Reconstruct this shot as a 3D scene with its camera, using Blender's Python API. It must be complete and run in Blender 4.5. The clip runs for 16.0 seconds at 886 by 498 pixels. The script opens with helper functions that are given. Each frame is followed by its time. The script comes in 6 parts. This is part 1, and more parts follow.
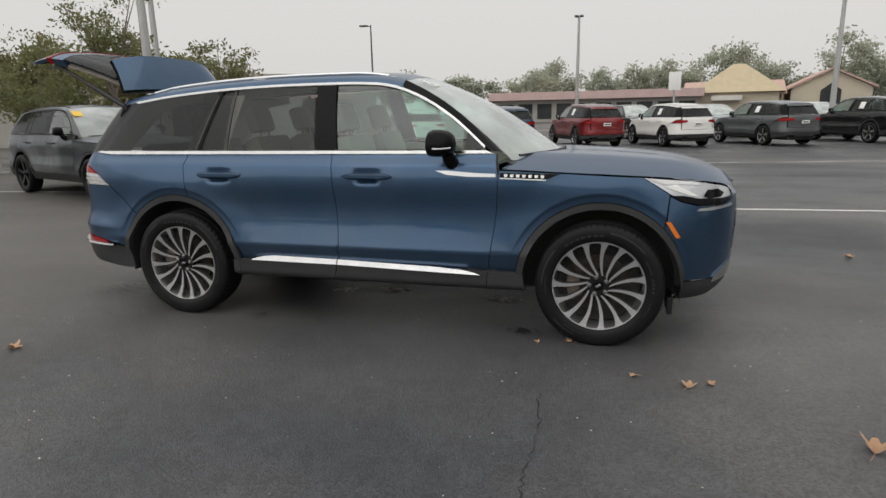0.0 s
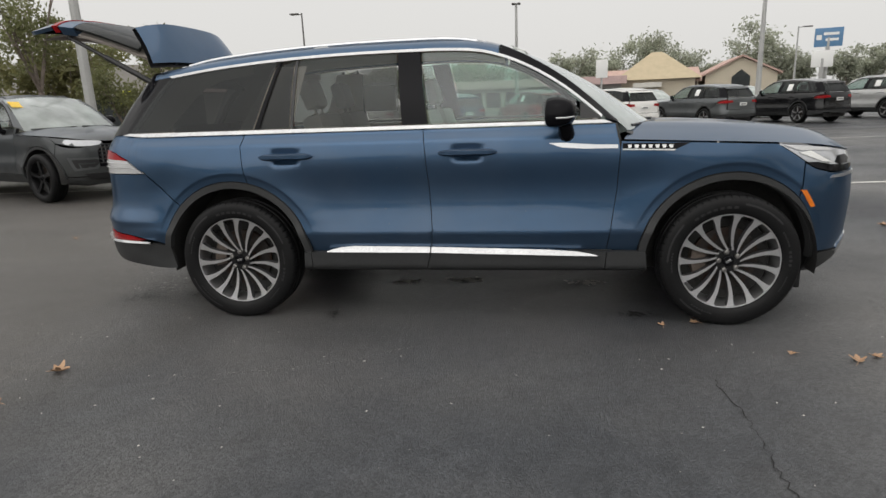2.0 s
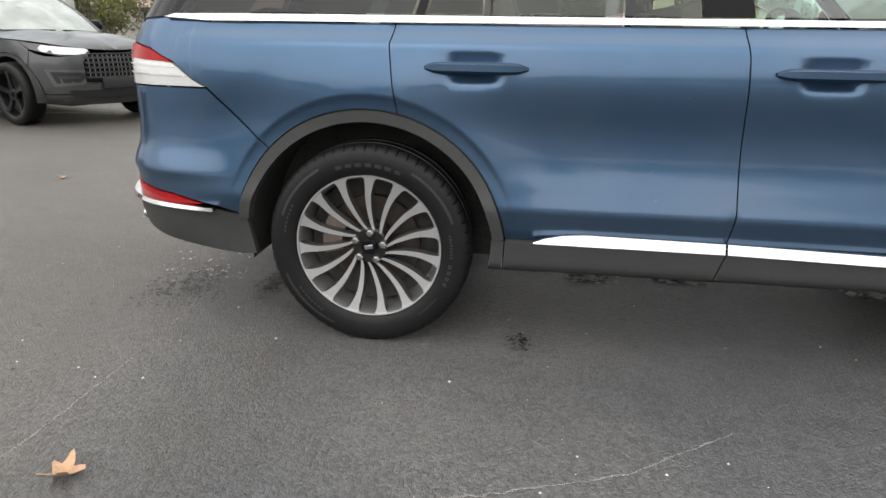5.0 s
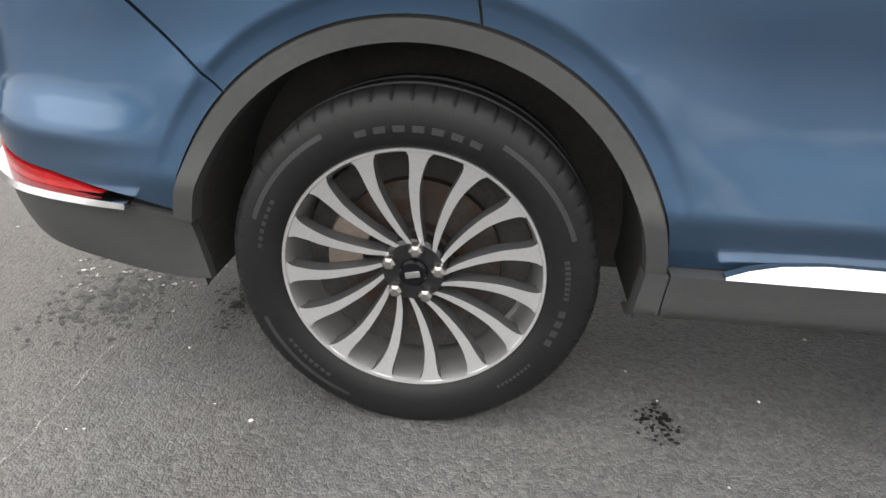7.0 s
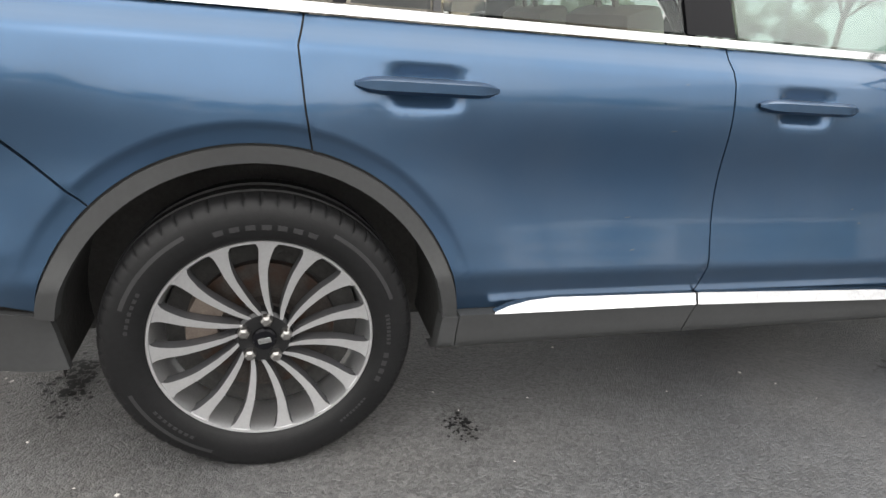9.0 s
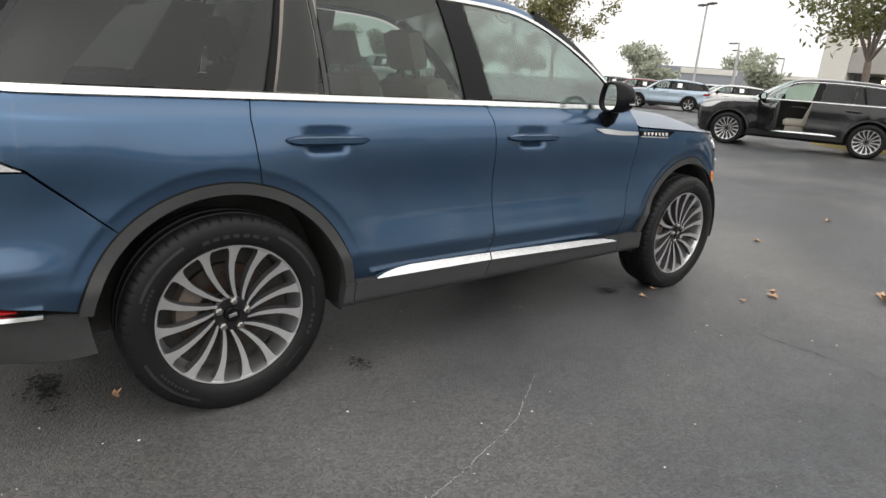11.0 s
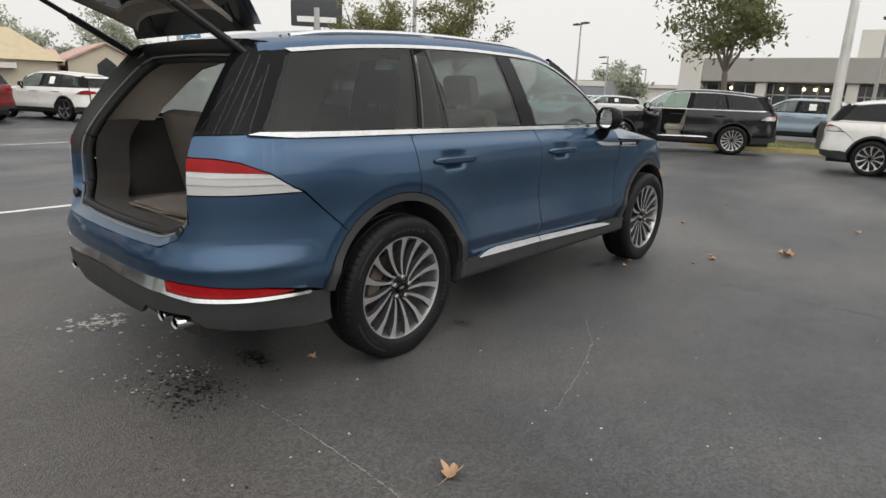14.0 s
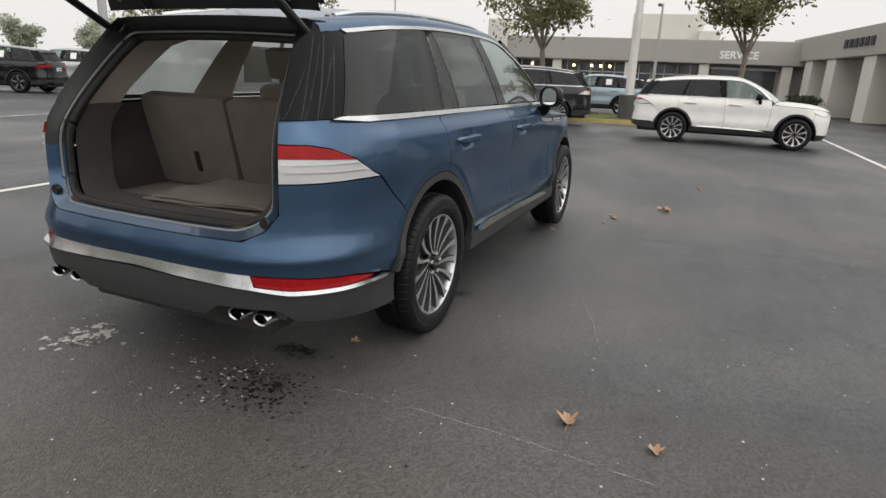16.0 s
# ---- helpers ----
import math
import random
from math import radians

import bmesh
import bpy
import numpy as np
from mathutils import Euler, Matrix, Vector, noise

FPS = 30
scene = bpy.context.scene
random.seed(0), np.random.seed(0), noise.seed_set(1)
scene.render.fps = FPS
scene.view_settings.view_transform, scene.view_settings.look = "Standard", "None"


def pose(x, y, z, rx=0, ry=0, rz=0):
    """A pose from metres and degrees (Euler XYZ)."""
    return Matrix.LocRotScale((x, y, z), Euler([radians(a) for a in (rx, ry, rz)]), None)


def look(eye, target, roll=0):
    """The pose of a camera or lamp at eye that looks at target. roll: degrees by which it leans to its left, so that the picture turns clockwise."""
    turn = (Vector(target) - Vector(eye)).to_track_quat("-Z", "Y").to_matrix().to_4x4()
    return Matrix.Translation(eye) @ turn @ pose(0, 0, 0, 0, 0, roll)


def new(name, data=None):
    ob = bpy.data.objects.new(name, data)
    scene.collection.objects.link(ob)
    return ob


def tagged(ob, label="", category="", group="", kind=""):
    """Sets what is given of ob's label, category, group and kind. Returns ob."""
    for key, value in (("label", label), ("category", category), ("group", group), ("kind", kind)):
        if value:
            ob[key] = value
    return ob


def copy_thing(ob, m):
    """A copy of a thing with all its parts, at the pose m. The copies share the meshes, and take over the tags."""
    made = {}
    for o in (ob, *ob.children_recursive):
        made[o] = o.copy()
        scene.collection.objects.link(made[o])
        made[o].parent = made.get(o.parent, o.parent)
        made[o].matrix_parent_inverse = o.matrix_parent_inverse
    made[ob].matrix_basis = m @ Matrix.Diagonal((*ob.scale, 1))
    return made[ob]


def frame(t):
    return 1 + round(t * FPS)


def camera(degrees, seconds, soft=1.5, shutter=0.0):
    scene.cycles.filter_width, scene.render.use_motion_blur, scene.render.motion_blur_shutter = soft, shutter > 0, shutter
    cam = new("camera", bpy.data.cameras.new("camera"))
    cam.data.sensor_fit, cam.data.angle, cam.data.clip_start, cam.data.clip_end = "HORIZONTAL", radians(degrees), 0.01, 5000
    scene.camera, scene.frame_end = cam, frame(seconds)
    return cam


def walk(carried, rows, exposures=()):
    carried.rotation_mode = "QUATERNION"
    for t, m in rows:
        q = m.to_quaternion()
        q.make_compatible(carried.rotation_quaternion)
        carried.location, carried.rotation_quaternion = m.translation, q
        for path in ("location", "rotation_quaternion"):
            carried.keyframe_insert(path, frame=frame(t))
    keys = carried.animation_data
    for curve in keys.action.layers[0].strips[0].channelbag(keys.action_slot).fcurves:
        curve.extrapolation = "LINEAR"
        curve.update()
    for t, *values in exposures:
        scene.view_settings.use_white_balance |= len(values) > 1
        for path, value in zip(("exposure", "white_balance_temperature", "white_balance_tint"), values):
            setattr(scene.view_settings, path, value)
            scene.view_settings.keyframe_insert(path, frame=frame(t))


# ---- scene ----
cam = camera(72.9, 16.0)
PATH = [
    (0, (3.096, -4.609, 1.442), (2.555, -2.735, 1.001), -1.2),
    (0.5, (2.829, -4.728, 1.422), (2.371, -2.834, 0.97), -1.5),
    (1, (2.531, -4.642, 1.424), (2.132, -2.74, 0.953), -2.5),
    (1.5, (2.238, -4.58, 1.362), (1.891, -2.664, 0.903), -2.2),
    (2, (1.928, -4.494, 1.336), (1.619, -2.575, 0.863), -2.2),
    (2.5, (1.654, -4.281, 1.324), (1.361, -2.377, 0.788), -2.1),
    (3, (1.413, -4.075, 1.289), (1.111, -2.182, 0.716), -0.3),
    (3.5, (1.14, -3.852, 1.276), (0.833, -1.975, 0.658), 0.1),
    (4, (0.984, -3.557, 1.255), (0.667, -1.694, 0.599), 0.4),
    (4.5, (0.831, -3.267, 1.24), (0.52, -1.416, 0.549), 0.4),
    (5, (0.554, -3.042, 1.137), (0.316, -1.169, 0.477), 0.9),
    (5.2, (0.509, -2.957, 1.104), (0.256, -1.078, 0.467), 1.0),
    (7.3, (0.131, -1.979, 0.992), (-0.002, -0.222, 0.046), 2.5),
    (7.5, (0.119, -1.969, 0.99), (0.009, -0.226, 0.015), 3.0),
    (8, (0.116, -2.01, 1.017), (0.067, -0.237, 0.093), 3.7),
    (8.5, (0.106, -2.185, 1.105), (0.24, -0.357, 0.305), 3.7),
    (9, (0.027, -2.362, 1.198), (0.571, -0.573, 0.487), 5.0),
    (9.5, (-0.181, -2.531, 1.261), (0.678, -0.86, 0.574), 4.0),
    (10, (-0.353, -2.71, 1.311), (0.641, -1.11, 0.641), 5.2),
    (10.2, (-0.425, -2.796, 1.323), (0.627, -1.217, 0.692), 5.3),
    (12.3, (-1.275, -3.469, 1.416), (-0.029, -2.004, 0.867), 3.0),
    (12.5, (-1.404, -3.517, 1.435), (-0.159, -2.043, 0.908), 2.7),
    (13, (-1.689, -3.51, 1.44), (-0.449, -2.026, 0.933), 1.6),
    (13.5, (-1.901, -3.306, 1.399), (-0.54, -1.928, 0.9), 1.4),
    (14, (-2.151, -3.12, 1.405), (-0.702, -1.838, 0.9), 2.1),
    (14.5, (-2.432, -2.984, 1.421), (-0.862, -1.852, 0.918), 2.7),
    (15, (-2.605, -2.744, 1.396), (-0.937, -1.766, 0.887), 2.1),
    (15.5, (-2.744, -2.47, 1.406), (-1.027, -1.595, 0.869), 2.5),
    (16, (-2.913, -2.219, 1.403), (-1.148, -1.465, 0.842), 2.5),
]
EXPOSURES = [(0.0, 0.18), (2.0, 0.28), (3.0, 0.58), (3.5, 0.72), (5.0, 1.2), (7.3, 1.78), (8.0, 1.82), (9.0, 1.62), (10.0, 1.22), (12.3, 0.58), (13.0, 0.5), (16.0, 0.53)]
walk(cam, [(t, look(eye, target, roll)) for t, eye, target, roll in PATH], EXPOSURES)

# ---------------------------------------------------------------- world and light
world = bpy.data.worlds.new("overcast_sky")
scene.world = world
world.use_nodes = True
wn, wl = world.node_tree.nodes, world.node_tree.links
wn.clear()
sky = wn.new("ShaderNodeTexSky")
sky.sky_type, sky.sun_disc = "NISHITA", False
sky.sun_elevation, sky.sun_rotation = radians(50), radians(200)
sky.air_density, sky.dust_density, sky.ozone_density = 1.0, 6.0, 1.0
grey = wn.new("ShaderNodeHueSaturation")
grey.inputs["Saturation"].default_value = 0.15
cloud = wn.new("ShaderNodeMix")
cloud.data_type = "RGBA"
cloud.inputs[0].default_value = 0.85
cloud.inputs[7].default_value = (6.85, 6.75, 6.55, 1)
sky_out = wn.new("ShaderNodeBackground")
sky_out.inputs[1].default_value = 0.1
wo = wn.new("ShaderNodeOutputWorld")
wl.new(sky.outputs[0], grey.inputs["Color"])
wl.new(grey.outputs[0], cloud.inputs[6])
wl.new(cloud.outputs[2], sky_out.inputs[0])
wl.new(sky_out.outputs[0], wo.inputs[0])
sun = new("sun", bpy.data.lights.new("sun", "SUN"))
sun.data.energy, sun.data.angle, sun.data.color = 1.3, radians(130), (1.0, 0.97, 0.93)
sun.matrix_world = look((0, 0, 30), (4, 11, 0))
scene.view_settings.exposure = 0.0


# ---------------------------------------------------------------- materials
def material(name, base, rough=0.5, metal=0.0, vary=0.15, scale=6.0, bump=0.0, bump_scale=60.0, coat=0.0, detail=None, spec=0.5, alpha=1.0, trans=0.0, emit=0.0):
    """A principled material whose colour wanders at two scales; detail: (colour, scale, low, high) of stains with a shape of their own."""
    m = bpy.data.materials.new(name)
    m.use_nodes = True
    nt = m.node_tree
    b = nt.nodes["Principled BSDF"]
    co = nt.nodes.new("ShaderNodeTexCoord")
    b.inputs["Base Color"].default_value = (*base, 1)
    b.inputs["Roughness"].default_value = rough
    b.inputs["Metallic"].default_value = metal
    b.inputs["Coat Weight"].default_value = coat
    b.inputs["Coat Roughness"].default_value = 0.06
    b.inputs["Specular IOR Level"].default_value = spec
    b.inputs["Transmission Weight"].default_value = trans
    b.inputs["Alpha"].default_value = alpha
    if emit:
        b.inputs["Emission Color"].default_value = (*base, 1)
        b.inputs["Emission Strength"].default_value = emit
    last = None
    if vary:
        n1, n2 = nt.nodes.new("ShaderNodeTexNoise"), nt.nodes.new("ShaderNodeTexNoise")
        n1.inputs["Scale"].default_value, n2.inputs["Scale"].default_value = scale, scale * 9
        n1.inputs["Detail"].default_value = 5
        n2.inputs["Detail"].default_value = 4
        mul = nt.nodes.new("ShaderNodeMath")
        mul.operation = "MULTIPLY_ADD"
        mul.inputs[1].default_value = 0.5
        add = nt.nodes.new("ShaderNodeMath")
        add.operation = "MULTIPLY"
        add.inputs[1].default_value = 0.5
        nt.links.new(co.outputs["Object"], n1.inputs["Vector"])
        nt.links.new(co.outputs["Object"], n2.inputs["Vector"])
        nt.links.new(n1.outputs[0], add.inputs[0])
        nt.links.new(n2.outputs[0], mul.inputs[0])
        nt.links.new(add.outputs[0], mul.inputs[2])
        ramp = nt.nodes.new("ShaderNodeValToRGB")
        e = ramp.color_ramp.elements
        e[0].position, e[1].position = 0.3, 0.7
        e[0].color = (*[c * (1 - vary) for c in base], 1)
        e[1].color = (*[min(1, c * (1 + vary)) for c in base], 1)
        nt.links.new(mul.outputs[0], ramp.inputs[0])
        last = ramp.outputs[0]
    if detail:
        col, sc, lo, hi = detail
        n3 = nt.nodes.new("ShaderNodeTexNoise")
        n3.inputs["Scale"].default_value, n3.inputs["Detail"].default_value = sc, 6
        r3 = nt.nodes.new("ShaderNodeMapRange")
        r3.inputs[1].default_value, r3.inputs[2].default_value = lo, hi
        mx = nt.nodes.new("ShaderNodeMix")
        mx.data_type = "RGBA"
        mx.inputs[6].default_value = (*base, 1)
        mx.inputs[7].default_value = (*col, 1)
        nt.links.new(co.outputs["Object"], n3.inputs["Vector"])
        nt.links.new(n3.outputs[0], r3.inputs[0])
        nt.links.new(r3.outputs[0], mx.inputs[0])
        if last:
            nt.links.new(last, mx.inputs[6])
        last = mx.outputs[2]
    if last:
        nt.links.new(last, b.inputs["Base Color"])
    if bump:
        nb, bp = nt.nodes.new("ShaderNodeTexNoise"), nt.nodes.new("ShaderNodeBump")
        nb.inputs["Scale"].default_value, nb.inputs["Detail"].default_value = bump_scale, 5
        bp.inputs["Strength"].default_value, bp.inputs["Distance"].default_value = bump, 0.01
        nt.links.new(co.outputs["Object"], nb.inputs["Vector"])
        nt.links.new(nb.outputs[0], bp.inputs["Height"])
        nt.links.new(bp.outputs[0], b.inputs["Normal"])
    return m


def paint(name, base, metal=0.80, rough=0.34, dust=0.12):
    m = material(name, base, rough, metal, 0.06, 0.9, coat=0.6, detail=((0.30, 0.30, 0.30), 1.1, 0.50, 0.50 + 0.12 / dust))
    nt = m.node_tree
    bsdf = nt.nodes["Principled BSDF"]
    # up-facing paint turns pale: settled dust, and sky sheen put into the colour
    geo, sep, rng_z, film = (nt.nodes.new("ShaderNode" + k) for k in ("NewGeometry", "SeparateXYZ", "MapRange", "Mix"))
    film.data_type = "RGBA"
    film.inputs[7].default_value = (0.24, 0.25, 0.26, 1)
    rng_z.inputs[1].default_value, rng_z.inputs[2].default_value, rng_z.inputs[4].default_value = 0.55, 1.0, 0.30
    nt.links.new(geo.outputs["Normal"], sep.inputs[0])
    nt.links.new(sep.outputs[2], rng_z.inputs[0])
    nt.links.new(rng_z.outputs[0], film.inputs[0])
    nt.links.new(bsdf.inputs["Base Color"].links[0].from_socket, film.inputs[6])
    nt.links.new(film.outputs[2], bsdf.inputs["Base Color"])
    if metal == 0:
        m.node_tree.nodes["Principled BSDF"].inputs["Specular IOR Level"].default_value = 0.2
    if metal > 0.3:
        m.node_tree.nodes["Principled BSDF"].inputs["Specular Tint"].default_value = (0.40, 0.50, 0.65, 1)
    return m


def glass(name, tint, alpha, rough=0.02, dew_sheen=0.0, gloss=1.0, film="BsdfDiffuse"):
    """A pane: clear gloss over a tint that lets part of the light through."""
    m = bpy.data.materials.new(name)
    m.use_nodes = True
    nt = m.node_tree
    nt.nodes.clear()
    out = nt.nodes.new("ShaderNodeOutputMaterial")
    tr, gl, mx, fr = (nt.nodes.new("ShaderNode" + k) for k in ("BsdfTransparent", "BsdfGlossy", "MixShader", "LayerWeight"))
    tr.inputs[0].default_value = (*tint, 1)
    gl.inputs["Roughness"].default_value = rough
    gl.inputs[0].default_value = (0.95 * gloss, 0.97 * gloss, gloss, 1)
    fr.inputs["Blend"].default_value = 0.5
    pw, ml = nt.nodes.new("ShaderNodeMath"), nt.nodes.new("ShaderNodeMath")
    pw.operation, ml.operation = "POWER", "MULTIPLY_ADD"
    pw.inputs[1].default_value, ml.inputs[1].default_value, ml.inputs[2].default_value = 4.0, 0.85, (alpha - 1) * 0.1
    nt.links.new(fr.outputs["Facing"], pw.inputs[0])
    nt.links.new(pw.outputs[0], ml.inputs[0])
    nt.links.new(ml.outputs[0], mx.inputs[0])
    thru = tr
    if dew_sheen:
        # fine dewdrops and dust on the pane, in drifts, with painted sky sheen
        df, m2, nz, mr = (nt.nodes.new("ShaderNode" + k) for k in (film, "MixShader", "TexNoise", "MapRange"))
        df.inputs[0].default_value = (0.72, 0.78, 0.75, 1)
        nz.inputs["Scale"].default_value, nz.inputs["Detail"].default_value = 2.2, 6
        co = nt.nodes.new("ShaderNodeTexCoord")
        nt.links.new(co.outputs["Object"], nz.inputs["Vector"])
        mr.inputs[1].default_value, mr.inputs[2].default_value = 0.3, 0.7
        mr.inputs[3].default_value, mr.inputs[4].default_value = dew_sheen * 0.6, dew_sheen * 1.3
        nt.links.new(nz.outputs[0], mr.inputs[0])
        nt.links.new(mr.outputs[0], m2.inputs[0])
        nt.links.new(tr.outputs[0], m2.inputs[1])
        nt.links.new(df.outputs[0], m2.inputs[2])
        thru = m2
    nt.links.new(thru.outputs[0], mx.inputs[1])
    nt.links.new(gl.outputs[0], mx.inputs[2])
    nt.links.new(mx.outputs[0], out.inputs[0])
    return m


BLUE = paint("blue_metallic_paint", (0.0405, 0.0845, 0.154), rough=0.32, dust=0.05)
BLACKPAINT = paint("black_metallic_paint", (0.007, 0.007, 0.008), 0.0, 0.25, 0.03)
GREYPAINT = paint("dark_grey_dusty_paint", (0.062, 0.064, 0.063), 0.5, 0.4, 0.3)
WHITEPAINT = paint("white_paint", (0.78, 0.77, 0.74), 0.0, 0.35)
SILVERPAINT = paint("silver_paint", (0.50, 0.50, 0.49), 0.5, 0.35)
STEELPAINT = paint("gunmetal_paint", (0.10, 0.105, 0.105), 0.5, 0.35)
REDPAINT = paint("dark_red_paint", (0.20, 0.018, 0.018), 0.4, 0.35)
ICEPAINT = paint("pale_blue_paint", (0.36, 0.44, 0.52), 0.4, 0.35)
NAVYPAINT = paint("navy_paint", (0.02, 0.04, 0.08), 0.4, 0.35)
CLADDING = material("grey_plastic_cladding", (0.040, 0.041, 0.042), 0.55, 0, 0.12, 8, 0.08, 400, spec=0.3)
PLASTIC = material("black_plastic", (0.012, 0.012, 0.013), 0.4, 0, 0.2, 10)
GLOSSBLACK = material("gloss_black_trim", (0.006, 0.006, 0.0075), 0.12, 0, 0.0, spec=0.10)
SEAL = material("black_rubber_seal", (0.010, 0.010, 0.010), 0.65, 0, 0.2, 10)
LINER = material("wheel_arch_liner", (0.032, 0.031, 0.030), 0.85, 0, 0.4, 9, 0.4, 60)
CHROME = material("chrome", (0.52, 0.525, 0.53), 0.16, 1.0, 0.15, 9)
SATIN = material("satin_aluminium", (0.62, 0.63, 0.64), 0.3, 1.0, 0.05, 12)
RUBBER = material("tyre_rubber", (0.0075, 0.0075, 0.008), 0.5, 0, 0.3, 7, 0.08, 180, spec=0.2)
SIDEWALL = material("tyre_sidewall_band", (0.022, 0.022, 0.023), 0.5, 0, 0.2, 9, spec=0.35)
ALLOY = material("machined_alloy", (0.63, 0.63, 0.64), 0.3, 0.9, 0.08, 14)
ALLOYDARK = material("grey_painted_alloy", (0.10, 0.10, 0.105), 0.4, 0.6, 0.1, 14)
NUTSTEEL = material("dull_nut_steel", (0.30, 0.29, 0.28), 0.35, 1.0, 0.15, 20)
WHEELBLACK = material("black_painted_alloy", (0.012, 0.012, 0.013), 0.3, 0.3, 0.1, 14)
DISC = material("rusty_brake_disc", (0.06, 0.052, 0.048), 0.5, 0.7, 0.45, 22, detail=((0.060, 0.032, 0.020), 16, 0.5, 0.65))
CALIPER = material("cast_iron_caliper", (0.16, 0.13, 0.11), 0.6, 0.5, 0.3, 30)
REDLENS = material("red_lamp_lens", (0.27, 0.008, 0.010), 0.2, 0, 0.25, 14, spec=0.15)
HEADLENS = material("headlamp_lens", (0.52, 0.53, 0.55), 0.14, 0.4, 0.15, 14, coat=0.6)
CLEARLENS = material("clear_lamp_lens", (0.58, 0.58, 0.58), 0.16, 0.25, 0.08, 30, coat=0.8)
AMBERLENS = material("amber_lamp_lens", (0.85, 0.22, 0.02), 0.2, 0, 0.1, 30, coat=0.5)
# on the side panes this pale layer also paints in the sky's reflection
CLEARGLASS = glass("clear_green_glass", (0.60, 0.80, 0.72), 1.6, dew_sheen=0.07)
SHIELDGLASS = glass("windshield_glass", (0.62, 0.72, 0.69), 1.6, dew_sheen=0.55)
DUSTYGLASS = glass("dusty_windshield_glass", (0.5, 0.5, 0.5), 1.5, dew_sheen=0.38)
DARKGLASS = glass("dark_privacy_glass", (0.10, 0.105, 0.104), 1.4, dew_sheen=0.022, gloss=0.45)
MISTGLASS = glass("misted_privacy_glass", (0.16, 0.17, 0.165), 1.4, dew_sheen=0.30, gloss=0.45, film="BsdfTranslucent")
TINTGLASS = glass("grey_tinted_glass", (0.40, 0.41, 0.40), 1.4, dew_sheen=0.04, gloss=0.5)
LEATHER = material("beige_leather", (0.40, 0.36, 0.31), 0.55, 0, 0.1, 8, 0.1, 120)
TAUPE = material("taupe_carpet", (0.165, 0.14, 0.122), 0.95, 0, 0.18, 8, 0.5, 260)
BEIGETRIM = material("beige_trim", (0.76, 0.69, 0.61), 0.75, 0, 0.06, 6)
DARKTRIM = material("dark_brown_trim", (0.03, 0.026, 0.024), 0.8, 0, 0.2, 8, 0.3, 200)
SEALGLINT = material("pale_grey_rubber", (0.20, 0.20, 0.20), 0.4, 0, 0.1, 10)
UMBERTRIM = material("grey_brown_trim", (0.046, 0.041, 0.038), 0.75, 0, 0.12, 8, 0.25, 200)
SEATBACK = material("brown_seat_back_carpet", (0.115, 0.098, 0.085), 0.95, 0, 0.18, 8, 0.5, 260)
GATETRIM = material("grey_brown_gate_trim", (0.30, 0.268, 0.24), 0.8, 0, 0.08, 6)
PAPER = material("white_paper", (0.8, 0.8, 0.78), 0.8, 0, 0.04, 12)
INK = material("dark_ink", (0.03, 0.03, 0.035), 0.7, 0, 0.1, 12)
YELLOWTAG = material("yellow_sticker", (0.75, 0.50, 0.06), 0.6, 0, 0.1, 12)
BADGE = material("badge_silver", (0.8, 0.8, 0.8), 0.25, 0.6, 0.05, 20)


# ---------------------------------------------------------------- small mesh helpers
def finish(name, bm, mat, parent=None, label="", smooth=True, angle=35.0):
    bmesh.ops.remove_doubles(bm, verts=bm.verts, dist=1e-5)
    bmesh.ops.recalc_face_normals(bm, faces=bm.faces)
    if smooth:
        for f in bm.faces:
            f.smooth = True
        for e in bm.edges:
            if len(e.link_faces) == 2 and e.calc_face_angle(0) > radians(angle):
                e.smooth = False
    me = bpy.data.meshes.new(name)
    bm.to_mesh(me)
    bm.free()
    me.materials.append(mat)
    ob = new(name, me)
    if parent:
        ob.parent = parent
    if label:
        ob["label"] = label
    return ob


part = finish


def empty(name, m=Matrix.Identity(4)):
    ob = new(name)
    ob.matrix_basis = m
    return ob


def box(bm, x0, x1, y0, y1, z0, z1, bevel=0.0, m=None):
    g = bmesh.ops.create_cube(bm, size=1)["verts"]
    bmesh.ops.scale(bm, vec=(x1 - x0, y1 - y0, z1 - z0), verts=g)
    bmesh.ops.translate(bm, vec=((x0 + x1) / 2, (y0 + y1) / 2, (z0 + z1) / 2), verts=g)
    if bevel:
        es = list({e for v in g for e in v.link_edges})
        r = bmesh.ops.bevel(bm, geom=es, offset=bevel, segments=2, affect="EDGES", profile=0.6)
        g = list({v for f in r["faces"] for v in f.verts} | {v for v in g if v.is_valid})
    if m:
        bmesh.ops.transform(bm, matrix=m, verts=[v for v in g if v.is_valid])
    return g


def tube(bm, pts, r, n=8, closed=False, radii=None):
    """A round bar along points."""
    pts = [Vector(p) for p in pts]
    rings = []
    k = len(pts)
    for i, p in enumerate(pts):
        a = pts[(i - 1) % k] if (closed or i) else p
        b = pts[(i + 1) % k] if (closed or i < k - 1) else p
        d = (b - a).normalized()
        up = Vector((0, 0, 1)) if abs(d.z) < 0.9 else Vector((1, 0, 0))
        s = d.cross(up).normalized()
        t = s.cross(d)
        rr = radii[i] if radii else r
        rings.append([bm.verts.new(p + (s * math.cos(q) + t * math.sin(q)) * rr) for q in (2 * math.pi * j / n for j in range(n))])
    for i in range(k if closed else k - 1):
        A, B = rings[i], rings[(i + 1) % k]
        for j in range(n):
            bm.faces.new((A[j], A[(j + 1) % n], B[(j + 1) % n], B[j]))
    if not closed:
        bm.faces.new(rings[0][::-1])
        bm.faces.new(rings[-1])


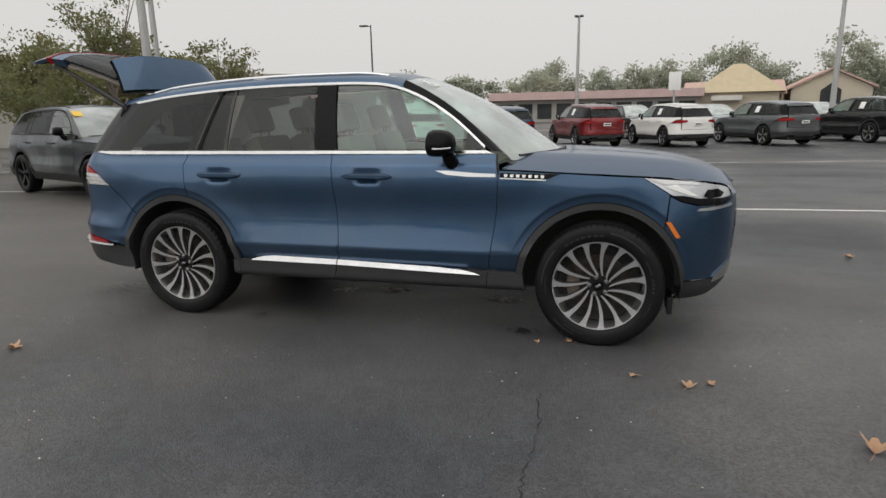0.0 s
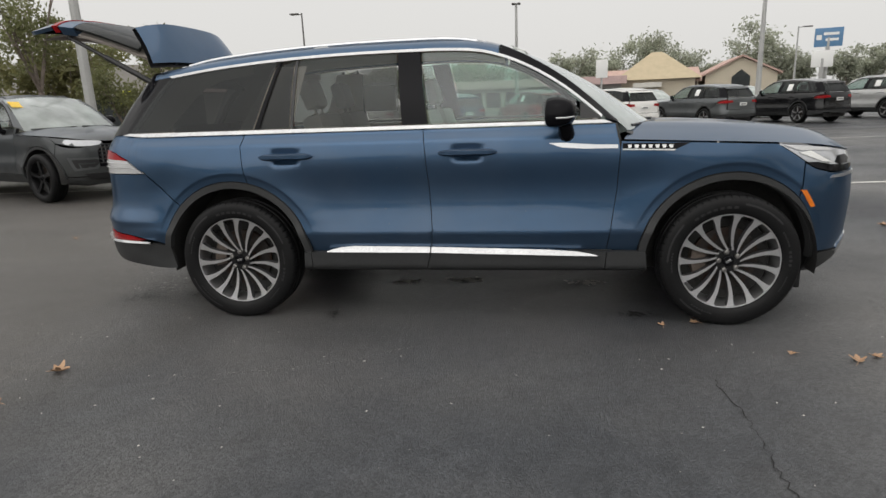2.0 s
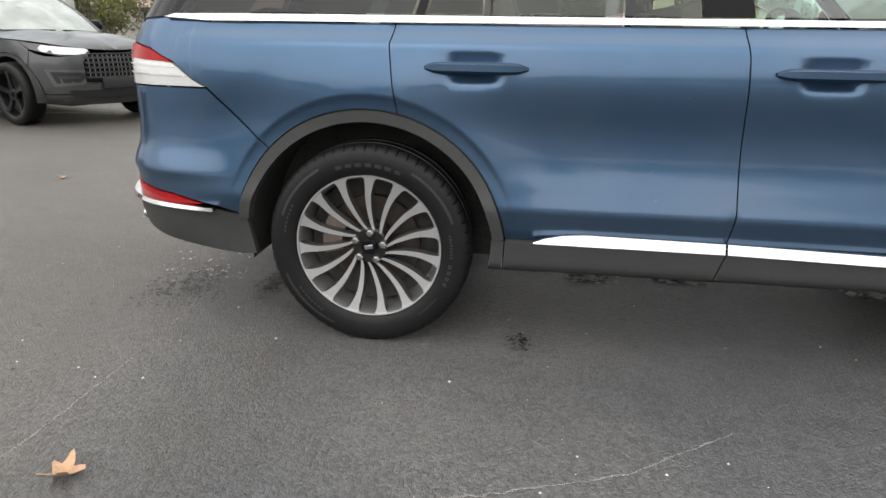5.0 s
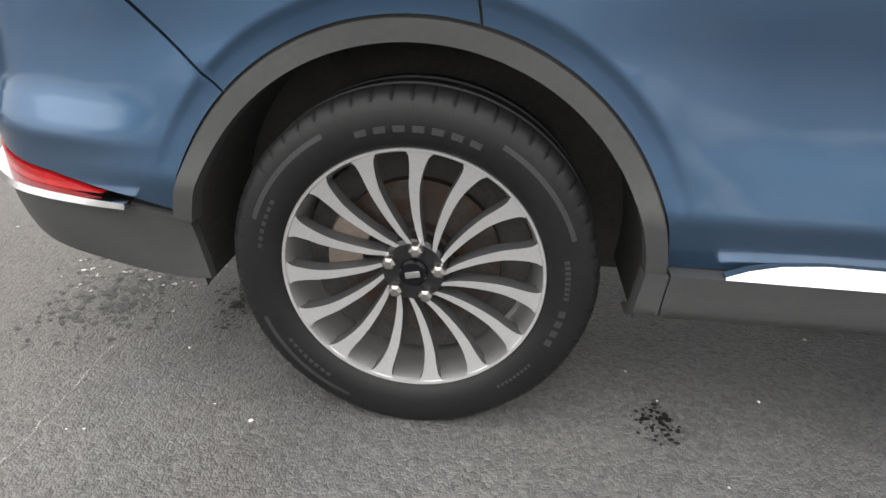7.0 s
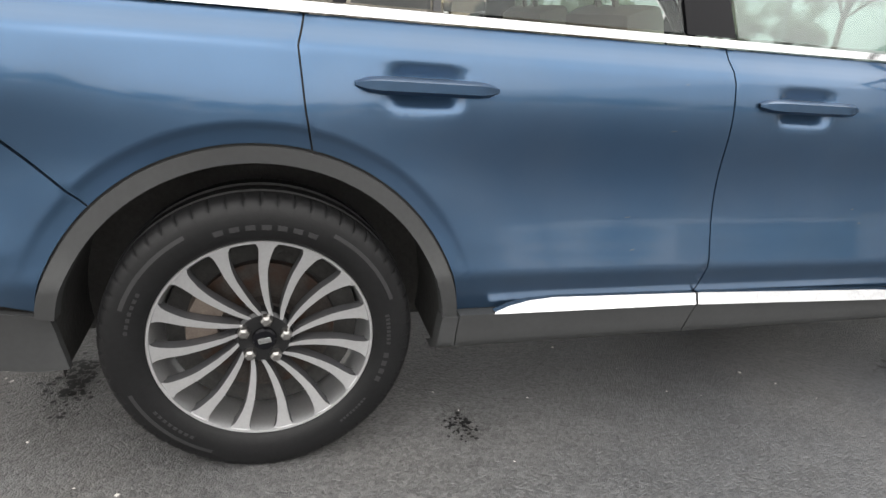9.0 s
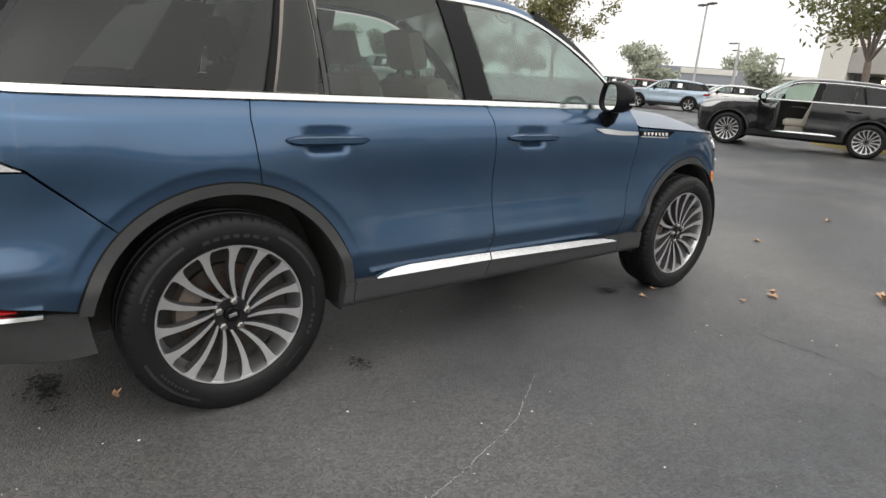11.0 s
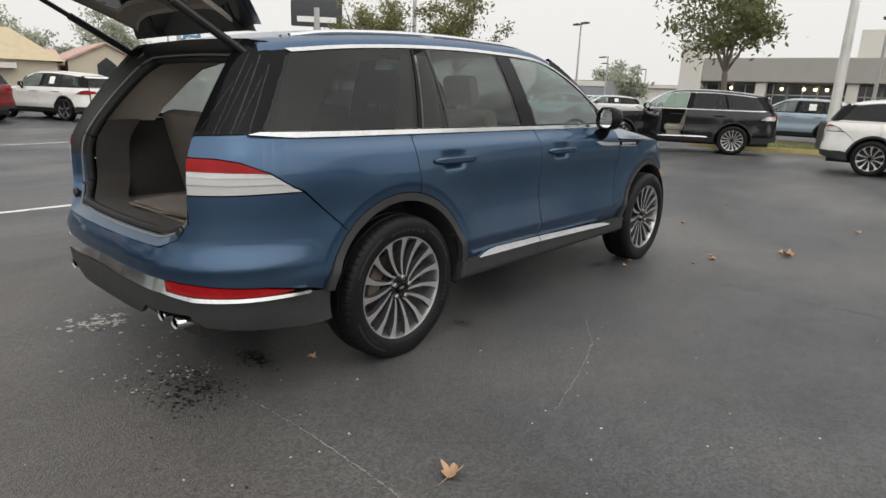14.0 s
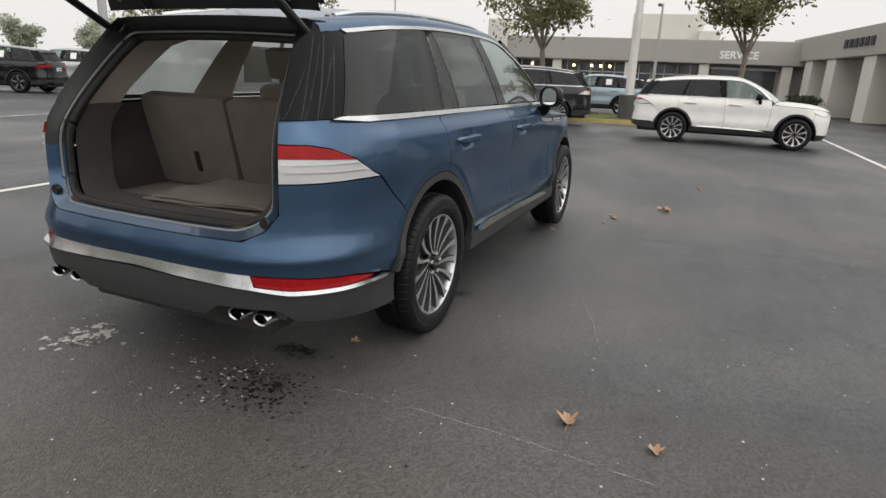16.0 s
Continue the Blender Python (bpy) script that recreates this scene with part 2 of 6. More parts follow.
def lathe(bm, prof, n=48, a0=0.0, a1=2 * math.pi):
    """Profile points (radius, y) turned about the y axis."""
    full = abs(a1 - a0) > 6.28
    cols = []
    for i in range(n if full else n + 1):
        a = a0 + (a1 - a0) * i / n
        cols.append([bm.verts.new((r * math.cos(a), y, r * math.sin(a))) for r, y in prof])
    for i in range(n if full else n):
        A, B = cols[i], cols[(i + 1) % len(cols)]
        for j in range(len(prof) - 1):
            if prof[j][0] == 0 and prof[j + 1][0] == 0:
                continue
            bm.faces.new((A[j], A[j + 1], B[j + 1], B[j]))


def grid(bm, rows):
    """Quads through rows of points."""
    vs = [[bm.verts.new(p) for p in r] for r in rows]
    for A, B in zip(vs, vs[1:]):
        for j in range(len(A) - 1):
            bm.faces.new((A[j], A[j + 1], B[j + 1], B[j]))
    return vs


def smoothstep(a, b, x):
    t = np.clip((x - a) / (b - a), 0, 1)
    return t * t * (3 - 2 * t)


def curve(xs, ys, x):
    """Smooth interpolation (Catmull-Rom slopes, limited) of a table."""
    xs, ys = np.asarray(xs, float), np.asarray(ys, float)
    h = np.diff(xs)
    s = np.diff(ys) / h
    mm = np.zeros(len(xs))
    mm[1:-1] = (s[:-1] * h[1:] + s[1:] * h[:-1]) / (h[1:] + h[:-1])
    mm[0], mm[-1] = s[0], s[-1]
    i = int(np.clip(np.searchsorted(xs, x) - 1, 0, len(xs) - 2))
    t = (x - xs[i]) / h[i]
    if x < xs[0] or x > xs[-1]:
        j = 0 if x < xs[0] else -1
        return ys[j] + mm[j] * (x - xs[j])
    return ((2 * t**3 - 3 * t**2 + 1) * ys[i] + (t**3 - 2 * t**2 + t) * h[i] * mm[i] + (-2 * t**3 + 3 * t**2) * ys[i + 1] + (t**3 - t**2) * h[i] * mm[i + 1])


# ---------------------------------------------------------------- the form of an SUV body
# The skin is one sheet over (u, z): u runs round the plan from the tail's middle along the right side to the nose's middle.
PLAN = [(-1.16, 0), (-1.148, -0.35), (-1.11, -0.60), (-1.03, -0.76), (-0.90, -0.87), (-0.70, -0.932), (-0.45, -0.956), (0.0, -0.965), (1.2, -0.965), (2.4, -0.962),
        (2.9, -0.95), (3.2, -0.92), (3.45, -0.86), (3.65, -0.75), (3.78, -0.60), (3.86, -0.40), (3.90, 0)]
BELT = [(-1.06, 0), (-1.045, -0.35), (-1.015, -0.56), (-0.94, -0.70), (-0.84, -0.775), (-0.66, -0.835), (-0.42, -0.86), (0.0, -0.868), (1.2, -0.870), (2.4, -0.865),
        (2.85, -0.85), (3.15, -0.82), (3.40, -0.77), (3.6, -0.67), (3.72, -0.54), (3.80, -0.36), (3.84, 0)]
ROOF = [(-0.80, 0), (-0.79, -0.35), (-0.75, -0.50), (-0.68, -0.585), (-0.60, -0.625), (-0.47, -0.655), (-0.27, -0.68), (0.05, -0.70), (1.2, -0.705), (2.2, -0.68),
        (2.6, -0.66), (2.9, -0.64), (3.1, -0.6), (3.3, -0.5), (3.4, -0.4), (3.5, -0.3), (3.5, 0)]
ARCH_Z = 0.383
UK = [0.0]
for (ax, ay), (bx, by) in zip(PLAN, PLAN[1:]):
    UK.append(UK[-1] + math.hypot(bx - ax, by - ay))
UK = [k - UK[7] for k in UK]
SIDE_Z = [0.25, 0.30, 0.40, 0.46, 0.50, 0.54, 0.556, 0.568, 0.585, 0.61, 0.65, 0.70, 0.75, 0.80, 0.85, 0.90, 0.95, 1.0, 1.05, 1.10, 1.110, 1.121, 1.15, 1.19]
SIDE_D = [0.070, 0.050, 0.044, 0.034, 0.022, 0.010, 0.005, 0.0040, 0.0075, 0.0125, 0.0190, 0.0265, 0.0315, 0.0345, 0.0345, 0.0300, 0.0245, 0.0225, 0.0275, 0.0370, 0.0395, 0.0445, 0.064, 0.095]
HOLLOW_Z = [0.25, 0.57, 0.60, 0.65, 0.70, 0.75, 0.80, 0.85, 0.90, 0.95, 1.0, 1.05, 1.10, 1.19]
HOLLOW_D = [0.0, 0.0, 0.001, 0.0035, 0.0065, 0.0085, 0.0085, 0.007, 0.005, 0.003, 0.0015, 0.0, 0.0, 0.0]
TAIL_Z = [0.25, 0.33, 0.42, 0.50, 0.56, 0.61, 0.635, 0.66, 0.72, 0.80, 0.95, 1.05, 1.12, 1.19]
TAIL_D = [0.12, 0.055, 0.022, 0.012, 0.012, 0.008, 0.002, 0.007, 0.031, 0.042, 0.046, 0.052, 0.07, 0.095]
NOSE_Z = [0.25, 0.33, 0.42, 0.55, 0.70, 0.85, 0.95, 1.02, 1.08, 1.19]
NOSE_D = [0.12, 0.05, 0.02, 0.008, 0.0, 0.008, 0.03, 0.06, 0.11, 0.22]


def plan_at(table, u):
    return Vector((curve(UK, [p[0] for p in table], u), curve(UK, [p[1] for p in table], u)))


PLAN_CACHE = {}


def skin(u, z, out=0.0, wheelbase=3.025, dents=()):
    """The point of the right flank at (u, z), out metres proud of it."""
    key = round(u, 5)
    if key not in PLAN_CACHE:
        p = plan_at(PLAN, u)
        e = plan_at(PLAN, u + 0.01) - plan_at(PLAN, u - 0.01)
        n = Vector((e.y, -e.x)).normalized()
        PLAN_CACHE[key] = (p, n, plan_at(BELT, u), plan_at(ROOF, u))
    p, n, belt, roof = PLAN_CACHE[key]
    if z > 1.19:
        t = (z - 1.19) / 0.37
        q = belt.lerp(roof, t) + n * (0.045 * t * (1 - t)) + n * out
        return Vector((q.x, q.y, z))
    wt = float(smoothstep(-0.45, -0.85, u))
    wf = float(smoothstep(3.1, 3.6, u))
    d = curve(SIDE_Z, SIDE_D, z) * (1 - wt) * (1 - wf) + curve(TAIL_Z, TAIL_D, z) * wt + curve(NOSE_Z, NOSE_D, z) * wf
    hollow = float(smoothstep(0.20, 0.95, u)) * (1 - float(smoothstep(2.0, 2.5, u)))
    if hollow > 0:
        d += hollow * curve(HOLLOW_Z, HOLLOW_D, min(z, 1.19))
    for hub in (0.0, 3.025):
        r = math.hypot(u - hub, z - ARCH_Z)
        if r < 0.8:
            lift = float(smoothstep(0.50, 0.82, z))
            d -= 0.015 * min(1.0, max(0.0, 1 - (r - 0.570) / 0.17)) ** 1.6 * lift
            d += 0.0065 * float(smoothstep(0.572, 0.548, r)) * lift
    for cu, cz, ru, rz, depth in dents:
        d += depth * math.exp(-((u - cu) / ru) ** 6 - ((z - cz) / rz) ** (6 if z > cz else 4))
    q = p - n * d
    if z > 1.12:
        t = (z - 1.12) / 0.07
        q = q.lerp(belt, t * t)
    q = q + n * out
    return Vector((q.x, q.y, z))


def smooth_line(pts, step=0.03, closed=False):
    """Points filled in along straight runs of a polygon."""
    out = []
    n = len(pts)
    for i in range(n if closed else n - 1):
        (ax, ay), (bx, by) = pts[i], pts[(i + 1) % n]
        k = max(1, int(math.hypot(bx - ax, by - ay) / step))
        out += [(ax + (bx - ax) * j / k, ay + (by - ay) * j / k) for j in range(k)]
    if not closed:
        out.append(pts[-1])
    return out


def arc(cx, cz, r, a0, a1, n=24):
    return [(cx + r * math.cos(radians(a0 + (a1 - a0) * i / n)), cz + r * math.sin(radians(a0 + (a1 - a0) * i / n))) for i in range(n + 1)]


def inset(poly, d):
    """A closed polygon drawn in by d."""
    n = len(poly)
    area = sum(poly[i][0] * poly[(i + 1) % n][1] - poly[(i + 1) % n][0] * poly[i][1] for i in range(n))
    s = 1 if area > 0 else -1
    out = []
    for i in range(n):
        a, b, c = Vector(poly[i - 1]), Vector(poly[i]), Vector(poly[(i + 1) % n])
        e1, e2 = (b - a), (c - b)
        if e1.length < 1e-7 or e2.length < 1e-7:
            out.append(poly[i])
            continue
        n1, n2 = Vector((-e1.y, e1.x)).normalized() * s, Vector((-e2.y, e2.x)).normalized() * s
        m = n1 + n2
        k = max(0.35, 1 + n1.dot(n2))
        q = b + m * (d / k)
        out.append((q.x, q.y))
    return out


def inside(x, y, poly):
    c = False
    n = len(poly)
    for i in range(n):
        (ax, ay), (bx, by) = poly[i], poly[i - 1]
        if (ay > y) != (by > y) and x < (bx - ax) * (y - ay) / (by - ay) + ax:
            c = not c
    return c


def near(x, y, poly, d):
    for i in range(len(poly)):
        ax, ay = poly[i]
        if (ax - x) ** 2 + (ay - y) ** 2 < d * d:
            return True
    return False


def sheet(bm, poly, place, step=0.05, lip=0.0, gap=0.0, fine=(), lip_dir=None):
    """A curved panel: the polygon in (u, z), filled with triangles and laid on place(u, z, out); lip: depth of its folded rim."""
    from mathutils.geometry import delaunay_2d_cdt
    line = smooth_line(poly, step, True)
    if gap:
        line = inset(line, gap)
    xs, ys = [p[0] for p in line], [p[1] for p in line]
    pts = [Vector(p) for p in line]
    ny = max(1, int((max(ys) - min(ys)) / step))
    nx = max(1, int((max(xs) - min(xs)) / step))
    for i in range(nx + 1):
        for j in range(ny + 1):
            x = min(xs) + (i + 0.5 * (j % 2)) * step
            y = min(ys) + j * step * 0.9
            if any(len(b) == 3 and b[1][0] - 0.014 < math.hypot(x - b[0], y - ARCH_Z) < b[1][-1] + 0.014 for b in fine):
                continue
            if any(len(b) == 4 and b[0] < x < b[1] and b[2][0] - 0.012 < y < b[2][-1] + 0.012 for b in fine):
                continue
            if inside(x, y, line) and not near(x, y, line, step * 0.55):
                pts.append(Vector((x, y)))
    for b in fine:
        if len(b) == 3:
            for r in b[1]:
                for a in np.arange(-0.2, 3.4, b[2] / 0.57):
                    x, y = b[0] + r * math.cos(a), ARCH_Z + r * math.sin(a)
                    if inside(x, y, line) and not near(x, y, line, 0.006):
                        pts.append(Vector((x, y)))
            continue
        if len(b) == 4:
            for y in b[2]:
                for x in np.arange(b[0], b[1], b[3]):
                    if inside(x, y, line) and not near(x, y, line, 0.008):
                        pts.append(Vector((float(x), y)))
            continue
        fx0, fx1, fy0, fy1, fs = b
        x = fx0
        while x < fx1:
            y = fy0
            while y < fy1:
                if inside(x, y, line) and not near(x, y, line, fs * 0.7):
                    pts.append(Vector((x, y)))
                y += fs
            x += fs
    n = len(line)
    v2, _, tri, ov, _, _ = delaunay_2d_cdt(pts, [(i, (i + 1) % n) for i in range(n)], [], 1, 1e-6)
    vs = [bm.verts.new(place(p.x, p.y, 0.0)) for p in v2]
    for f in tri:
        try:
            bm.faces.new([vs[i] for i in f])
        except ValueError:
            pass
    if lip:
        edge = [e for e in bm.edges if len(e.link_faces) == 1 and e.verts[0] in set(vs)]
        back = {}
        for v, p in zip(vs, v2):
            if any(len(e.link_faces) == 1 for e in v.link_edges):
                back[v] = bm.verts.new(place(p.x, p.y, -lip))
        for e in edge:
            a, b = e.verts
            if a in back and b in back:
                bm.faces.new((a, b, back[b], back[a]))
    return vs


def mirror_copy(ob, name=None):
    """The same part for the other side."""
    me = ob.data.copy()
    me.transform(Matrix.Scale(-1, 4, (0, 1, 0)))
    me.flip_normals()
    o2 = new(name or ob.name.split(".")[0], me)
    o2.parent = ob.parent
    if "label" in ob:
        o2["label"] = ob["label"]
    return o2


def u_of(x, z):
    """The u at which the right flank at height z has that x."""
    a, b = -1.3, 4.2
    for _ in range(40):
        m = (a + b) / 2
        if skin(m, z).x < x:
            a = m
        else:
            b = m
    return (a + b) / 2


def on(pts):
    return [(u_of(x, z), z) for x, z in pts]


CHROME_LINE = [(-0.447, 1.575), (-0.2, 1.605), (0.1, 1.631), (0.61, 1.657), (1.09, 1.662), (1.40, 1.657), (1.58, 1.642), (1.72, 1.605), (1.82, 1.565), (2.07, 1.422), (2.355, 1.187)]


def top_line(x, below=0.0):
    return curve([p[0] for p in CHROME_LINE], [p[1] for p in CHROME_LINE], x) - below


def hood_z(u):
    return curve([2.3, 2.42, 2.78, 3.27, 3.6, 3.95, 4.2, 4.5138], [1.10, 1.095, 1.078, 1.052, 1.022, 0.975, 0.95, 0.935], u)


def hood_mid(a):
    x = 2.70 + 1.20 * a
    return Vector((x, 0, curve([2.7, 3.1, 3.5, 3.75, 3.9], [1.165, 1.152, 1.105, 1.03, 0.94], x)))


ARCH = 0.518
DENTS = ((0.385, 1.043, 0.088, 0.045, 0.019), (1.52, 1.043, 0.088, 0.045, 0.019))


def flank(u, z, out=0.0):
    return skin(u, z, out, dents=DENTS)


def roof_row(x, n=9):
    e = skin(u_of(x, top_line(x)), top_line(x))
    ye, ze = e.y, e.z
    rise = curve([-0.8, -0.5, 0.0, 0.6, 1.2, 1.75, 2.0], [0.05, 0.075, 0.095, 0.10, 0.10, 0.095, 0.09], x)
    row = [Vector((x, ye, ze)), Vector((x, ye + 0.012, ze + 0.026)), Vector((x, ye + 0.04, ze + 0.045))]
    y1 = ye + 0.075
    for i in range(n):
        t = i / (n - 1)
        row.append(Vector((x, y1 * (1 - t), ze + 0.055 + (rise - 0.055) * (1 - (1 - t) ** 2))))
    return row


def both(row):
    return row + [Vector((p.x, -p.y, p.z)) for p in reversed(row[:-1])]


def suv_wheel(name, style, detail, mats):
    """A wheel about the origin, its outer face towards -y: tyre, rim, blades, hub cap, nuts, brake disc."""
    face, dark = mats
    w = empty(name)
    seg = 120 if detail else 40
    bm = bmesh.new()
    prof = [(0.278, -0.100), (0.283, -0.112), (0.295, -0.121), (0.312, -0.127), (0.335, -0.129), (0.357, -0.126), (0.372, -0.120), (0.383, -0.110), (0.390, -0.095),
            (0.3915, -0.06), (0.3835, -0.057), (0.3835, -0.050), (0.393, -0.047), (0.394, -0.012), (0.386, -0.009), (0.386, 0.009), (0.394, 0.012), (0.393, 0.047), (0.3835, 0.05), (0.3835, 0.057),
            (0.391, 0.06), (0.383, 0.10), (0.36, 0.121), (0.30, 0.127), (0.262, 0.10)]
    
    lathe(bm, prof, 480 if detail else seg)
    if detail:
        # shoulder blocks: a groove across the shoulder every few degrees
        for v in bm.verts:
            r = math.hypot(v.co.x, v.co.z)
            a = math.degrees(math.atan2(v.co.z, v.co.x)) / 0.75
            if r > 0.380 and abs(v.co.y) > 0.06 and round(a + (1 if abs(v.co.y) < 0.09 else 0)) % 8 == 0:
                v.co.x, v.co.z = v.co.x * (r - 0.006) / r, v.co.z * (r - 0.006) / r
    part("tyre", bm, RUBBER, w, angle=32)
    if detail:
        for r0, r1, a0, a1 in ((0.338, 0.350, 200, 262), (0.338, 0.350, 20, 60), (0.338, 0.350, 120, 160)):
            bm = bmesh.new()
            lathe(bm, [(r0, -0.1268), (r0 + 0.001, -0.1285), (r1 - 0.001, -0.1272), (r1, -0.124)], 40, radians(a0), radians(a1))
            part("sidewall_band", bm, SIDEWALL, w)
        for a0, a1, h, n in ((66, 112, 0.014, 7), (-24, -6, 0.015, 4), (-3, 14, 0.011, 8), (-52, -34, 0.008, 9), (212, 236, 0.009, 8), (150, 172, 0.009, 7)):
            for i in range(n):
                b0 = a0 + (a1 - a0) * i / n
                b1 = b0 + (a1 - a0) / n * 0.62
                rc = 0.322
                bm = bmesh.new()
                lathe(bm, [(rc - h / 2, -0.1265), (rc - h / 2 + 0.001, -0.1286), (rc + h / 2 - 0.001, -0.1290), (rc + h / 2, -0.1268)], 4, radians(b0), radians(b1))
                part("raised_bar", bm, SIDEWALL, w)
    bm = bmesh.new()
    lathe(bm, [(0.280, -0.098), (0.283, -0.106), (0.280, -0.111), (0.274, -0.110), (0.271, -0.102)], seg)
    part("rim", bm, face, w, "machined silver rim lip")
    bm = bmesh.new()
    lathe(bm, [(0.271, -0.102), (0.265, -0.085), (0.258, 0.02), (0.252, 0.09), (0.272, 0.10)], seg)
    part("rim_barrel", bm, face if detail else dark, w, "grey rim barrel")
    bm = bmesh.new()
    n, twist = style
    r0, r1 = 0.058, 0.274
    for i in range(n):
        th = 2 * math.pi * i / n + (radians(15.3) if detail else 0.3)
        k = 18 if detail else 4
        L, R, L2, R2 = [], [], [], []
        for j in range(k + 1):
            q = j / k
            r = r0 + (r1 - r0) * q
            if n > 8:
                c = th + radians(curve([0.058, 0.07, 0.09, 0.12, 0.16, 0.20, 0.235, 0.274], [-19, -12, -5, -0.5, 1.8, 2.2, 1.2, 0], r))
                half = 0.5 * curve([0.058, 0.10, 0.15, 0.20, 0.235, 0.255, 0.266, 0.274], [0.0090, 0.0140, 0.0180, 0.0225, 0.0285, 0.0355, 0.0430, 0.0560], r) * (15 / n) ** 0.7
            else:
                c = th + radians(twist) * math.sin(math.pi * q)
                half = 0.020 + 0.012 * q
            dy = -0.084 - 0.022 * q ** 1.5
            for lst, sg, dd, ex in ((L, -1, 0, 1), (R, 1, 0, 1), (L2, -1, 0.034, 1.0 + 0.45 * (1 - q)), (R2, 1, 0.034, 1.0 + 0.45 * (1 - q))):
                a = c + sg * half * ex / r
                lst.append(bm.verts.new((r * math.cos(a), dy + dd, r * math.sin(a))))
        for j in range(k):
            bm.faces.new((L[j], L[j + 1], R[j + 1], R[j]))
            for f in (bm.faces.new((L2[j], L2[j + 1], L[j + 1], L[j])), bm.faces.new((R[j], R[j + 1], R2[j + 1], R2[j]))):
                f.material_index = 1
        if detail:
            sp = finish("spoke", bm, face, w)
            sp.data.materials.append(dark)
            bm = bmesh.new()
    if not detail:
        sp = finish("spokes", bm, face, w)
        sp.data.materials.append(dark)
    else:
        bm.free()
    bm = bmesh.new()
    lathe(bm, [(0.0, -0.082), (0.066, -0.085), (0.074, -0.077), (0.078, -0.04), (0.0, -0.03)], 40)
    part("hub", bm, WHEELBLACK if detail else dark, w, "dark hub")
    bm = bmesh.new()
    lathe(bm, [(0.0, -0.098), (0.026, -0.097), (0.031, -0.092), (0.032, -0.078), (0.0, -0.076)], 32)
    cap = part("centre_cap", bm, GLOSSBLACK, w)
    if detail:
        bm = bmesh.new()
        box(bm, -0.017, 0.017, -0.1005, -0.097, -0.008, 0.008, 0.003, Matrix.Rotation(radians(-12), 4, "Y"))
        part("emblem_plate", bm, CHROME, cap)
        for i in range(5):
            a = radians(84 + 72 * i)
            bm = bmesh.new()
            lathe(bm, [(0.0, -0.108), (0.009, -0.108), (0.0150, -0.102), (0.0170, -0.085), (0.0, -0.083)], 6)
            bmesh.ops.translate(bm, vec=(0.056 * math.cos(a), 0, 0.056 * math.sin(a)), verts=bm.verts)
            part("lug_nut", bm, NUTSTEEL, w, smooth=False)
    bm = bmesh.new()
    lathe(bm, [(0.06, -0.018), (0.185, -0.018), (0.187, -0.010), (0.185, 0.010), (0.06, 0.01)], 60 if detail else 24)
    part("brake_disc", bm, DISC, w)
    if detail:
        bm = bmesh.new()
        lathe(bm, [(0.02, -0.045), (0.085, -0.045), (0.09, -0.03), (0.09, -0.01)], 40)
        part("disc_hat", bm, DISC, w)
        bm = bmesh.new()
        lathe(bm, [(0.115, -0.03), (0.118, -0.05), (0.195, -0.05), (0.20, -0.03), (0.20, 0.03), (0.115, 0.03)], 14, radians(140), radians(195))
        part("brake_caliper", bm, CALIPER, w)
        bm = bmesh.new()
        lathe(bm, [(0.252, 0.0), (0.0, 0.03)], 40)
        part("dust_shield", bm, LINER, w)
    else:
        bm = bmesh.new()
        lathe(bm, [(0.258, 0.0), (0.0, 0.0)], 24)
        part("dust_shield", bm, LINER, w)
    return w


def on_shield(y, t):
    """A frame on the windscreen: x to the car's left, y up the slope, z out; t from its top edge to its foot."""
    p = min(both(roof_row(1.705))[2:-2], key=lambda q: abs(q.y - y))
    y0 = abs(roof_row(1.705)[2].y)
    k = p.y / y0

    def at(s):
        base = Vector((2.72 - 0.26 * k * k, 0.775 * k, 1.150 - 0.01 * k * k))
        q = p.lerp(base, s)
        q.z += 0.055 * math.sin(math.pi * s)
        return q

    up = (at(t - 0.02) - at(t + 0.02)).normalized()
    side = Vector((0, 1, 0))
    side = (side - up * side.dot(up)).normalized()
    out = side.cross(up)
    c = at(t) + out * 0.006
    return Matrix(((side.x, up.x, out.x, c.x), (side.y, up.y, out.y, c.y), (side.z, up.z, out.z, c.z), (0, 0, 0, 1)))


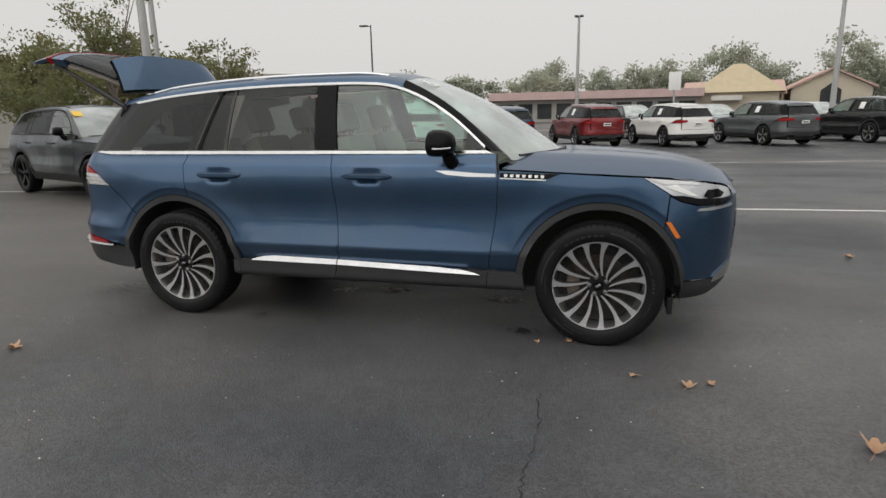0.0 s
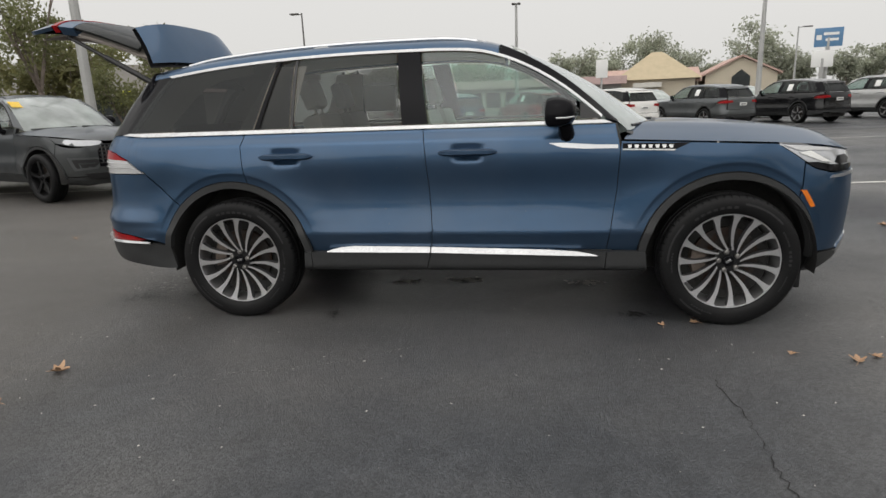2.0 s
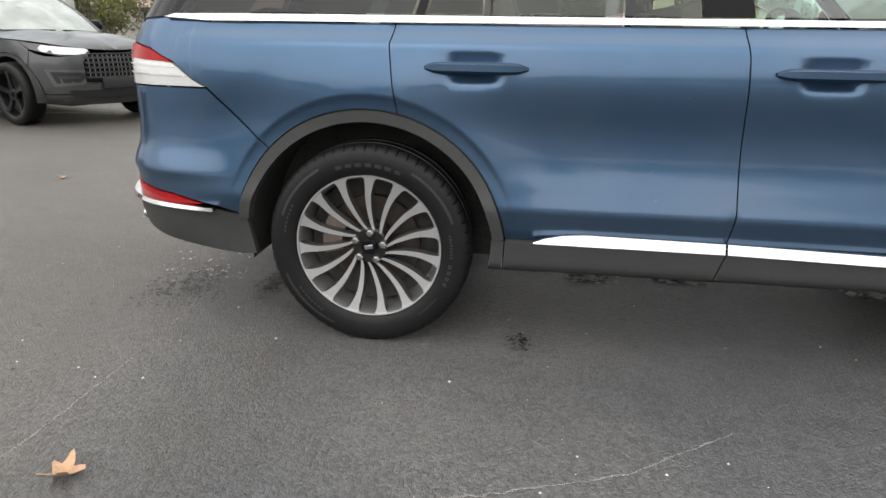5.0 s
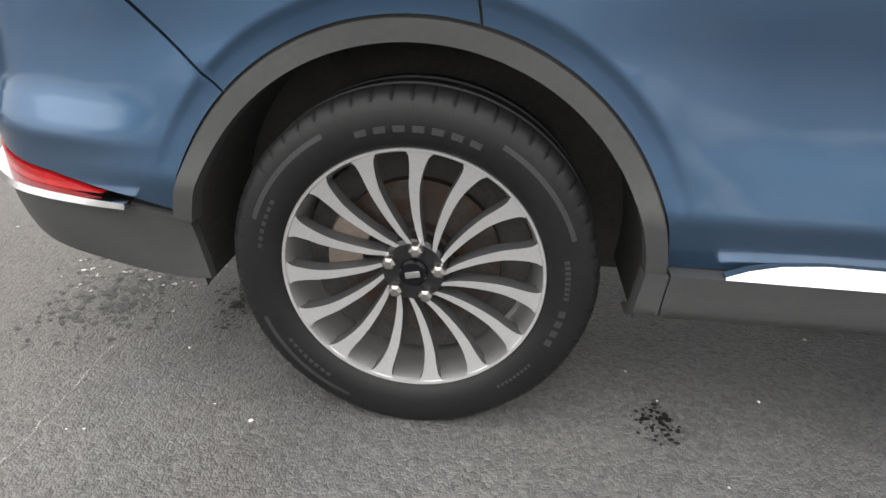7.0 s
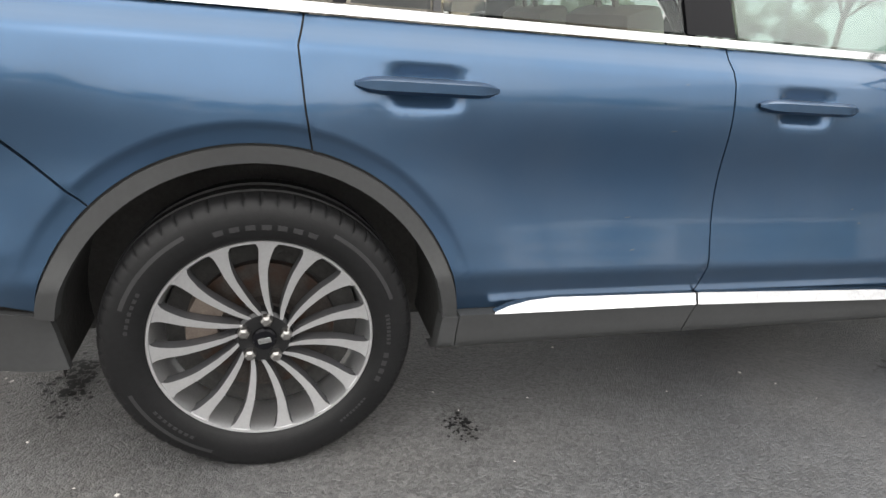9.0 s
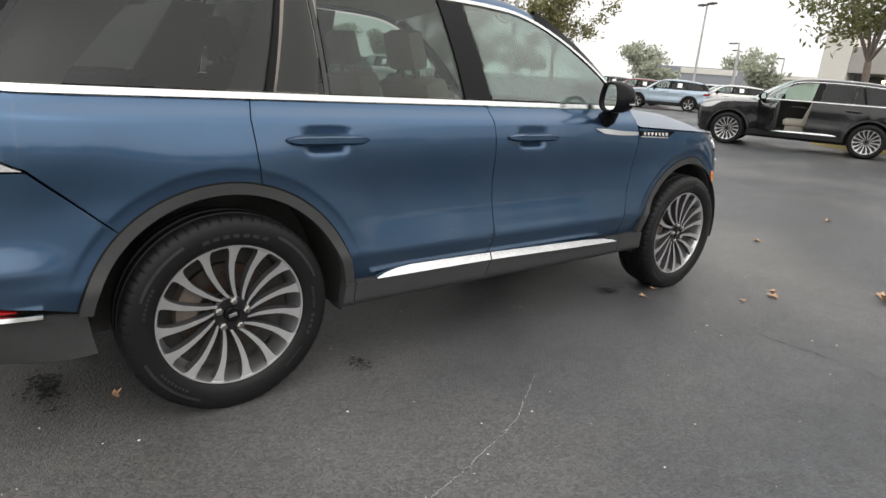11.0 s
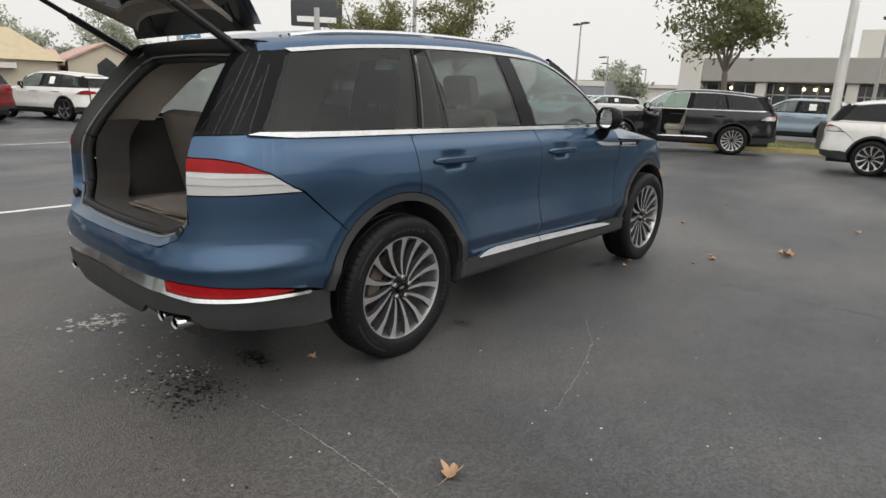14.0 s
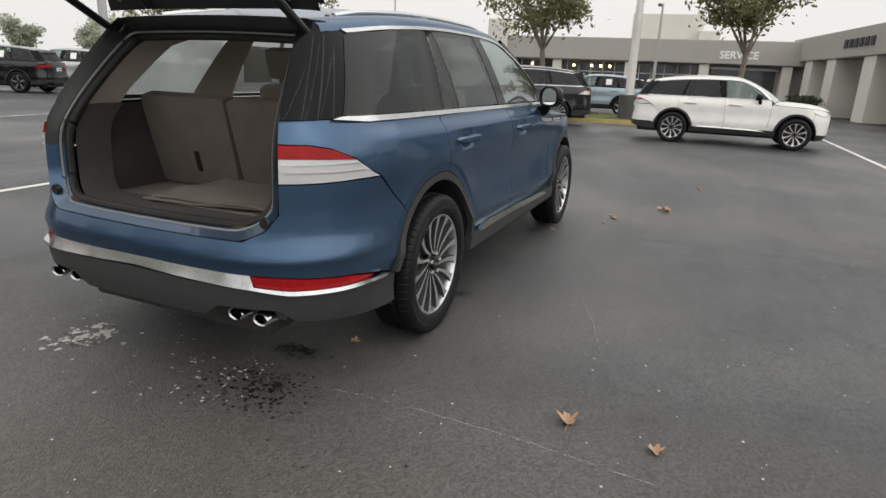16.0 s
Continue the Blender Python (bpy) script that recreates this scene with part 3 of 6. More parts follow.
def suv(name, body, spec, detail=False):
    """A whole SUV on its wheels: rear axle at the origin, nose towards +x."""
    tail = spec.get("tail", "bar")
    car = empty(name)
    st = 0.026 if detail else 0.11
    lip = 0.022 if detail else 0.03
    gap = 0.0024 if detail else 0.004
    P = lambda nm, poly, mat, out=0.0, label="", step=None, lp=None, g=None, fine=(), mirror=True, place=flank, parent=None: _panel(car, nm, poly, mat, out, label, step or st, lip if lp is None else lp, gap if g is None else g, fine, mirror, place, parent)
    cx_r, cx_f = 0.0, 3.025
    seam_b = [(1.25, 1.188), (1.263, 1.10), (1.283, 0.84), (1.297, 0.59), (1.285, 0.452)]
    seam_a = [(2.375, 1.188), (2.40, 1.05), (2.387, 0.81), (2.335, 0.452)]
    seam_c = [(0.108, 1.188), (0.088, 1.12), (0.103, 0.985), (0.119, 0.888)]
    arch_r = arc(0, ARCH_Z, ARCH, 76.5, 7, 22)
    band = [(0.45, 2.41, (0.532, 0.545, 0.556, 0.567, 0.58), 0.03), (-0.7, 2.41, (1.092, 1.101, 1.109, 1.116, 1.124, 1.134, 1.147, 1.160, 1.173), 0.03)] if detail else []
    fine = band + [(0.385 - 0.16, 0.385 + 0.16, 0.985, 1.078, 0.008)] if detail else []
    fine_f = band + [(1.52 - 0.16, 1.52 + 0.16, 0.985, 1.078, 0.008)] if detail else []
    ring_r = [(0.0, (0.548, 0.556, 0.561, 0.566, 0.571, 0.578, 0.588), 0.02)] if detail else []
    ring_f = [(3.025, (0.548, 0.556, 0.561, 0.566, 0.571, 0.578, 0.588), 0.02)] if detail else []
    if detail:
        # black strips added behind the seams and arch gaps paint in their shade
        for seam in (seam_a, seam_b, seam_c):
            P("door_seal", [(u - 0.012, z) for u, z in seam] + [(u + 0.012, z) for u, z in reversed(seam)], SEAL, -0.010, "black backing strip painting the shade in the door gap", lp=0.0, g=0.0)
        for cx in (0.0, 3.025):
            P("arch_seal", arc(cx, ARCH_Z, ARCH + 0.014, 6, 169, 40) + arc(cx, ARCH_Z, ARCH - 0.016, 169, 6, 40), SEAL, -0.008, "black backing strip painting the shade behind the wheel arch lip", lp=0.0, g=0.0)
    P("rear_door", seam_c + arch_r + seam_b[::-1], body, fine=fine + ring_r)
    open_door = spec.get("open_door")
    doors = P("front_door", seam_b + seam_a[::-1], body, fine=fine_f)
    quarter = seam_c + arc(0, ARCH_Z, ARCH, 76.5, 135, 16)[1:] + [(-0.60, 0.962), (-0.655, 0.985), (-0.75, 1.045), (-0.88, 1.09), (-1.0, 1.106), (-1.14, 1.108), (-1.14, 1.188)]
    P("rear_quarter_panel", quarter, body, fine=band[1:] + ring_r)
    if detail:
        bumper = arc(0, ARCH_Z, ARCH, 135, 168, 10) + [(-0.60, 0.516), (-0.80, 0.55), (-1.1, 0.572), (-1.26, 0.578), (-1.8648, 0.585), (-1.8648, 0.715), (-1.30, 0.715), (-1.20, 0.76), (-1.14, 0.83), (-1.14, 0.952), (-0.60, 0.956)]
    else:
        bumper = arc(0, ARCH_Z, ARCH, 135, 168, 6) + [(-0.60, 0.516), (-1.8648, 0.53), (-1.8648, 0.715), (-1.14, 0.715), (-1.14, 0.952), (-0.60, 0.956)]
    if detail:
        P("inner_body_strip", [(-1.143, 1.165), (-0.62, 1.165), (-0.62, 1.214), (-1.143, 1.214)], body, -0.007, "", lp=0.0, g=0.0)
    P("rear_bumper", bumper, body, fine=[(-1.86, -0.5, (0.60, 0.615, 0.627, 0.635, 0.643, 0.655, 0.67), 0.03)] + ring_r if detail else [])
    lowr = [(-0.500, 0.484), (-0.478, 0.480), (-0.470, 0.40), (-0.457, 0.326), (-0.52, 0.320), (-0.62, 0.325), (-0.70, 0.332), (-0.80, 0.343), (-0.91, 0.356), (-1.08, 0.378), (-1.15, 0.43), (-1.42, 0.43), (-1.50, 0.37), (-1.8648, 0.375), (-1.8648, 0.540), (-1.26, 0.520), (-1.1, 0.508), (-0.60, 0.500)]
    P("rear_lower_bumper", lowr, CLADDING, 0.010, "dark grey plastic lower rear bumper")
    fender = [(2.335, 0.452), (2.387, 0.81), (2.40, 1.05), (2.405, 1.09), (2.78, 1.074), (3.265, 1.048), (3.43, 0.945), (3.40, 0.76)] + arc(3.025, ARCH_Z, ARCH, 44.5, 173, 30)
    P("front_fender", fender, body, fine=ring_f)
    fb = arc(3.025, ARCH_Z, ARCH, 43.5, 3, 14) + [(3.75, 0.405), (4.5138, 0.40), (4.5138, 0.91), (4.1, 0.905), (3.93, 0.88), (3.80, 0.862), (3.62, 0.87), (3.50, 0.90), (3.432, 0.935), (3.405, 0.76)]
    P("front_bumper", fb, body, fine=ring_f)
    lowf = arc(3.025, ARCH_Z, ARCH, 2, -12, 4) + [(3.62, 0.27), (4.5138, 0.25), (4.5138, 0.395), (3.75, 0.40)]
    P("front_lower_bumper", lowf, CLADDING, 0.004, "dark grey plastic lower front bumper")
    flush = lambda u, z, o=0.0: skin(u, z, o + 0.004 + 0.024 * float(smoothstep(0.66, 0.44, z)))
    for cx, a0, a1 in ((0.0, 7.0, 168.5), (3.025, 0.5, 172.5)):
        ring = arc(cx, ARCH_Z, ARCH - 0.0045, a0, a1, 44) + arc(cx, ARCH_Z, 0.473, a1, a0, 44)
        P("wheel_arch_trim", ring, CLADDING, 0.0, "dark grey plastic wheel arch lip", lp=0.04, g=0.0, step=0.02 if detail else 0.1, place=flush)
    ledge = lambda u, z, o=0.0: skin(u, z, o + 0.040 - 0.05 * float(smoothstep(0.350, 0.318, z)))
    sills = ([(0.467, 0.443), (0.512, 0.443), (0.507, 0.318), (0.455, 0.318)], [(0.5155, 0.447), (1.282, 0.447), (1.270, 0.40), (1.247, 0.318), (0.5105, 0.318)],
             [(1.287, 0.447), (2.333, 0.447), (2.322, 0.318), (1.252, 0.318), (1.275, 0.40)], [(2.3375, 0.447), (2.555, 0.447), (2.572, 0.318), (2.3265, 0.318)])
    for sill in sills if detail else ([(0.467, 0.447), (2.555, 0.447), (2.572, 0.318), (0.455, 0.318)],):
        P("sill", sill, CLADDING, 0.0, "dark grey plastic rocker panel", lp=0.05, g=0.0, place=ledge)
    chrome1 = [(0.618, 0.452), (0.66, 0.466), (0.72, 0.478), (0.80, 0.484), (1.279, 0.478), (1.279, 0.444), (0.618, 0.447)]
    chrome2 = [(1.287, 0.478), (2.0, 0.462), (2.16, 0.452), (2.25, 0.438), (2.29, 0.425), (1.287, 0.444)]
    if spec.get("sill_chrome", True):
        for c in (chrome1, chrome2):
            P("sill_chrome", c, CHROME, 0.0, "bright chrome sill strip", g=0.0, place=lambda u, z, o=0.0: skin(u, z, o + 0.016 + (0.484 - z) * 0.68), step=0.02 if detail else 0.1)
    # lamps
    lamp = [(-0.655, 0.966), (-0.66, 0.985), (-0.755, 1.042), (-0.88, 1.086), (-1.0, 1.102), (-1.136, 1.104), (-1.136, 0.958)]
    if detail:
        P("tail_lamp", [(-0.608, 0.9600), (-0.657, 0.9825), (-0.752, 1.041), (-0.80, 1.046), (-1.0, 1.052), (-1.136, 1.054), (-1.136, 0.955)], CLEARLENS, 0.004, "clear white tail lamp lens", g=0.001)
        P("red_tail_lamp", [(-0.756, 1.043), (-0.82, 1.068), (-0.88, 1.088), (-1.0, 1.104), (-1.136, 1.106), (-1.136, 1.054), (-1.0, 1.052), (-0.80, 1.046)], REDLENS, 0.007, "red tail lamp strip", g=0.0)
        for zz in (0.994, 1.026):
            P("lamp_rib", [(-0.74 + (1.026 - zz) * 1.6, zz), (-1.12, zz + 0.003), (-1.12, zz + 0.007), (-0.74 + (1.026 - zz) * 1.6, zz + 0.004)], SATIN, 0.0075, "", g=0.0, lp=0.006)
        P("rear_reflector", [(-0.67, 0.520), (-0.80, 0.545), (-1.1, 0.569), (-1.22, 0.573), (-1.256, 0.576), (-1.248, 0.530), (-1.1, 0.518), (-0.8, 0.514)], REDLENS, 0.004, "red rear reflector", g=0.0)
        P("bumper_chrome", [(-0.60, 0.500), (-0.60, 0.513), (-0.80, 0.518), (-1.1, 0.524), (-1.24, 0.536), (-1.262, 0.580), (-1.8648, 0.588), (-1.8648, 0.550), (-1.26, 0.526), (-1.1, 0.507)], CHROME, 0.0, "chrome strip round the rear bumper", g=0.0, place=lambda u, z, o=0.0: skin(u, z, o + 0.002 + (0.586 - z) * 0.38), step=0.02)
    elif tail == "bar":
        P("tail_lamp", lamp, CLEARLENS, 0.004)
        P("red_tail_lamp", [(-0.80, 1.06), (-0.95, 1.10), (-1.8648, 1.10), (-1.8648, 1.065), (-1.0, 1.06)], REDLENS, 0.008)
    else:
        P("tail_lamp", [(-0.70, 0.99), (-0.85, 1.06), (-1.1, 1.085), (-1.40, 1.08), (-1.42, 0.99), (-1.1, 0.96), (-0.8, 0.965)], REDLENS, 0.008, "red tail lamp")
    broad = spec.get("front") == "broad"
    hl = [(3.54, 0.955), (3.58, 1.000), (3.80, 0.985), (4.10, 0.965), (4.15, 0.940), (4.08, 0.878), (3.80, 0.885), (3.60, 0.915)] if broad else [(3.268, 1.046), (3.45, 1.030), (3.65, 1.010), (3.85, 0.98), (3.97, 0.955), (3.98, 0.905), (3.92, 0.885), (3.80, 0.867), (3.62, 0.875), (3.50, 0.905), (3.44, 0.942)]
    P("headlamp", hl, HEADLENS if detail or broad else CLEARLENS, -0.004, "clear headlamp lens")
    if detail:
        P("headlamp_shade", [(3.44, 0.938), (3.50, 0.905), (3.62, 0.877), (3.80, 0.869), (3.92, 0.887), (3.97, 0.905), (3.80, 0.905), (3.62, 0.915), (3.52, 0.935)], GLOSSBLACK, 0.0, "dark lower edge of the headlamp", g=0.0)
        # paler wedge laid on the lens as its painted top highlight
        P("headlamp_upper_blade", [(3.30, 1.038), (3.45, 1.025), (3.62, 1.006), (3.66, 0.992), (3.50, 1.002), (3.40, 1.004)], CLEARLENS, 0.001, "highlight painted along the top of the headlamp", g=0.0)
        P("headlamp_projector", [(3.66, 0.925), (3.70, 0.960), (3.80, 0.962), (3.86, 0.935), (3.82, 0.912), (3.70, 0.910)], GLOSSBLACK, 0.0005, "dark projector inside the headlamp", g=0.0)
        P("day_light_blade", [(3.40, 0.99), (3.56, 0.935), (3.62, 0.93), (3.48, 1.00)], PAPER, 0.001, "white light blade", g=0.0)
        P("marker_lamp", [(3.405, 0.785), (3.432, 0.785), (3.497, 0.69), (3.472, 0.685)], AMBERLENS, 0.004, "amber side marker lamp", g=0.0)
        P("bumper_blade", [(3.60, 0.842), (3.62, 0.856), (3.95, 0.864), (3.96, 0.850), (3.7, 0.840)], SATIN, 0.006, "thin satin blade", g=0.0)
        P("fog_lamp_frame", [(3.78, 0.375), (3.80, 0.43), (3.90, 0.47), (4.04, 0.47), (4.06, 0.385)], CHROME, 0.008, "chrome framed fog lamp", g=0.0)
    if broad:
        P("headlamp_panel", [(3.268, 1.040), (3.85, 0.985), (4.14, 0.96), (4.16, 0.90), (3.80, 0.87), (3.44, 0.94)], body, -0.008)
        P("intake_frame", [(3.60, 0.71), (4.04, 0.70), (4.13, 0.64), (4.02, 0.52), (3.68, 0.50)], STEELPAINT, 0.003, "grey frame of the side air intake", g=0.0)
        P("side_intake", [(3.66, 0.68), (4.02, 0.67), (4.10, 0.64), (3.98, 0.55), (3.72, 0.54)], PLASTIC, 0.006, "black side air intake", g=0.0)
        P("intake_bar", [(3.74, 0.625), (4.00, 0.62), (3.98, 0.60), (3.76, 0.60)], GREYPAINT, 0.014, "", g=0.0)
        P("lower_intake", [(3.82, 0.455), (4.5138, 0.45), (4.5138, 0.35), (3.90, 0.36)], PLASTIC, 0.010, "black lower air intake", g=0.0)
        for uu in np.arange(4.10, 4.50, 0.062):
            P("grille_rib", [(uu, 0.60), (uu + 0.014, 0.60), (uu + 0.014, 0.885), (uu, 0.885)], STEELPAINT, 0.016, "", g=0.0)
        bm = bmesh.new()
        box(bm, 3.885, 3.915, -0.27, 0.27, 0.46, 0.60, 0.01)
        part("plate_holder", bm, PLASTIC, car, "black empty plate holder")
        for zz in (0.62, 0.68, 0.74, 0.80, 0.86):
            P("grille_slat", [(4.05, zz), (4.5138, zz), (4.5138, zz - 0.022), (4.08, zz - 0.022)], LINER, 0.018, "", g=0.0)
    P("grille", [(4.05, 0.55), (4.5138, 0.53), (4.5138, 0.90), (4.12, 0.895), (4.05, 0.80)], GLOSSBLACK, 0.001 if detail else 0.012, "dark mesh grille", g=0.0)
    # glass house
    tl = lambda a, b, n, d: [(a + (b - a) * i / n, top_line(a + (b - a) * i / n, d)) for i in range(n + 1)]
    q_glass = on([(-0.735, 1.216), (-0.675, 1.30), (-0.595, 1.42), (-0.505, 1.546)] + tl(-0.47, 0.285, 8, 0.013) + [(0.16, 1.216)])
    P("quarter_window", q_glass, DARKGLASS, 0.004, "dark tinted fixed side window", lp=0.0)
    P("rear_vent_window", on([(0.205, 1.216), (0.315, 1.605), (0.402, 1.628), (0.402, 1.216)]), DARKGLASS, 0.002, "dark tinted vent window", lp=0.0)
    P("rear_door_window", on([(0.43, 1.216), (0.43, 1.628)] + tl(0.45, 1.065, 6, 0.016) + [(1.115, 1.216)]), TINTGLASS if detail else DARKGLASS, 0.0, "tinted rear door window", lp=0.0)
    P("front_door_window", on([(1.29, 1.216), (1.225, 1.640)] + tl(1.25, 2.06, 12, 0.018) + [(2.16, 1.336), (2.16, 1.216)]), CLEARGLASS, 0.0, "clear front door window", lp=0.0)
    P("mirror_sail", on([(2.175, 1.216), (2.175, 1.326), (2.30, 1.222), (2.302, 1.216)]), PLASTIC, 0.002, lp=0.01)
    P("b_pillar", on([(1.12, 1.214), (1.07, 1.648), (1.215, 1.648), (1.283, 1.214)]), GLOSSBLACK, 0.003, "black gloss pillar cover", lp=0.03)
    P("c_pillar", on([(0.165, 1.214), (0.29, 1.628), (0.31, 1.628), (0.20, 1.214)]), GLOSSBLACK, 0.002, lp=0.03)
    P("window_divider", on([(0.404, 1.214), (0.404, 1.634), (0.428, 1.634), (0.428, 1.214)]), PLASTIC, 0.003, lp=0.01)
    u1 = -1.14 if detail else -1.18
    P("d_pillar", on([(-0.715, 1.205), (-0.653, 1.30), (-0.573, 1.42), (-0.483, 1.548), (-0.473, 1.565)]) + [(-0.9, 1.605), (-1.10, 1.605), (u1, 1.56), (u1, 1.195)], GLOSSBLACK, 0.0, "black gloss rear pillar cover", lp=0.03)
    belt = on([(-0.790, 1.203), (-0.74, 1.214), (2.31, 1.210), (2.36, 1.192)])
    low = on([(-0.60, 1.190)])[0]
    belt = [belt[0], belt[1]] + smooth_line([belt[1], belt[2]], 0.1)[1:] + [belt[3]] + smooth_line([belt[3], low], 0.1)[1:]
    line_mat = CHROME if spec.get("chrome", True) else GLOSSBLACK
    P("belt_chrome", belt, line_mat, 0.010, "chrome strip under the windows", lp=0.02, g=0.0, step=0.06)
    up = [(x, top_line(x, -0.007)) for x in np.linspace(-0.50, 2.30, 40)]
    dn = [(x, top_line(x, 0.010)) for x in np.linspace(2.30, -0.47, 40)]
    P("window_chrome", on(up + dn), line_mat, 0.008, "chrome strip over the windows", lp=0.02, g=0.0, step=0.06)
    # roof, windscreen, bonnet
    bm = bmesh.new()
    xs = np.linspace(-0.62, 1.70, 40 if detail else 14)
    grid(bm, [both(roof_row(x)) for x in xs])
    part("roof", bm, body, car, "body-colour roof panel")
    tr = both(roof_row(1.705))[2:-2]
    rows = []
    for i in range(13):
        t = i / 12
        row = []
        for p in tr:
            k = p.y / tr[0].y
            base = Vector((2.72 - 0.26 * k * k, 0.775 * (1 if p.y > 0 else -1) * abs(k), 1.150 - 0.01 * k * k))
            top = p + Vector((0.05 * (1 - k * k) * 0, 0, 0))
            q = top.lerp(base, t)
            q.z += 0.055 * math.sin(math.pi * t)
            row.append(q)
        rows.append(row)
    bm = bmesh.new()
    grid(bm, rows)
    part("windshield", bm, spec.get("shield", SHIELDGLASS), car, "dewy laminated windshield")
    for sgn in (-1, 1):
        bm = bmesh.new()
        rr = []
        for i in range(13):
            t = i / 12
            x = 1.705 + (2.33 - 1.705) * t
            e = skin(u_of(x, top_line(x)), top_line(x))
            g = rows[i][0]
            a, b = Vector((e.x, e.y * -sgn, e.z + 0.006)), Vector((g.x, g.y * -sgn, g.z + 0.004))
            mid = a.lerp(b, 0.5) + Vector((0.012, -sgn * -0.0, 0.03)) * (1 - 0.5 * t)
            rr.append([a, a.lerp(mid, 0.6), mid, mid.lerp(b, 0.6), b])
        grid(bm, rr)
        part("windshield_pillar", bm, GLOSSBLACK if detail else body, car)
    bm = bmesh.new()
    rows = []
    na = 40 if detail else 14
    for i in range(na + 1):
        a = i / na
        u = 2.42 + (4.5138 - 2.42) * a
        e = flank(u, hood_z(u) + 0.003)
        c = hood_mid(a ** 1.0)
        row = []
        for j in range(11):
            b = j / 10
            q = e.lerp(c, b)
            q.z = e.z + (c.z - e.z) * (1 - (1 - b) ** 2.3) + 0.022 * math.sin(math.pi * b) * (1 - a) + (0.012 * math.exp(-((b - 0.42) / 0.09) ** 2) * (1 - a * 0.6) if detail else 0)
            row.append(q)
        rows.append(both(row))
    grid(bm, rows)
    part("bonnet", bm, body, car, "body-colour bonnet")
    bm = bmesh.new()
    grid(bm, [[Vector((2.30, y, 1.10)), Vector((2.46 + 0.27 * (1 - (y / 0.8) ** 2), y, 1.135)), Vector((2.52 + 0.3 * (1 - (y / 0.8) ** 2), y, 1.11))] for y in np.linspace(-0.83, 0.83, 15)])
    part("cowl", bm, PLASTIC, car)
    for sgn in (-1, 1):
        bm = bmesh.new()
        tube(bm, [(2.40 + 0.33 * (1 - (y / 0.8) ** 2), y, 1.165 + 0.02 * (0.7 - abs(y))) for y in np.linspace(0.68 * sgn, 0.05 * sgn, 8)], 0.009, 6)
        part("wiper", bm, PLASTIC, car)
        if spec.get("rails", True):
            bm = bmesh.new()
            pts = []
            for x in np.linspace(-0.40, 1.56, 26):
                t = (x + 0.40) / 1.96
                h = 0.010 * min(1, 12 * t * (1 - t)) - 0.008
                r = roof_row(x)[3]
                pts.append(Vector((x, (r.y + 0.035) * -sgn, r.z + 0.012 + h)))
            tube(bm, pts, 0.013, 8)
            for k in (0, 12, 25):
                p = pts[k]
                box(bm, p.x - 0.05, p.x + 0.05, p.y - 0.012, p.y + 0.012, p.z - 0.035, p.z)
            part("roof_rail", bm, spec.get("rail_mat", SATIN), car)
    # mirrors and handles
    for sgn in (-1, 1):
        mirror = _mirror(car, sgn, spec.get("mirror_mat", GLOSSBLACK), detail)
    handle_mat = spec.get("handle_mat", body)
    for cu in (0.39, 1.522):
        for sgn in (-1, 1):
            bm = bmesh.new()
            rows = []
            for i in range(13):
                t = i / 12
                u = cu - 0.176 + 0.352 * t
                bulge = min(1, 7 * t, 7 * (1 - t)) ** 0.5
                c = skin(u, 1.046)
                rows.append([Vector((c.x, (c.y - o) * -sgn, 1.047 + 1.15 * dz * (0.30 + 0.70 * bulge))) for o, dz in ((-0.02, 0.016), (0.004 + 0.020 * bulge, 0.017), (0.010 + 0.026 * bulge, 0.011), (0.010 + 0.026 * bulge, -0.008), (0.004 + 0.020 * bulge, -0.016), (-0.02, -0.016))])
            grid(bm, rows)
            part("door_handle", bm, handle_mat, car)
    # underside and wheel wells
    for cx in (0.0, 3.025):
        for sgn in (-1, 1):
            bm = bmesh.new()
            lathe(bm, [(0.478, -0.915), (0.483, -0.895), (0.486, -0.60), (0.10, -0.58)], 44, radians(-9.5), radians(189.5))
            bmesh.ops.translate(bm, vec=(cx, 0, ARCH_Z), verts=bm.verts)
            if sgn > 0:
                bmesh.ops.scale(bm, vec=(1, -1, 1), verts=bm.verts)
            part("wheel_arch_liner", bm, LINER, car)
    bm = bmesh.new()
    box(bm, -0.95, 3.6, -0.56, 0.56, 0.24, 0.40, 0.03)
    box(bm, 0.50, 2.50, -0.86, 0.86, 0.335, 0.42, 0.03)
    part("underbody", bm, LINER, car)
    # wheels
    ws = spec.get("wheel", (15, 7))
    mats = spec.get("wheel_mats", (ALLOY, ALLOYDARK))
    rad = 0.39
    for cx in (0.0, 3.025):
        for sgn in (-1, 1):
            w = suv_wheel("wheel", ws, detail and sgn < 0, mats) if (detail and sgn < 0) or "wheel" not in spec.get("made", {}) else None
            if w is None:
                w = copy_thing(spec["made"]["wheel"], Matrix.Identity(4))
            elif not (detail and sgn < 0):
                spec.setdefault("made", {})["wheel"] = w
            w.parent = car
            near_side = detail and sgn < 0
            w.matrix_basis = pose(cx, (0.834 if near_side else 0.845) * sgn, 0.384 if near_side else 0.393, 0, 0, 180 if sgn > 0 else 0) @ Matrix.Rotation(radians(spec.get("spin", {}).get(cx, 0)), 4, "Y")
            if near_side:
                # the tyre's foot lies flat on the ground and bulges a little
                tyre = next(o for o in w.children if o.name.startswith("tyre"))
                back = w.matrix_basis.inverted()
                for v in tyre.data.vertices:
                    p = w.matrix_basis @ v.co
                    if p.z < 0.06:
                        p.y += (0.006 if p.y > -0.834 else -0.006) * (0.06 - p.z) / 0.06
                    p.z = max(p.z, 0.001)
                    v.co = back @ p
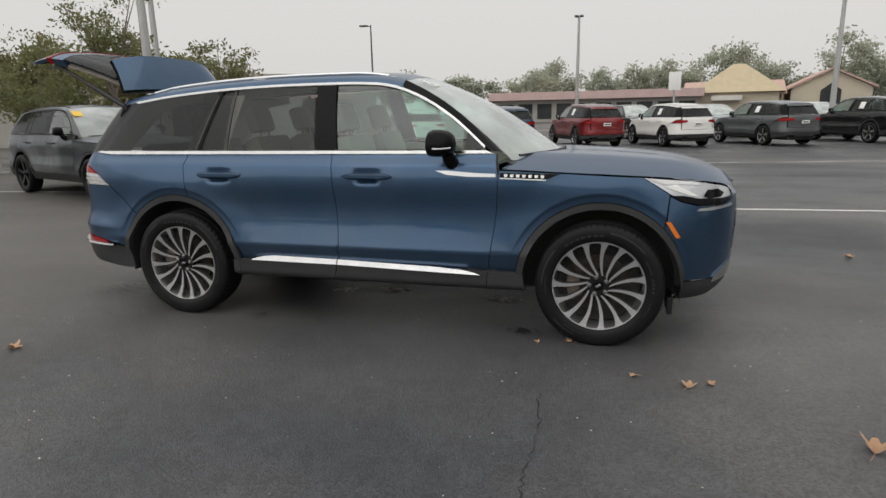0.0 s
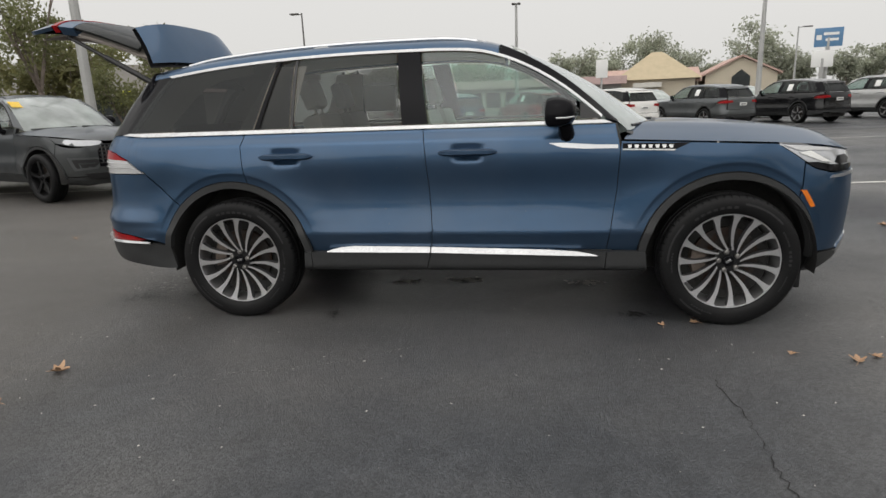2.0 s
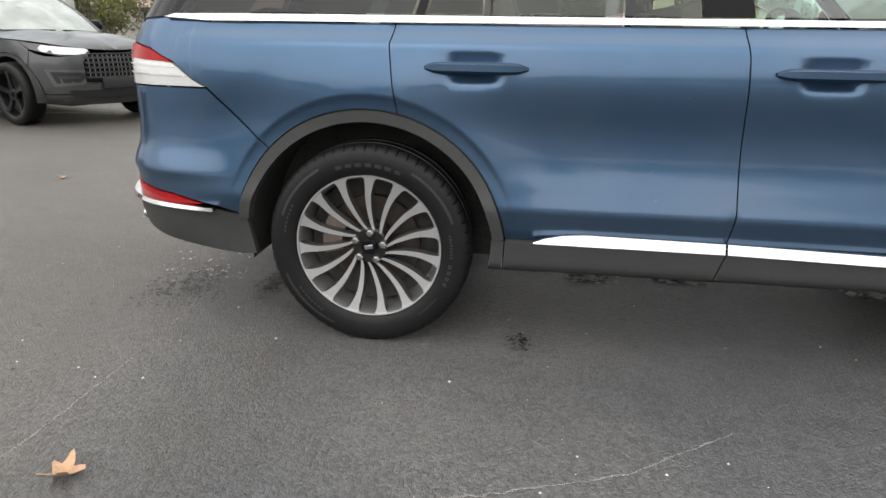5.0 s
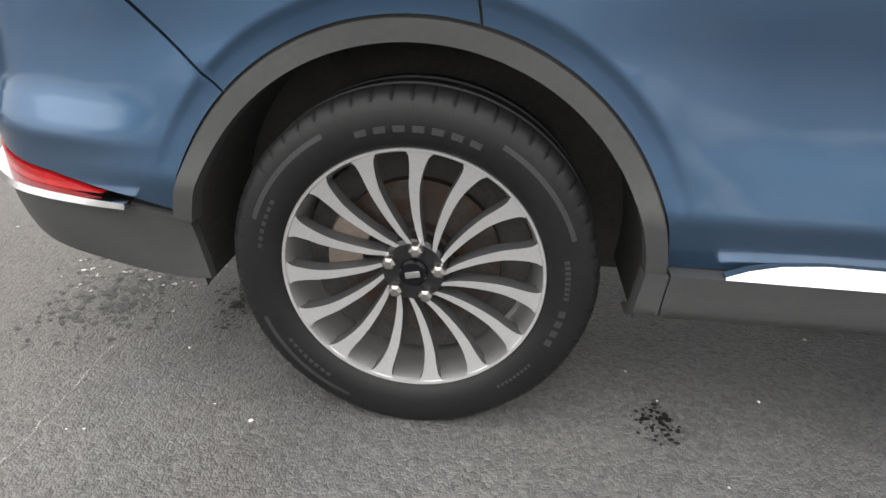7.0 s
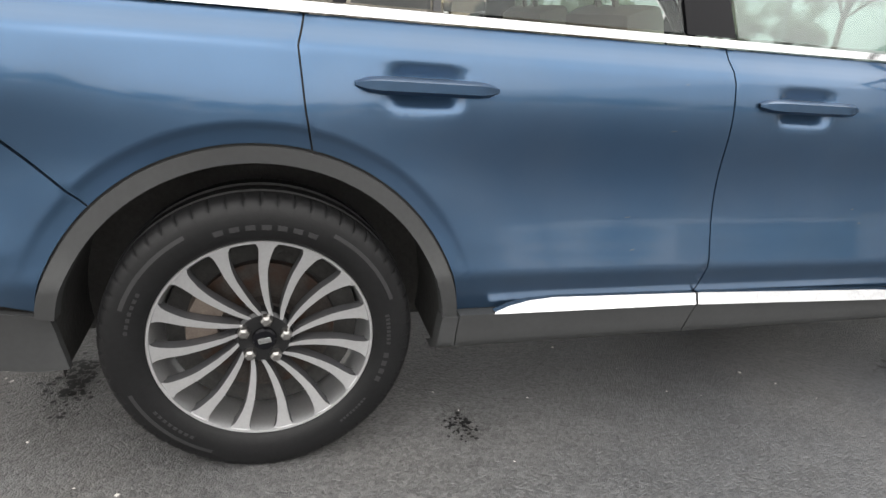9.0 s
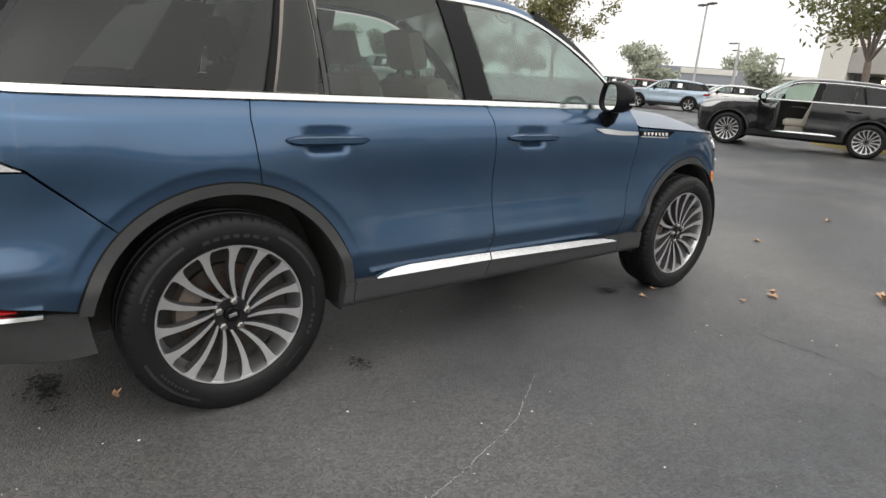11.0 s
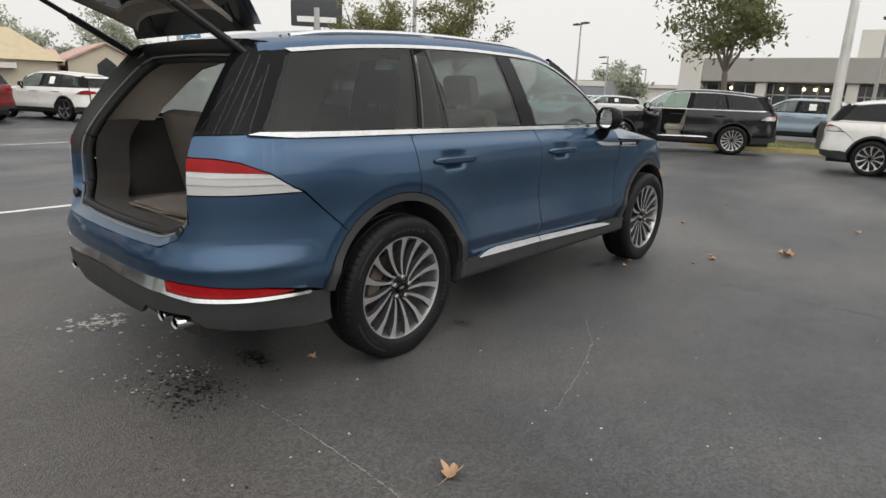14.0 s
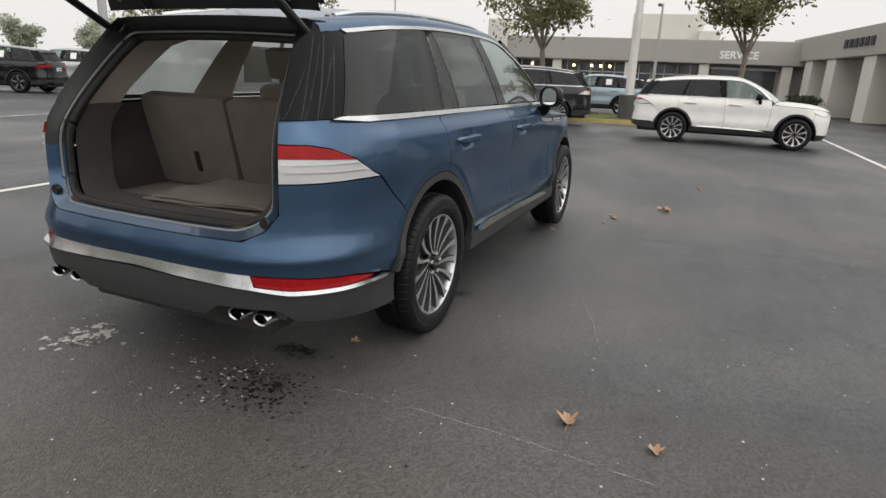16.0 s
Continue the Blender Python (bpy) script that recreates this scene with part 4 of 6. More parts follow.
    # inside
    _inside(car, spec, detail)
    if not detail:
        P("tailgate", [(-1.18, 0.72), (-1.8648, 0.72), (-1.8648, 1.19), (-1.18, 1.19)], body)
        P("rear_window", [(-1.20, 1.205), (-1.8648, 1.205), (-1.8648, 1.52), (-1.22, 1.52)], DARKGLASS, 0.0, "dark tinted rear window", lp=0.0)
        P("spoiler", [(-1.15, 1.53), (-1.8648, 1.53), (-1.8648, 1.60), (-1.15, 1.60)], body, 0.06, lp=0.12)
        bm = bmesh.new()
        box(bm, -1.150, -1.125, -0.16, 0.16, 0.86, 0.98, 0.004)
        part("number_plate", bm, PAPER, car, "small white number plate")
        bm = bmesh.new()
        box(bm, -1.154, -1.146, -0.12, 0.12, 0.90, 0.94)
        part("plate_bar", bm, INK, car)
        if spec.get("papers", True):
            for sgn in (-1, 1):
                bm = bmesh.new()
                sheet(bm, [(0.52, 1.30), (0.78, 1.30), (0.78, 1.55), (0.52, 1.55)], lambda u, z, o: skin(u, z, 0.004 + o), 0.1, 0.002)
                if sgn > 0:
                    bmesh.ops.scale(bm, vec=(1, -1, 1), verts=bm.verts)
                part("price_sheet", bm, PAPER, car, "white price sheet on the window")
    if open_door:
        swing = Matrix.Translation((2.36, 0.90, 0)) @ Matrix.Rotation(radians(-open_door), 4, "Z") @ Matrix.Translation((-2.36, -0.90, 0))
        bm = bmesh.new()
        box(bm, 1.32, 2.34, 0.82, 0.90, 0.50, 1.17, 0.03)
        part("door_inner_panel", bm, PLASTIC, car, "dark inner door panel")
        bm = bmesh.new()
        box(bm, 1.55, 2.0, 0.80, 0.83, 0.62, 0.95, 0.02)
        part("door_pocket", bm, LEATHER, car, "beige door panel insert")
        for o in car.children:
            if o.name.split(".")[0] in ("front_door", "front_door_window", "door_inner_panel", "door_pocket", "door_mirror", "mirror_sail"):
                ys = [v.co.y for v in o.data.vertices]
                if sum(ys) > 0:
                    for k in (o, *o.children):
                        k.data = k.data.copy()
                        k.data.transform(swing)
    return car


def _panel(car, nm, poly, mat, out, label, step, lip, gap, fine, mirror, place, parent):
    bm = bmesh.new()
    sheet(bm, poly, lambda u, z, o: place(u, z, o + out), step, lip, gap, fine)
    ob = part(nm, bm, mat, parent or car, label, angle=50)
    if mirror:
        mirror_copy(ob, nm)
    return ob


def _mirror(car, sgn, mat, detail):
    """A rounded shell on a short foot, its glass facing back and a little inwards."""
    turn = pose(2.06, -1.005, 1.262, 0, 0, -20)
    n = 28

    def ring(x, k):
        row = []
        for j in range(n + 1):
            a = 2 * math.pi * j / n
            ey, ez = math.cos(a), math.sin(a)
            f = (abs(ey) ** 2.8 + abs(ez) ** 2.8) ** (-1 / 2.8)
            p = turn @ Vector((x, 0.090 * k * f * ey * (1 - 0.12 * ez), 0.082 * k * f * ez))
            row.append(Vector((p.x, p.y * -sgn, p.z)))
        return row

    bm = bmesh.new()
    grid(bm, [ring(x, k) for x, k in ((-0.045, 0.79), (-0.056, 0.81), (-0.064, 0.92), (-0.055, 1.0), (-0.02, 1.02), (0.01, 0.98), (0.04, 0.88), (0.062, 0.72), (0.078, 0.48), (0.084, 0.12), (0.084, 0.0))])
    shell = part("door_mirror", bm, mat, car, "gloss black door mirror shell")
    bm = bmesh.new()
    bm.faces.new([bm.verts.new(p) for p in ring(-0.046, 0.80)[:-1]])
    part("mirror_glass", bm, material_mirror(), shell)
    bm = bmesh.new()
    tube(bm, [(2.10, 0.875 * sgn, 1.115), (2.095, 0.935 * sgn, 1.15), (2.085, 0.965 * sgn, 1.20)], 0.03, 12, radii=[0.050, 0.046, 0.040])
    part("mirror_arm", bm, mat, shell)
    if detail:
        bm = bmesh.new()
        tube(bm, [p for p in [Vector((2.03, 1.108 * sgn, 1.232)), Vector((2.08, 1.103 * sgn, 1.232)), Vector((2.13, 1.055 * sgn, 1.236))]], 0.006, 6)
        part("mirror_chrome", bm, CHROME, shell)
    return shell


MIRROR = []


def material_mirror():
    if not MIRROR:
        MIRROR.append(material("mirror_silver", (0.85, 0.86, 0.86), 0.02, 1.0, 0.0))
    return MIRROR[0]


def cushion(bm, x0, x1, y0, y1, z0, z1, r=0.05, m=None):
    box(bm, x0, x1, y0, y1, z0, z1, r, m)


def _inside(car, spec, detail):
    trim = spec.get("seat", LEATHER)
    bm = bmesh.new()
    box(bm, 0.56, 2.45, -0.80, 0.80, 0.40, 0.46, 0.01)
    part("cabin_floor", bm, DARKTRIM, car)
    for y in (-0.34, 0.34):
        for x, nm in ((1.30, "front_seat"), (0.56, "middle_seat")):
            bm = bmesh.new()
            cushion(bm, x, x + 0.52, y - 0.235, y + 0.235, 0.58, 0.74, 0.05)
            m = pose(x + 0.06, y, 0.70, 0, -17, 0)
            cushion(bm, -0.09, 0.06, -0.235, 0.235, 0.0, 0.62, 0.05, m)
            cushion(bm, -0.07, 0.03, -0.13, 0.13, 0.66, 0.86, 0.04, m)
            box(bm, -0.03, -0.015, -0.07, -0.05, 0.58, 0.70, 0, m)
            box(bm, -0.03, -0.015, 0.05, 0.07, 0.58, 0.70, 0, m)
            box(bm, x + 0.05, x + 0.45, y - 0.2, y + 0.2, 0.44, 0.60)
            part(nm, bm, trim, car)
    bm = bmesh.new()
    box(bm, 2.25, 2.62, -0.74, 0.74, 0.80, 1.10, 0.06)
    part("dashboard", bm, DARKTRIM, car)
    bm = bmesh.new()
    wheel = [Vector((0, 0.18 * math.cos(a), 0.18 * math.sin(a))) for a in np.linspace(0, 2 * math.pi, 25)[:-1]]
    mt = pose(2.06, 0.40, 1.06, 0, -25, 0)
    tube(bm, [mt @ p for p in wheel], 0.016, 8, closed=True)
    box(bm, -0.02, 0.05, -0.06, 0.06, -0.05, 0.05, 0.01, mt)
    box(bm, -0.008, 0.012, -0.18, 0.18, -0.012, 0.012, 0, mt)
    part("steering_wheel", bm, DARKTRIM, car)
    bm = bmesh.new()
    rows = []
    for x in np.linspace(-0.60, 1.68, 12):
        rows.append([Vector((p.x, p.y * 0.93, p.z - 0.035)) for p in both(roof_row(x))[2:-2]])
    grid(bm, rows)
    part("headliner", bm, BEIGETRIM, car)
    for sgn in (-1, 1):
        bm = bmesh.new()
        sheet(bm, [(0.60, 0.42), (1.28 if sgn > 0 and spec.get("open_door") else 2.38, 0.42), (1.24 if sgn > 0 and spec.get("open_door") else 2.38, 1.185), (0.12, 1.185), (0.25, 0.98), (0.52, 0.75)], lambda u, z, o: skin(u, z, o - 0.07), 0.2)
        if sgn > 0:
            bmesh.ops.scale(bm, vec=(1, -1, 1), verts=bm.verts)
        part("door_trim", bm, DARKTRIM if not detail else BEIGETRIM, car)


# ---------------------------------------------------------------- ground


def asphalt():
    m = material("asphalt", (0.0465, 0.049, 0.054), 0.70, 0, 0.36, 0.8, 0, detail=((0.108, 0.105, 0.102), 0.34, 0.47, 0.72))
    nt = m.node_tree
    b = nt.nodes["Principled BSDF"]
    co = nt.nodes["Texture Coordinate"]
    vo, vo2 = nt.nodes.new("ShaderNodeTexVoronoi"), nt.nodes.new("ShaderNodeTexVoronoi")
    vo.inputs["Scale"].default_value, vo2.inputs["Scale"].default_value = 95, 210
    link = b.inputs["Base Color"].links[0].from_socket
    sx, nz, ad, rg2, mx = (nt.nodes.new("ShaderNode" + k) for k in ("SeparateXYZ", "TexNoise", "Math", "MapRange", "Mix"))
    mx.data_type = "RGBA"
    mx.inputs[7].default_value = (0.090, 0.082, 0.073, 1)
    nz.inputs["Scale"].default_value, nz.inputs["Detail"].default_value = 0.9, 5
    ad.operation = "MULTIPLY_ADD"
    ad.inputs[1].default_value = 2.4
    rg2.inputs[1].default_value, rg2.inputs[2].default_value = 1.0, -0.3
    rg2.inputs[4].default_value = 0.75
    nt.links.new(co.outputs["Object"], sx.inputs[0])
    nt.links.new(co.outputs["Object"], nz.inputs["Vector"])
    nt.links.new(nz.outputs[0], ad.inputs[0])
    nt.links.new(sx.outputs[0], ad.inputs[2])
    nt.links.new(ad.outputs[0], rg2.inputs[0])
    nt.links.new(rg2.outputs[0], mx.inputs[0])
    nt.links.new(link, mx.inputs[6])
    link = mx.outputs[2]
    hsv = nt.nodes.new("ShaderNodeHueSaturation")
    mr = nt.nodes.new("ShaderNodeMapRange")
    mr.inputs[3].default_value, mr.inputs[4].default_value = 0.66, 1.36
    sep = nt.nodes.new("ShaderNodeSeparateColor")
    for v in (vo, vo2):
        nt.links.new(co.outputs["Object"], v.inputs["Vector"])
    nt.links.new(vo.outputs["Color"], sep.inputs[0])
    nt.links.new(sep.outputs[0], mr.inputs[0])
    nt.links.new(mr.outputs[0], hsv.inputs["Value"])
    nt.links.new(link, hsv.inputs["Color"])
    nt.links.new(hsv.outputs[0], b.inputs["Base Color"])
    add = nt.nodes.new("ShaderNodeMath")
    nt.links.new(vo.outputs["Distance"], add.inputs[0])
    nt.links.new(vo2.outputs["Distance"], add.inputs[1])
    bp = nt.nodes.new("ShaderNodeBump")
    bp.invert = True
    bp.inputs["Strength"].default_value, bp.inputs["Distance"].default_value = 0.6, 0.004
    damp, dr, st = (nt.nodes.new("ShaderNode" + k) for k in ("TexNoise", "MapRange", "Mapping"))
    st.inputs["Scale"].default_value = (0.22, 0.5, 1.0)
    damp.inputs["Scale"].default_value, damp.inputs["Detail"].default_value = 1.0, 6
    dr.inputs[1].default_value, dr.inputs[2].default_value, dr.inputs[3].default_value, dr.inputs[4].default_value = 0.36, 0.58, 0.64, 0.37
    nt.links.new(co.outputs["Object"], st.inputs["Vector"])
    nt.links.new(st.outputs[0], damp.inputs["Vector"])
    nt.links.new(damp.outputs[0], dr.inputs[0])
    nt.links.new(dr.outputs[0], b.inputs["Roughness"])
    nt.links.new(add.outputs[0], bp.inputs["Height"])
    nt.links.new(bp.outputs[0], b.inputs["Normal"])
    return m


ASPHALT = asphalt()
bm = bmesh.new()
bmesh.ops.create_grid(bm, x_segments=40, y_segments=40, size=900)
tagged(finish("ground", bm, ASPHALT), "dark grey worn asphalt car park", "asphalt", kind="structure")
LINEPAINT = material("worn_white_line_paint", (0.62, 0.61, 0.58), 0.8, 0, 0.12, 3, 0.2, 120, detail=((0.12, 0.12, 0.12), 9, 0.58, 0.68))


def road_line(ax, ay, bx, by, w=0.10):
    bm = bmesh.new()
    d = Vector((bx - ax, by - ay, 0))
    n = Vector((-d.y, d.x, 0)).normalized() * w / 2
    k = 24
    grid(bm, [[Vector((ax, ay, 0.004)) + d * (i / k) + n * (1 + 0.1 * random.uniform(-1, 1)), Vector((ax, ay, 0.004)) + d * (i / k) - n * (1 + 0.1 * random.uniform(-1, 1))] for i in range(k + 1)])
    tagged(finish("parking_line", bm, LINEPAINT), "worn white painted parking line on asphalt", "road marking", "parking lines", "structure")


road_line(-1.6, 4.46, 10.5, 5.14)
road_line(-16, 4.5, -5.6, 5.45)
road_line(-2.0, 11.78, 14.0, 14.28)
road_line(9.5, -5.5, 20.0, -5.25)

# ---------------------------------------------------------------- the blue SUV
hero_spec = {"spin": {0.0: 0, 3.025: -20}}
hero = suv("suv", BLUE, hero_spec, True)
tagged(hero, "dusty dark blue metallic three-row SUV with its tailgate open", "car")

for pane in hero.children:
    if pane.name.startswith("quarter_window") and pane.data.vertices[0].co.y > 0:
        # the far side pane is misted on its inside
        pane.data.materials[0] = MISTGLASS
        pane["label"] = "misted dark fixed side window"

# ---------------------------------------------------------------- the other cars
black_spec = {"wheel": (15, 7), "seat": LEATHER, "open_door": 66, "papers": False}
black_suv = suv("suv", BLACKPAINT, black_spec)
black_suv.matrix_basis = pose(16.62, 2.51, 0, 0, 0, 110.5)
tagged(black_suv, "glossy black three-row SUV with its driver's door open", "car", "parked cars")
plain = {"wheel": (5, 5), "tail": "wide", "sill_chrome": False, "chrome": False}


def parked(col, x, y, heading, label, spec, scale=(1, 1, 1)):
    c = suv("suv", col, spec)
    c.matrix_basis = pose(x, y, 0, 0, 0, heading) @ Matrix.Diagonal((*scale, 1))
    return tagged(c, label, "car", "parked cars")


parked(WHITEPAINT, 14.22, -1.30, -88.5, "white crossover SUV with dark wheel arch trim", {"wheel": (10, 6), "papers": False}, (0.897, 0.95, 0.93))
grey_suv = parked(GREYPAINT, -8.46, 5.98, -20.0, "dusty dark grey SUV with black wheels", {"wheel": (5, 5), "wheel_mats": (WHEELBLACK, WHEELBLACK), "chrome": False, "sill_chrome": False, "rail_mat": PLASTIC, "front": "broad", "shield": DUSTYGLASS, "papers": False})
bm = bmesh.new()
box(bm, -0.10, 0.10, -0.11, 0.11, 0.0, 0.003, 0.001, on_shield(-0.50, 0.27))
part("yellow_sticker", bm, YELLOWTAG, grey_suv, "yellow sticker on the windshield")
parked(REDPAINT, 2.3, 20.8, 114, "dark red SUV parked in a row", plain, (0.96, 0.955, 0.97))
parked(WHITEPAINT, 5.6, 20.8, 114, "white compact SUV parked in a row", plain, (0.885, 0.92, 0.94))
parked(STEELPAINT, 9.25, 21.4, 114, "gunmetal grey SUV parked in a row", plain, (0.95, 0.95, 0.95))
parked(BLACKPAINT, 13.2, 22.7, 114, "black SUV parked in a row", plain, (0.95, 0.96, 1.0))


# ---------------------------------------------------------------- the blue SUV: tailgate, load space, small parts
def ring_points():
    """The outer edge of the tailgate opening, right half, from the sill's middle up to the roof's middle."""
    pts = [skin(u, 0.716) for u in np.linspace(-1.8648, -1.32, 8)]
    pts += [skin(u, z) for u, z in ((-1.262, 0.732), (-1.20, 0.760), (-1.146, 0.823), (-1.140, 0.89))]
    pts += [skin(-1.14, z) for z in np.linspace(0.95, 1.555, 12)]
    top = roof_row(-0.62)
    pts += [Vector((p.x - 0.02, p.y, p.z - 0.004)) for p in top[2:]]
    return pts


def inner_point(p, f, dx, dz0=0.0):
    z = 0.716 + (p.z - 0.716) * (1.66 - 0.716) / (1.70 - 0.716)
    return Vector((p.x + dx, p.y * f, z + (0.045 * (1 - (p.z - 0.716) / 0.98) - 0.06 * (p.z - 0.716) / 0.98) * dz0))


def rounded_loop(half):
    """The closed loop of a half ring, its corners rounded off."""
    pts = half + [Vector((p.x, -p.y, p.z)) for p in reversed(half[1:-1])]
    for _ in range(2):
        pts = [q for i in range(len(pts)) for q in (pts[i - 1].lerp(pts[i], 0.75), pts[i].lerp(pts[(i + 1) % len(pts)], 0.25))]
    for _ in range(3):
        pts = [(pts[i - 1] + pts[i] * 2 + pts[(i + 1) % len(pts)]) / 4 for i in range(len(pts))]
    return pts


outer = ring_points()
for sgn in (-1, 1):
    for nm, lo, hi, mat in (("tailgate_jamb", 0, 14, BLUE), ("upper_tailgate_jamb", 13, len(outer), PLASTIC)):
        bm = bmesh.new()
        rows = []
        for p in outer[lo:hi]:
            row = [p, inner_point(p, 0.985, 0.012, 0.1), inner_point(p, 0.93, 0.030, 0.5), inner_point(p, 0.90, 0.085, 1.0)]
            rows.append([Vector((q.x, q.y * -sgn, q.z)) for q in row])
        grid(bm, rows)
        part(nm, bm, mat, hero)
loop = [inner_point(p, 0.905, 0.075, 0.95) for p in outer]
loop = rounded_loop(loop)
bm = bmesh.new()
tube(bm, loop, 0.021, 10, closed=True)
part("tailgate_seal", bm, SEAL, hero, "black rubber seal round the load opening")
loop2 = [inner_point(p, 0.885, 0.10, 1.15) for p in outer]
loop2 = rounded_loop(loop2)
loop3 = [inner_point(p, 0.925, 0.040, 0.6) for p in outer]
loop3 = rounded_loop(loop3)
# thin pale tube that paints the glint running along the seal
bm = bmesh.new()
tube(bm, loop3, 0.0065, 6, closed=True)
part("seal_lip", bm, SEALGLINT, hero, "pale grey strip painting the highlight on the rubber seal")
bm = bmesh.new()
band_l = [p for p in loop2 if p.z < 1.19]
cut = [i for i, p in enumerate(loop2) if p.z >= 1.19]
band_l = loop2[cut[-1] + 1:] + loop2[:cut[0]]
grid(bm, [[p, Vector((p.x + 0.06, p.y * 0.985, p.z + 0.004)), Vector((p.x + 0.17, p.y * 0.955, p.z + 0.006))] for p in band_l])
part("opening_lining", bm, UMBERTRIM, hero, "grey-brown lining of the load opening")
# load space
for sgn in (-1, 1):
    bm = bmesh.new()
    rows = []
    for x in np.linspace(-0.84, 0.0, 12):
        c = 0.57 + 0.03 * float(smoothstep(-0.70, -0.84, x))
        lim = abs(skin(u_of(max(x, -0.98), 1.17), 1.17).y) - 0.06
        rows.append([Vector((x, y * -sgn * -1 * -1, z)) for y, z in ((-c, 0.74), (-c - 0.005, 0.85), (-c - 0.015, 0.95), (-(c + lim) / 2, 1.06), (-lim + 0.02, 1.13), (-lim, 1.172))])
    grid(bm, rows)
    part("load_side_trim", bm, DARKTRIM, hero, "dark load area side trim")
    bm = bmesh.new()
    sheet(bm, [(-1.10, 1.165)] + on([(-0.50, 1.165), (-0.45, 1.25), (-0.32, 1.40), (-0.23, 1.49), (-0.10, 1.535), (0.1, 1.56), (0.1, 1.62), (-0.3, 1.60)]) + [(-0.75, 1.60), (-1.10, 1.59)], lambda u, z, o: skin(u, z, -0.055), 0.05)
    if sgn > 0:
        bmesh.ops.scale(bm, vec=(1, -1, 1), verts=bm.verts)
    part("rear_pillar_trim", bm, BEIGETRIM, hero, "pale beige pillar trim")
    bm = bmesh.new()
    sheet(bm, [(0.02, 1.17), (0.40, 1.17), (0.46, 1.60), (0.22, 1.60)], lambda u, z, o: skin(u, z, -0.045), 0.08)
    if sgn > 0:
        bmesh.ops.scale(bm, vec=(1, -1, 1), verts=bm.verts)
    part("middle_pillar_trim", bm, BEIGETRIM, hero)
bm = bmesh.new()
box(bm, -1.0, 0.1, -0.575, 0.575, 0.70, 0.748, 0.006)
part("load_floor", bm, TAUPE, hero, "taupe carpeted load floor")
bm = bmesh.new()
box(bm, -1.045, -0.94, -0.56, 0.56, 0.735, 0.762, 0.010)
part("load_sill_plate", bm, UMBERTRIM, hero)
bm = bmesh.new()
for y in (-0.05, -0.015, 0.02):
    box(bm, -1.02, -0.97, y, y + 0.022, 0.762, 0.768, 0.002)
part("latch", bm, PLASTIC, hero)
for y0, y1, tilt in ((0.02, 0.60, -13), (-0.60, 0.0, -15)):
    bm = bmesh.new()
    m = pose(-0.42, 0, 0.75, 0, tilt, 0)
    box(bm, -0.02, 0.09, y0, y1, 0.0, 0.50, 0.035, m)
    s = part("third_row_backrest", bm, SEATBACK, hero, "taupe carpeted seat back")
    bm = bmesh.new()
    box(bm, -0.028, -0.02, (y0 + y1) / 2 - 0.05, (y0 + y1) / 2 - 0.02, 0.10, 0.21, 0.003, m)
    part("pull_strap", bm, PLASTIC, s, "black pull strap")
random.seed(4)
mats = empty("folded_floor_mats", pose(-0.66, -0.16, 0.749, 0, 0, 6))
tagged(mats, "stack of folded taupe carpet floor mats in the load area", "floor mat")
for i in range(4):
    bm = bmesh.new()
    bmesh.ops.create_grid(bm, x_segments=14, y_segments=18, size=0.5)
    for v in bm.verts:
        x, y = v.co.x, v.co.y
        v.co = Vector((x * (0.50 + 0.03 * i), y * (0.80 - 0.04 * i), 0.012 + 0.017 * i + 0.012 * noise.noise(Vector((x * 3, y * 3, i * 7.0))) + 0.012 * (i > 1) * max(0, -y)))
    r = bmesh.ops.extrude_face_region(bm, geom=list(bm.faces))
    bmesh.ops.translate(bm, vec=(0, 0, -0.009), verts=[g for g in r["geom"] if isinstance(g, bmesh.types.BMVert)])
    ob = part("mat", bm, TAUPE, mats)
    ob.matrix_basis = pose(0.01 * i, -0.02 * i, 0, 0, 0, random.uniform(-6, 6))

# the raised tailgate
HINGE = Vector((-0.60, 0, 1.668))
SWING = Matrix.Translation(HINGE) @ Matrix.Rotation(radians(76), 4, "Y") @ Matrix.Translation(-HINGE)
gate = empty("tailgate")
gate.parent = hero
gate["label"] = "raised blue tailgate with dark rear window"


def gate_panel(nm, poly, mat, out, lip, label="", step=0.05):
    ob = _panel(gate, nm, poly, mat, out, label, step, lip, 0.001, (), False, flank, gate)
    me = ob.data
    ob2 = mirror_copy(ob, nm)
    for o in (ob, ob2):
        o.data.transform(SWING)
    return ob


gate_panel("gate_lower_skin", [(-1.8648, 0.82), (-1.32, 0.82), (-1.22, 0.86), (-1.17, 0.92), (-1.155, 0.98), (-1.155, 1.06), (-1.8648, 1.06)], BLUE, 0.0, 0.025)
gate_panel("gate_lamp_strip", [(-1.155, 1.064), (-1.155, 1.10), (-1.8648, 1.10), (-1.8648, 1.064)], REDLENS, 0.006, 0.05, "red lamp strip across the tailgate")
gate_panel("gate_upper_skin", [(-1.155, 1.104), (-1.155, 1.19), (-1.8648, 1.19), (-1.8648, 1.104)], BLUE, 0.0, 0.06)
gate_panel("rear_window", [(-1.165, 1.196), (-1.165, 1.54), (-1.8648, 1.56), (-1.8648, 1.196)], DARKGLASS, 0.002, 0.02, "dark tinted rear window")
gate_panel("inner_trim", [(-1.8648, 0.84), (-1.34, 0.84), (-1.24, 0.88), (-1.19, 0.94), (-1.175, 1.02), (-1.175, 1.17), (-1.8648, 1.17)], GATETRIM, -0.075, 0.0, "grey-brown inner trim of the tailgate")
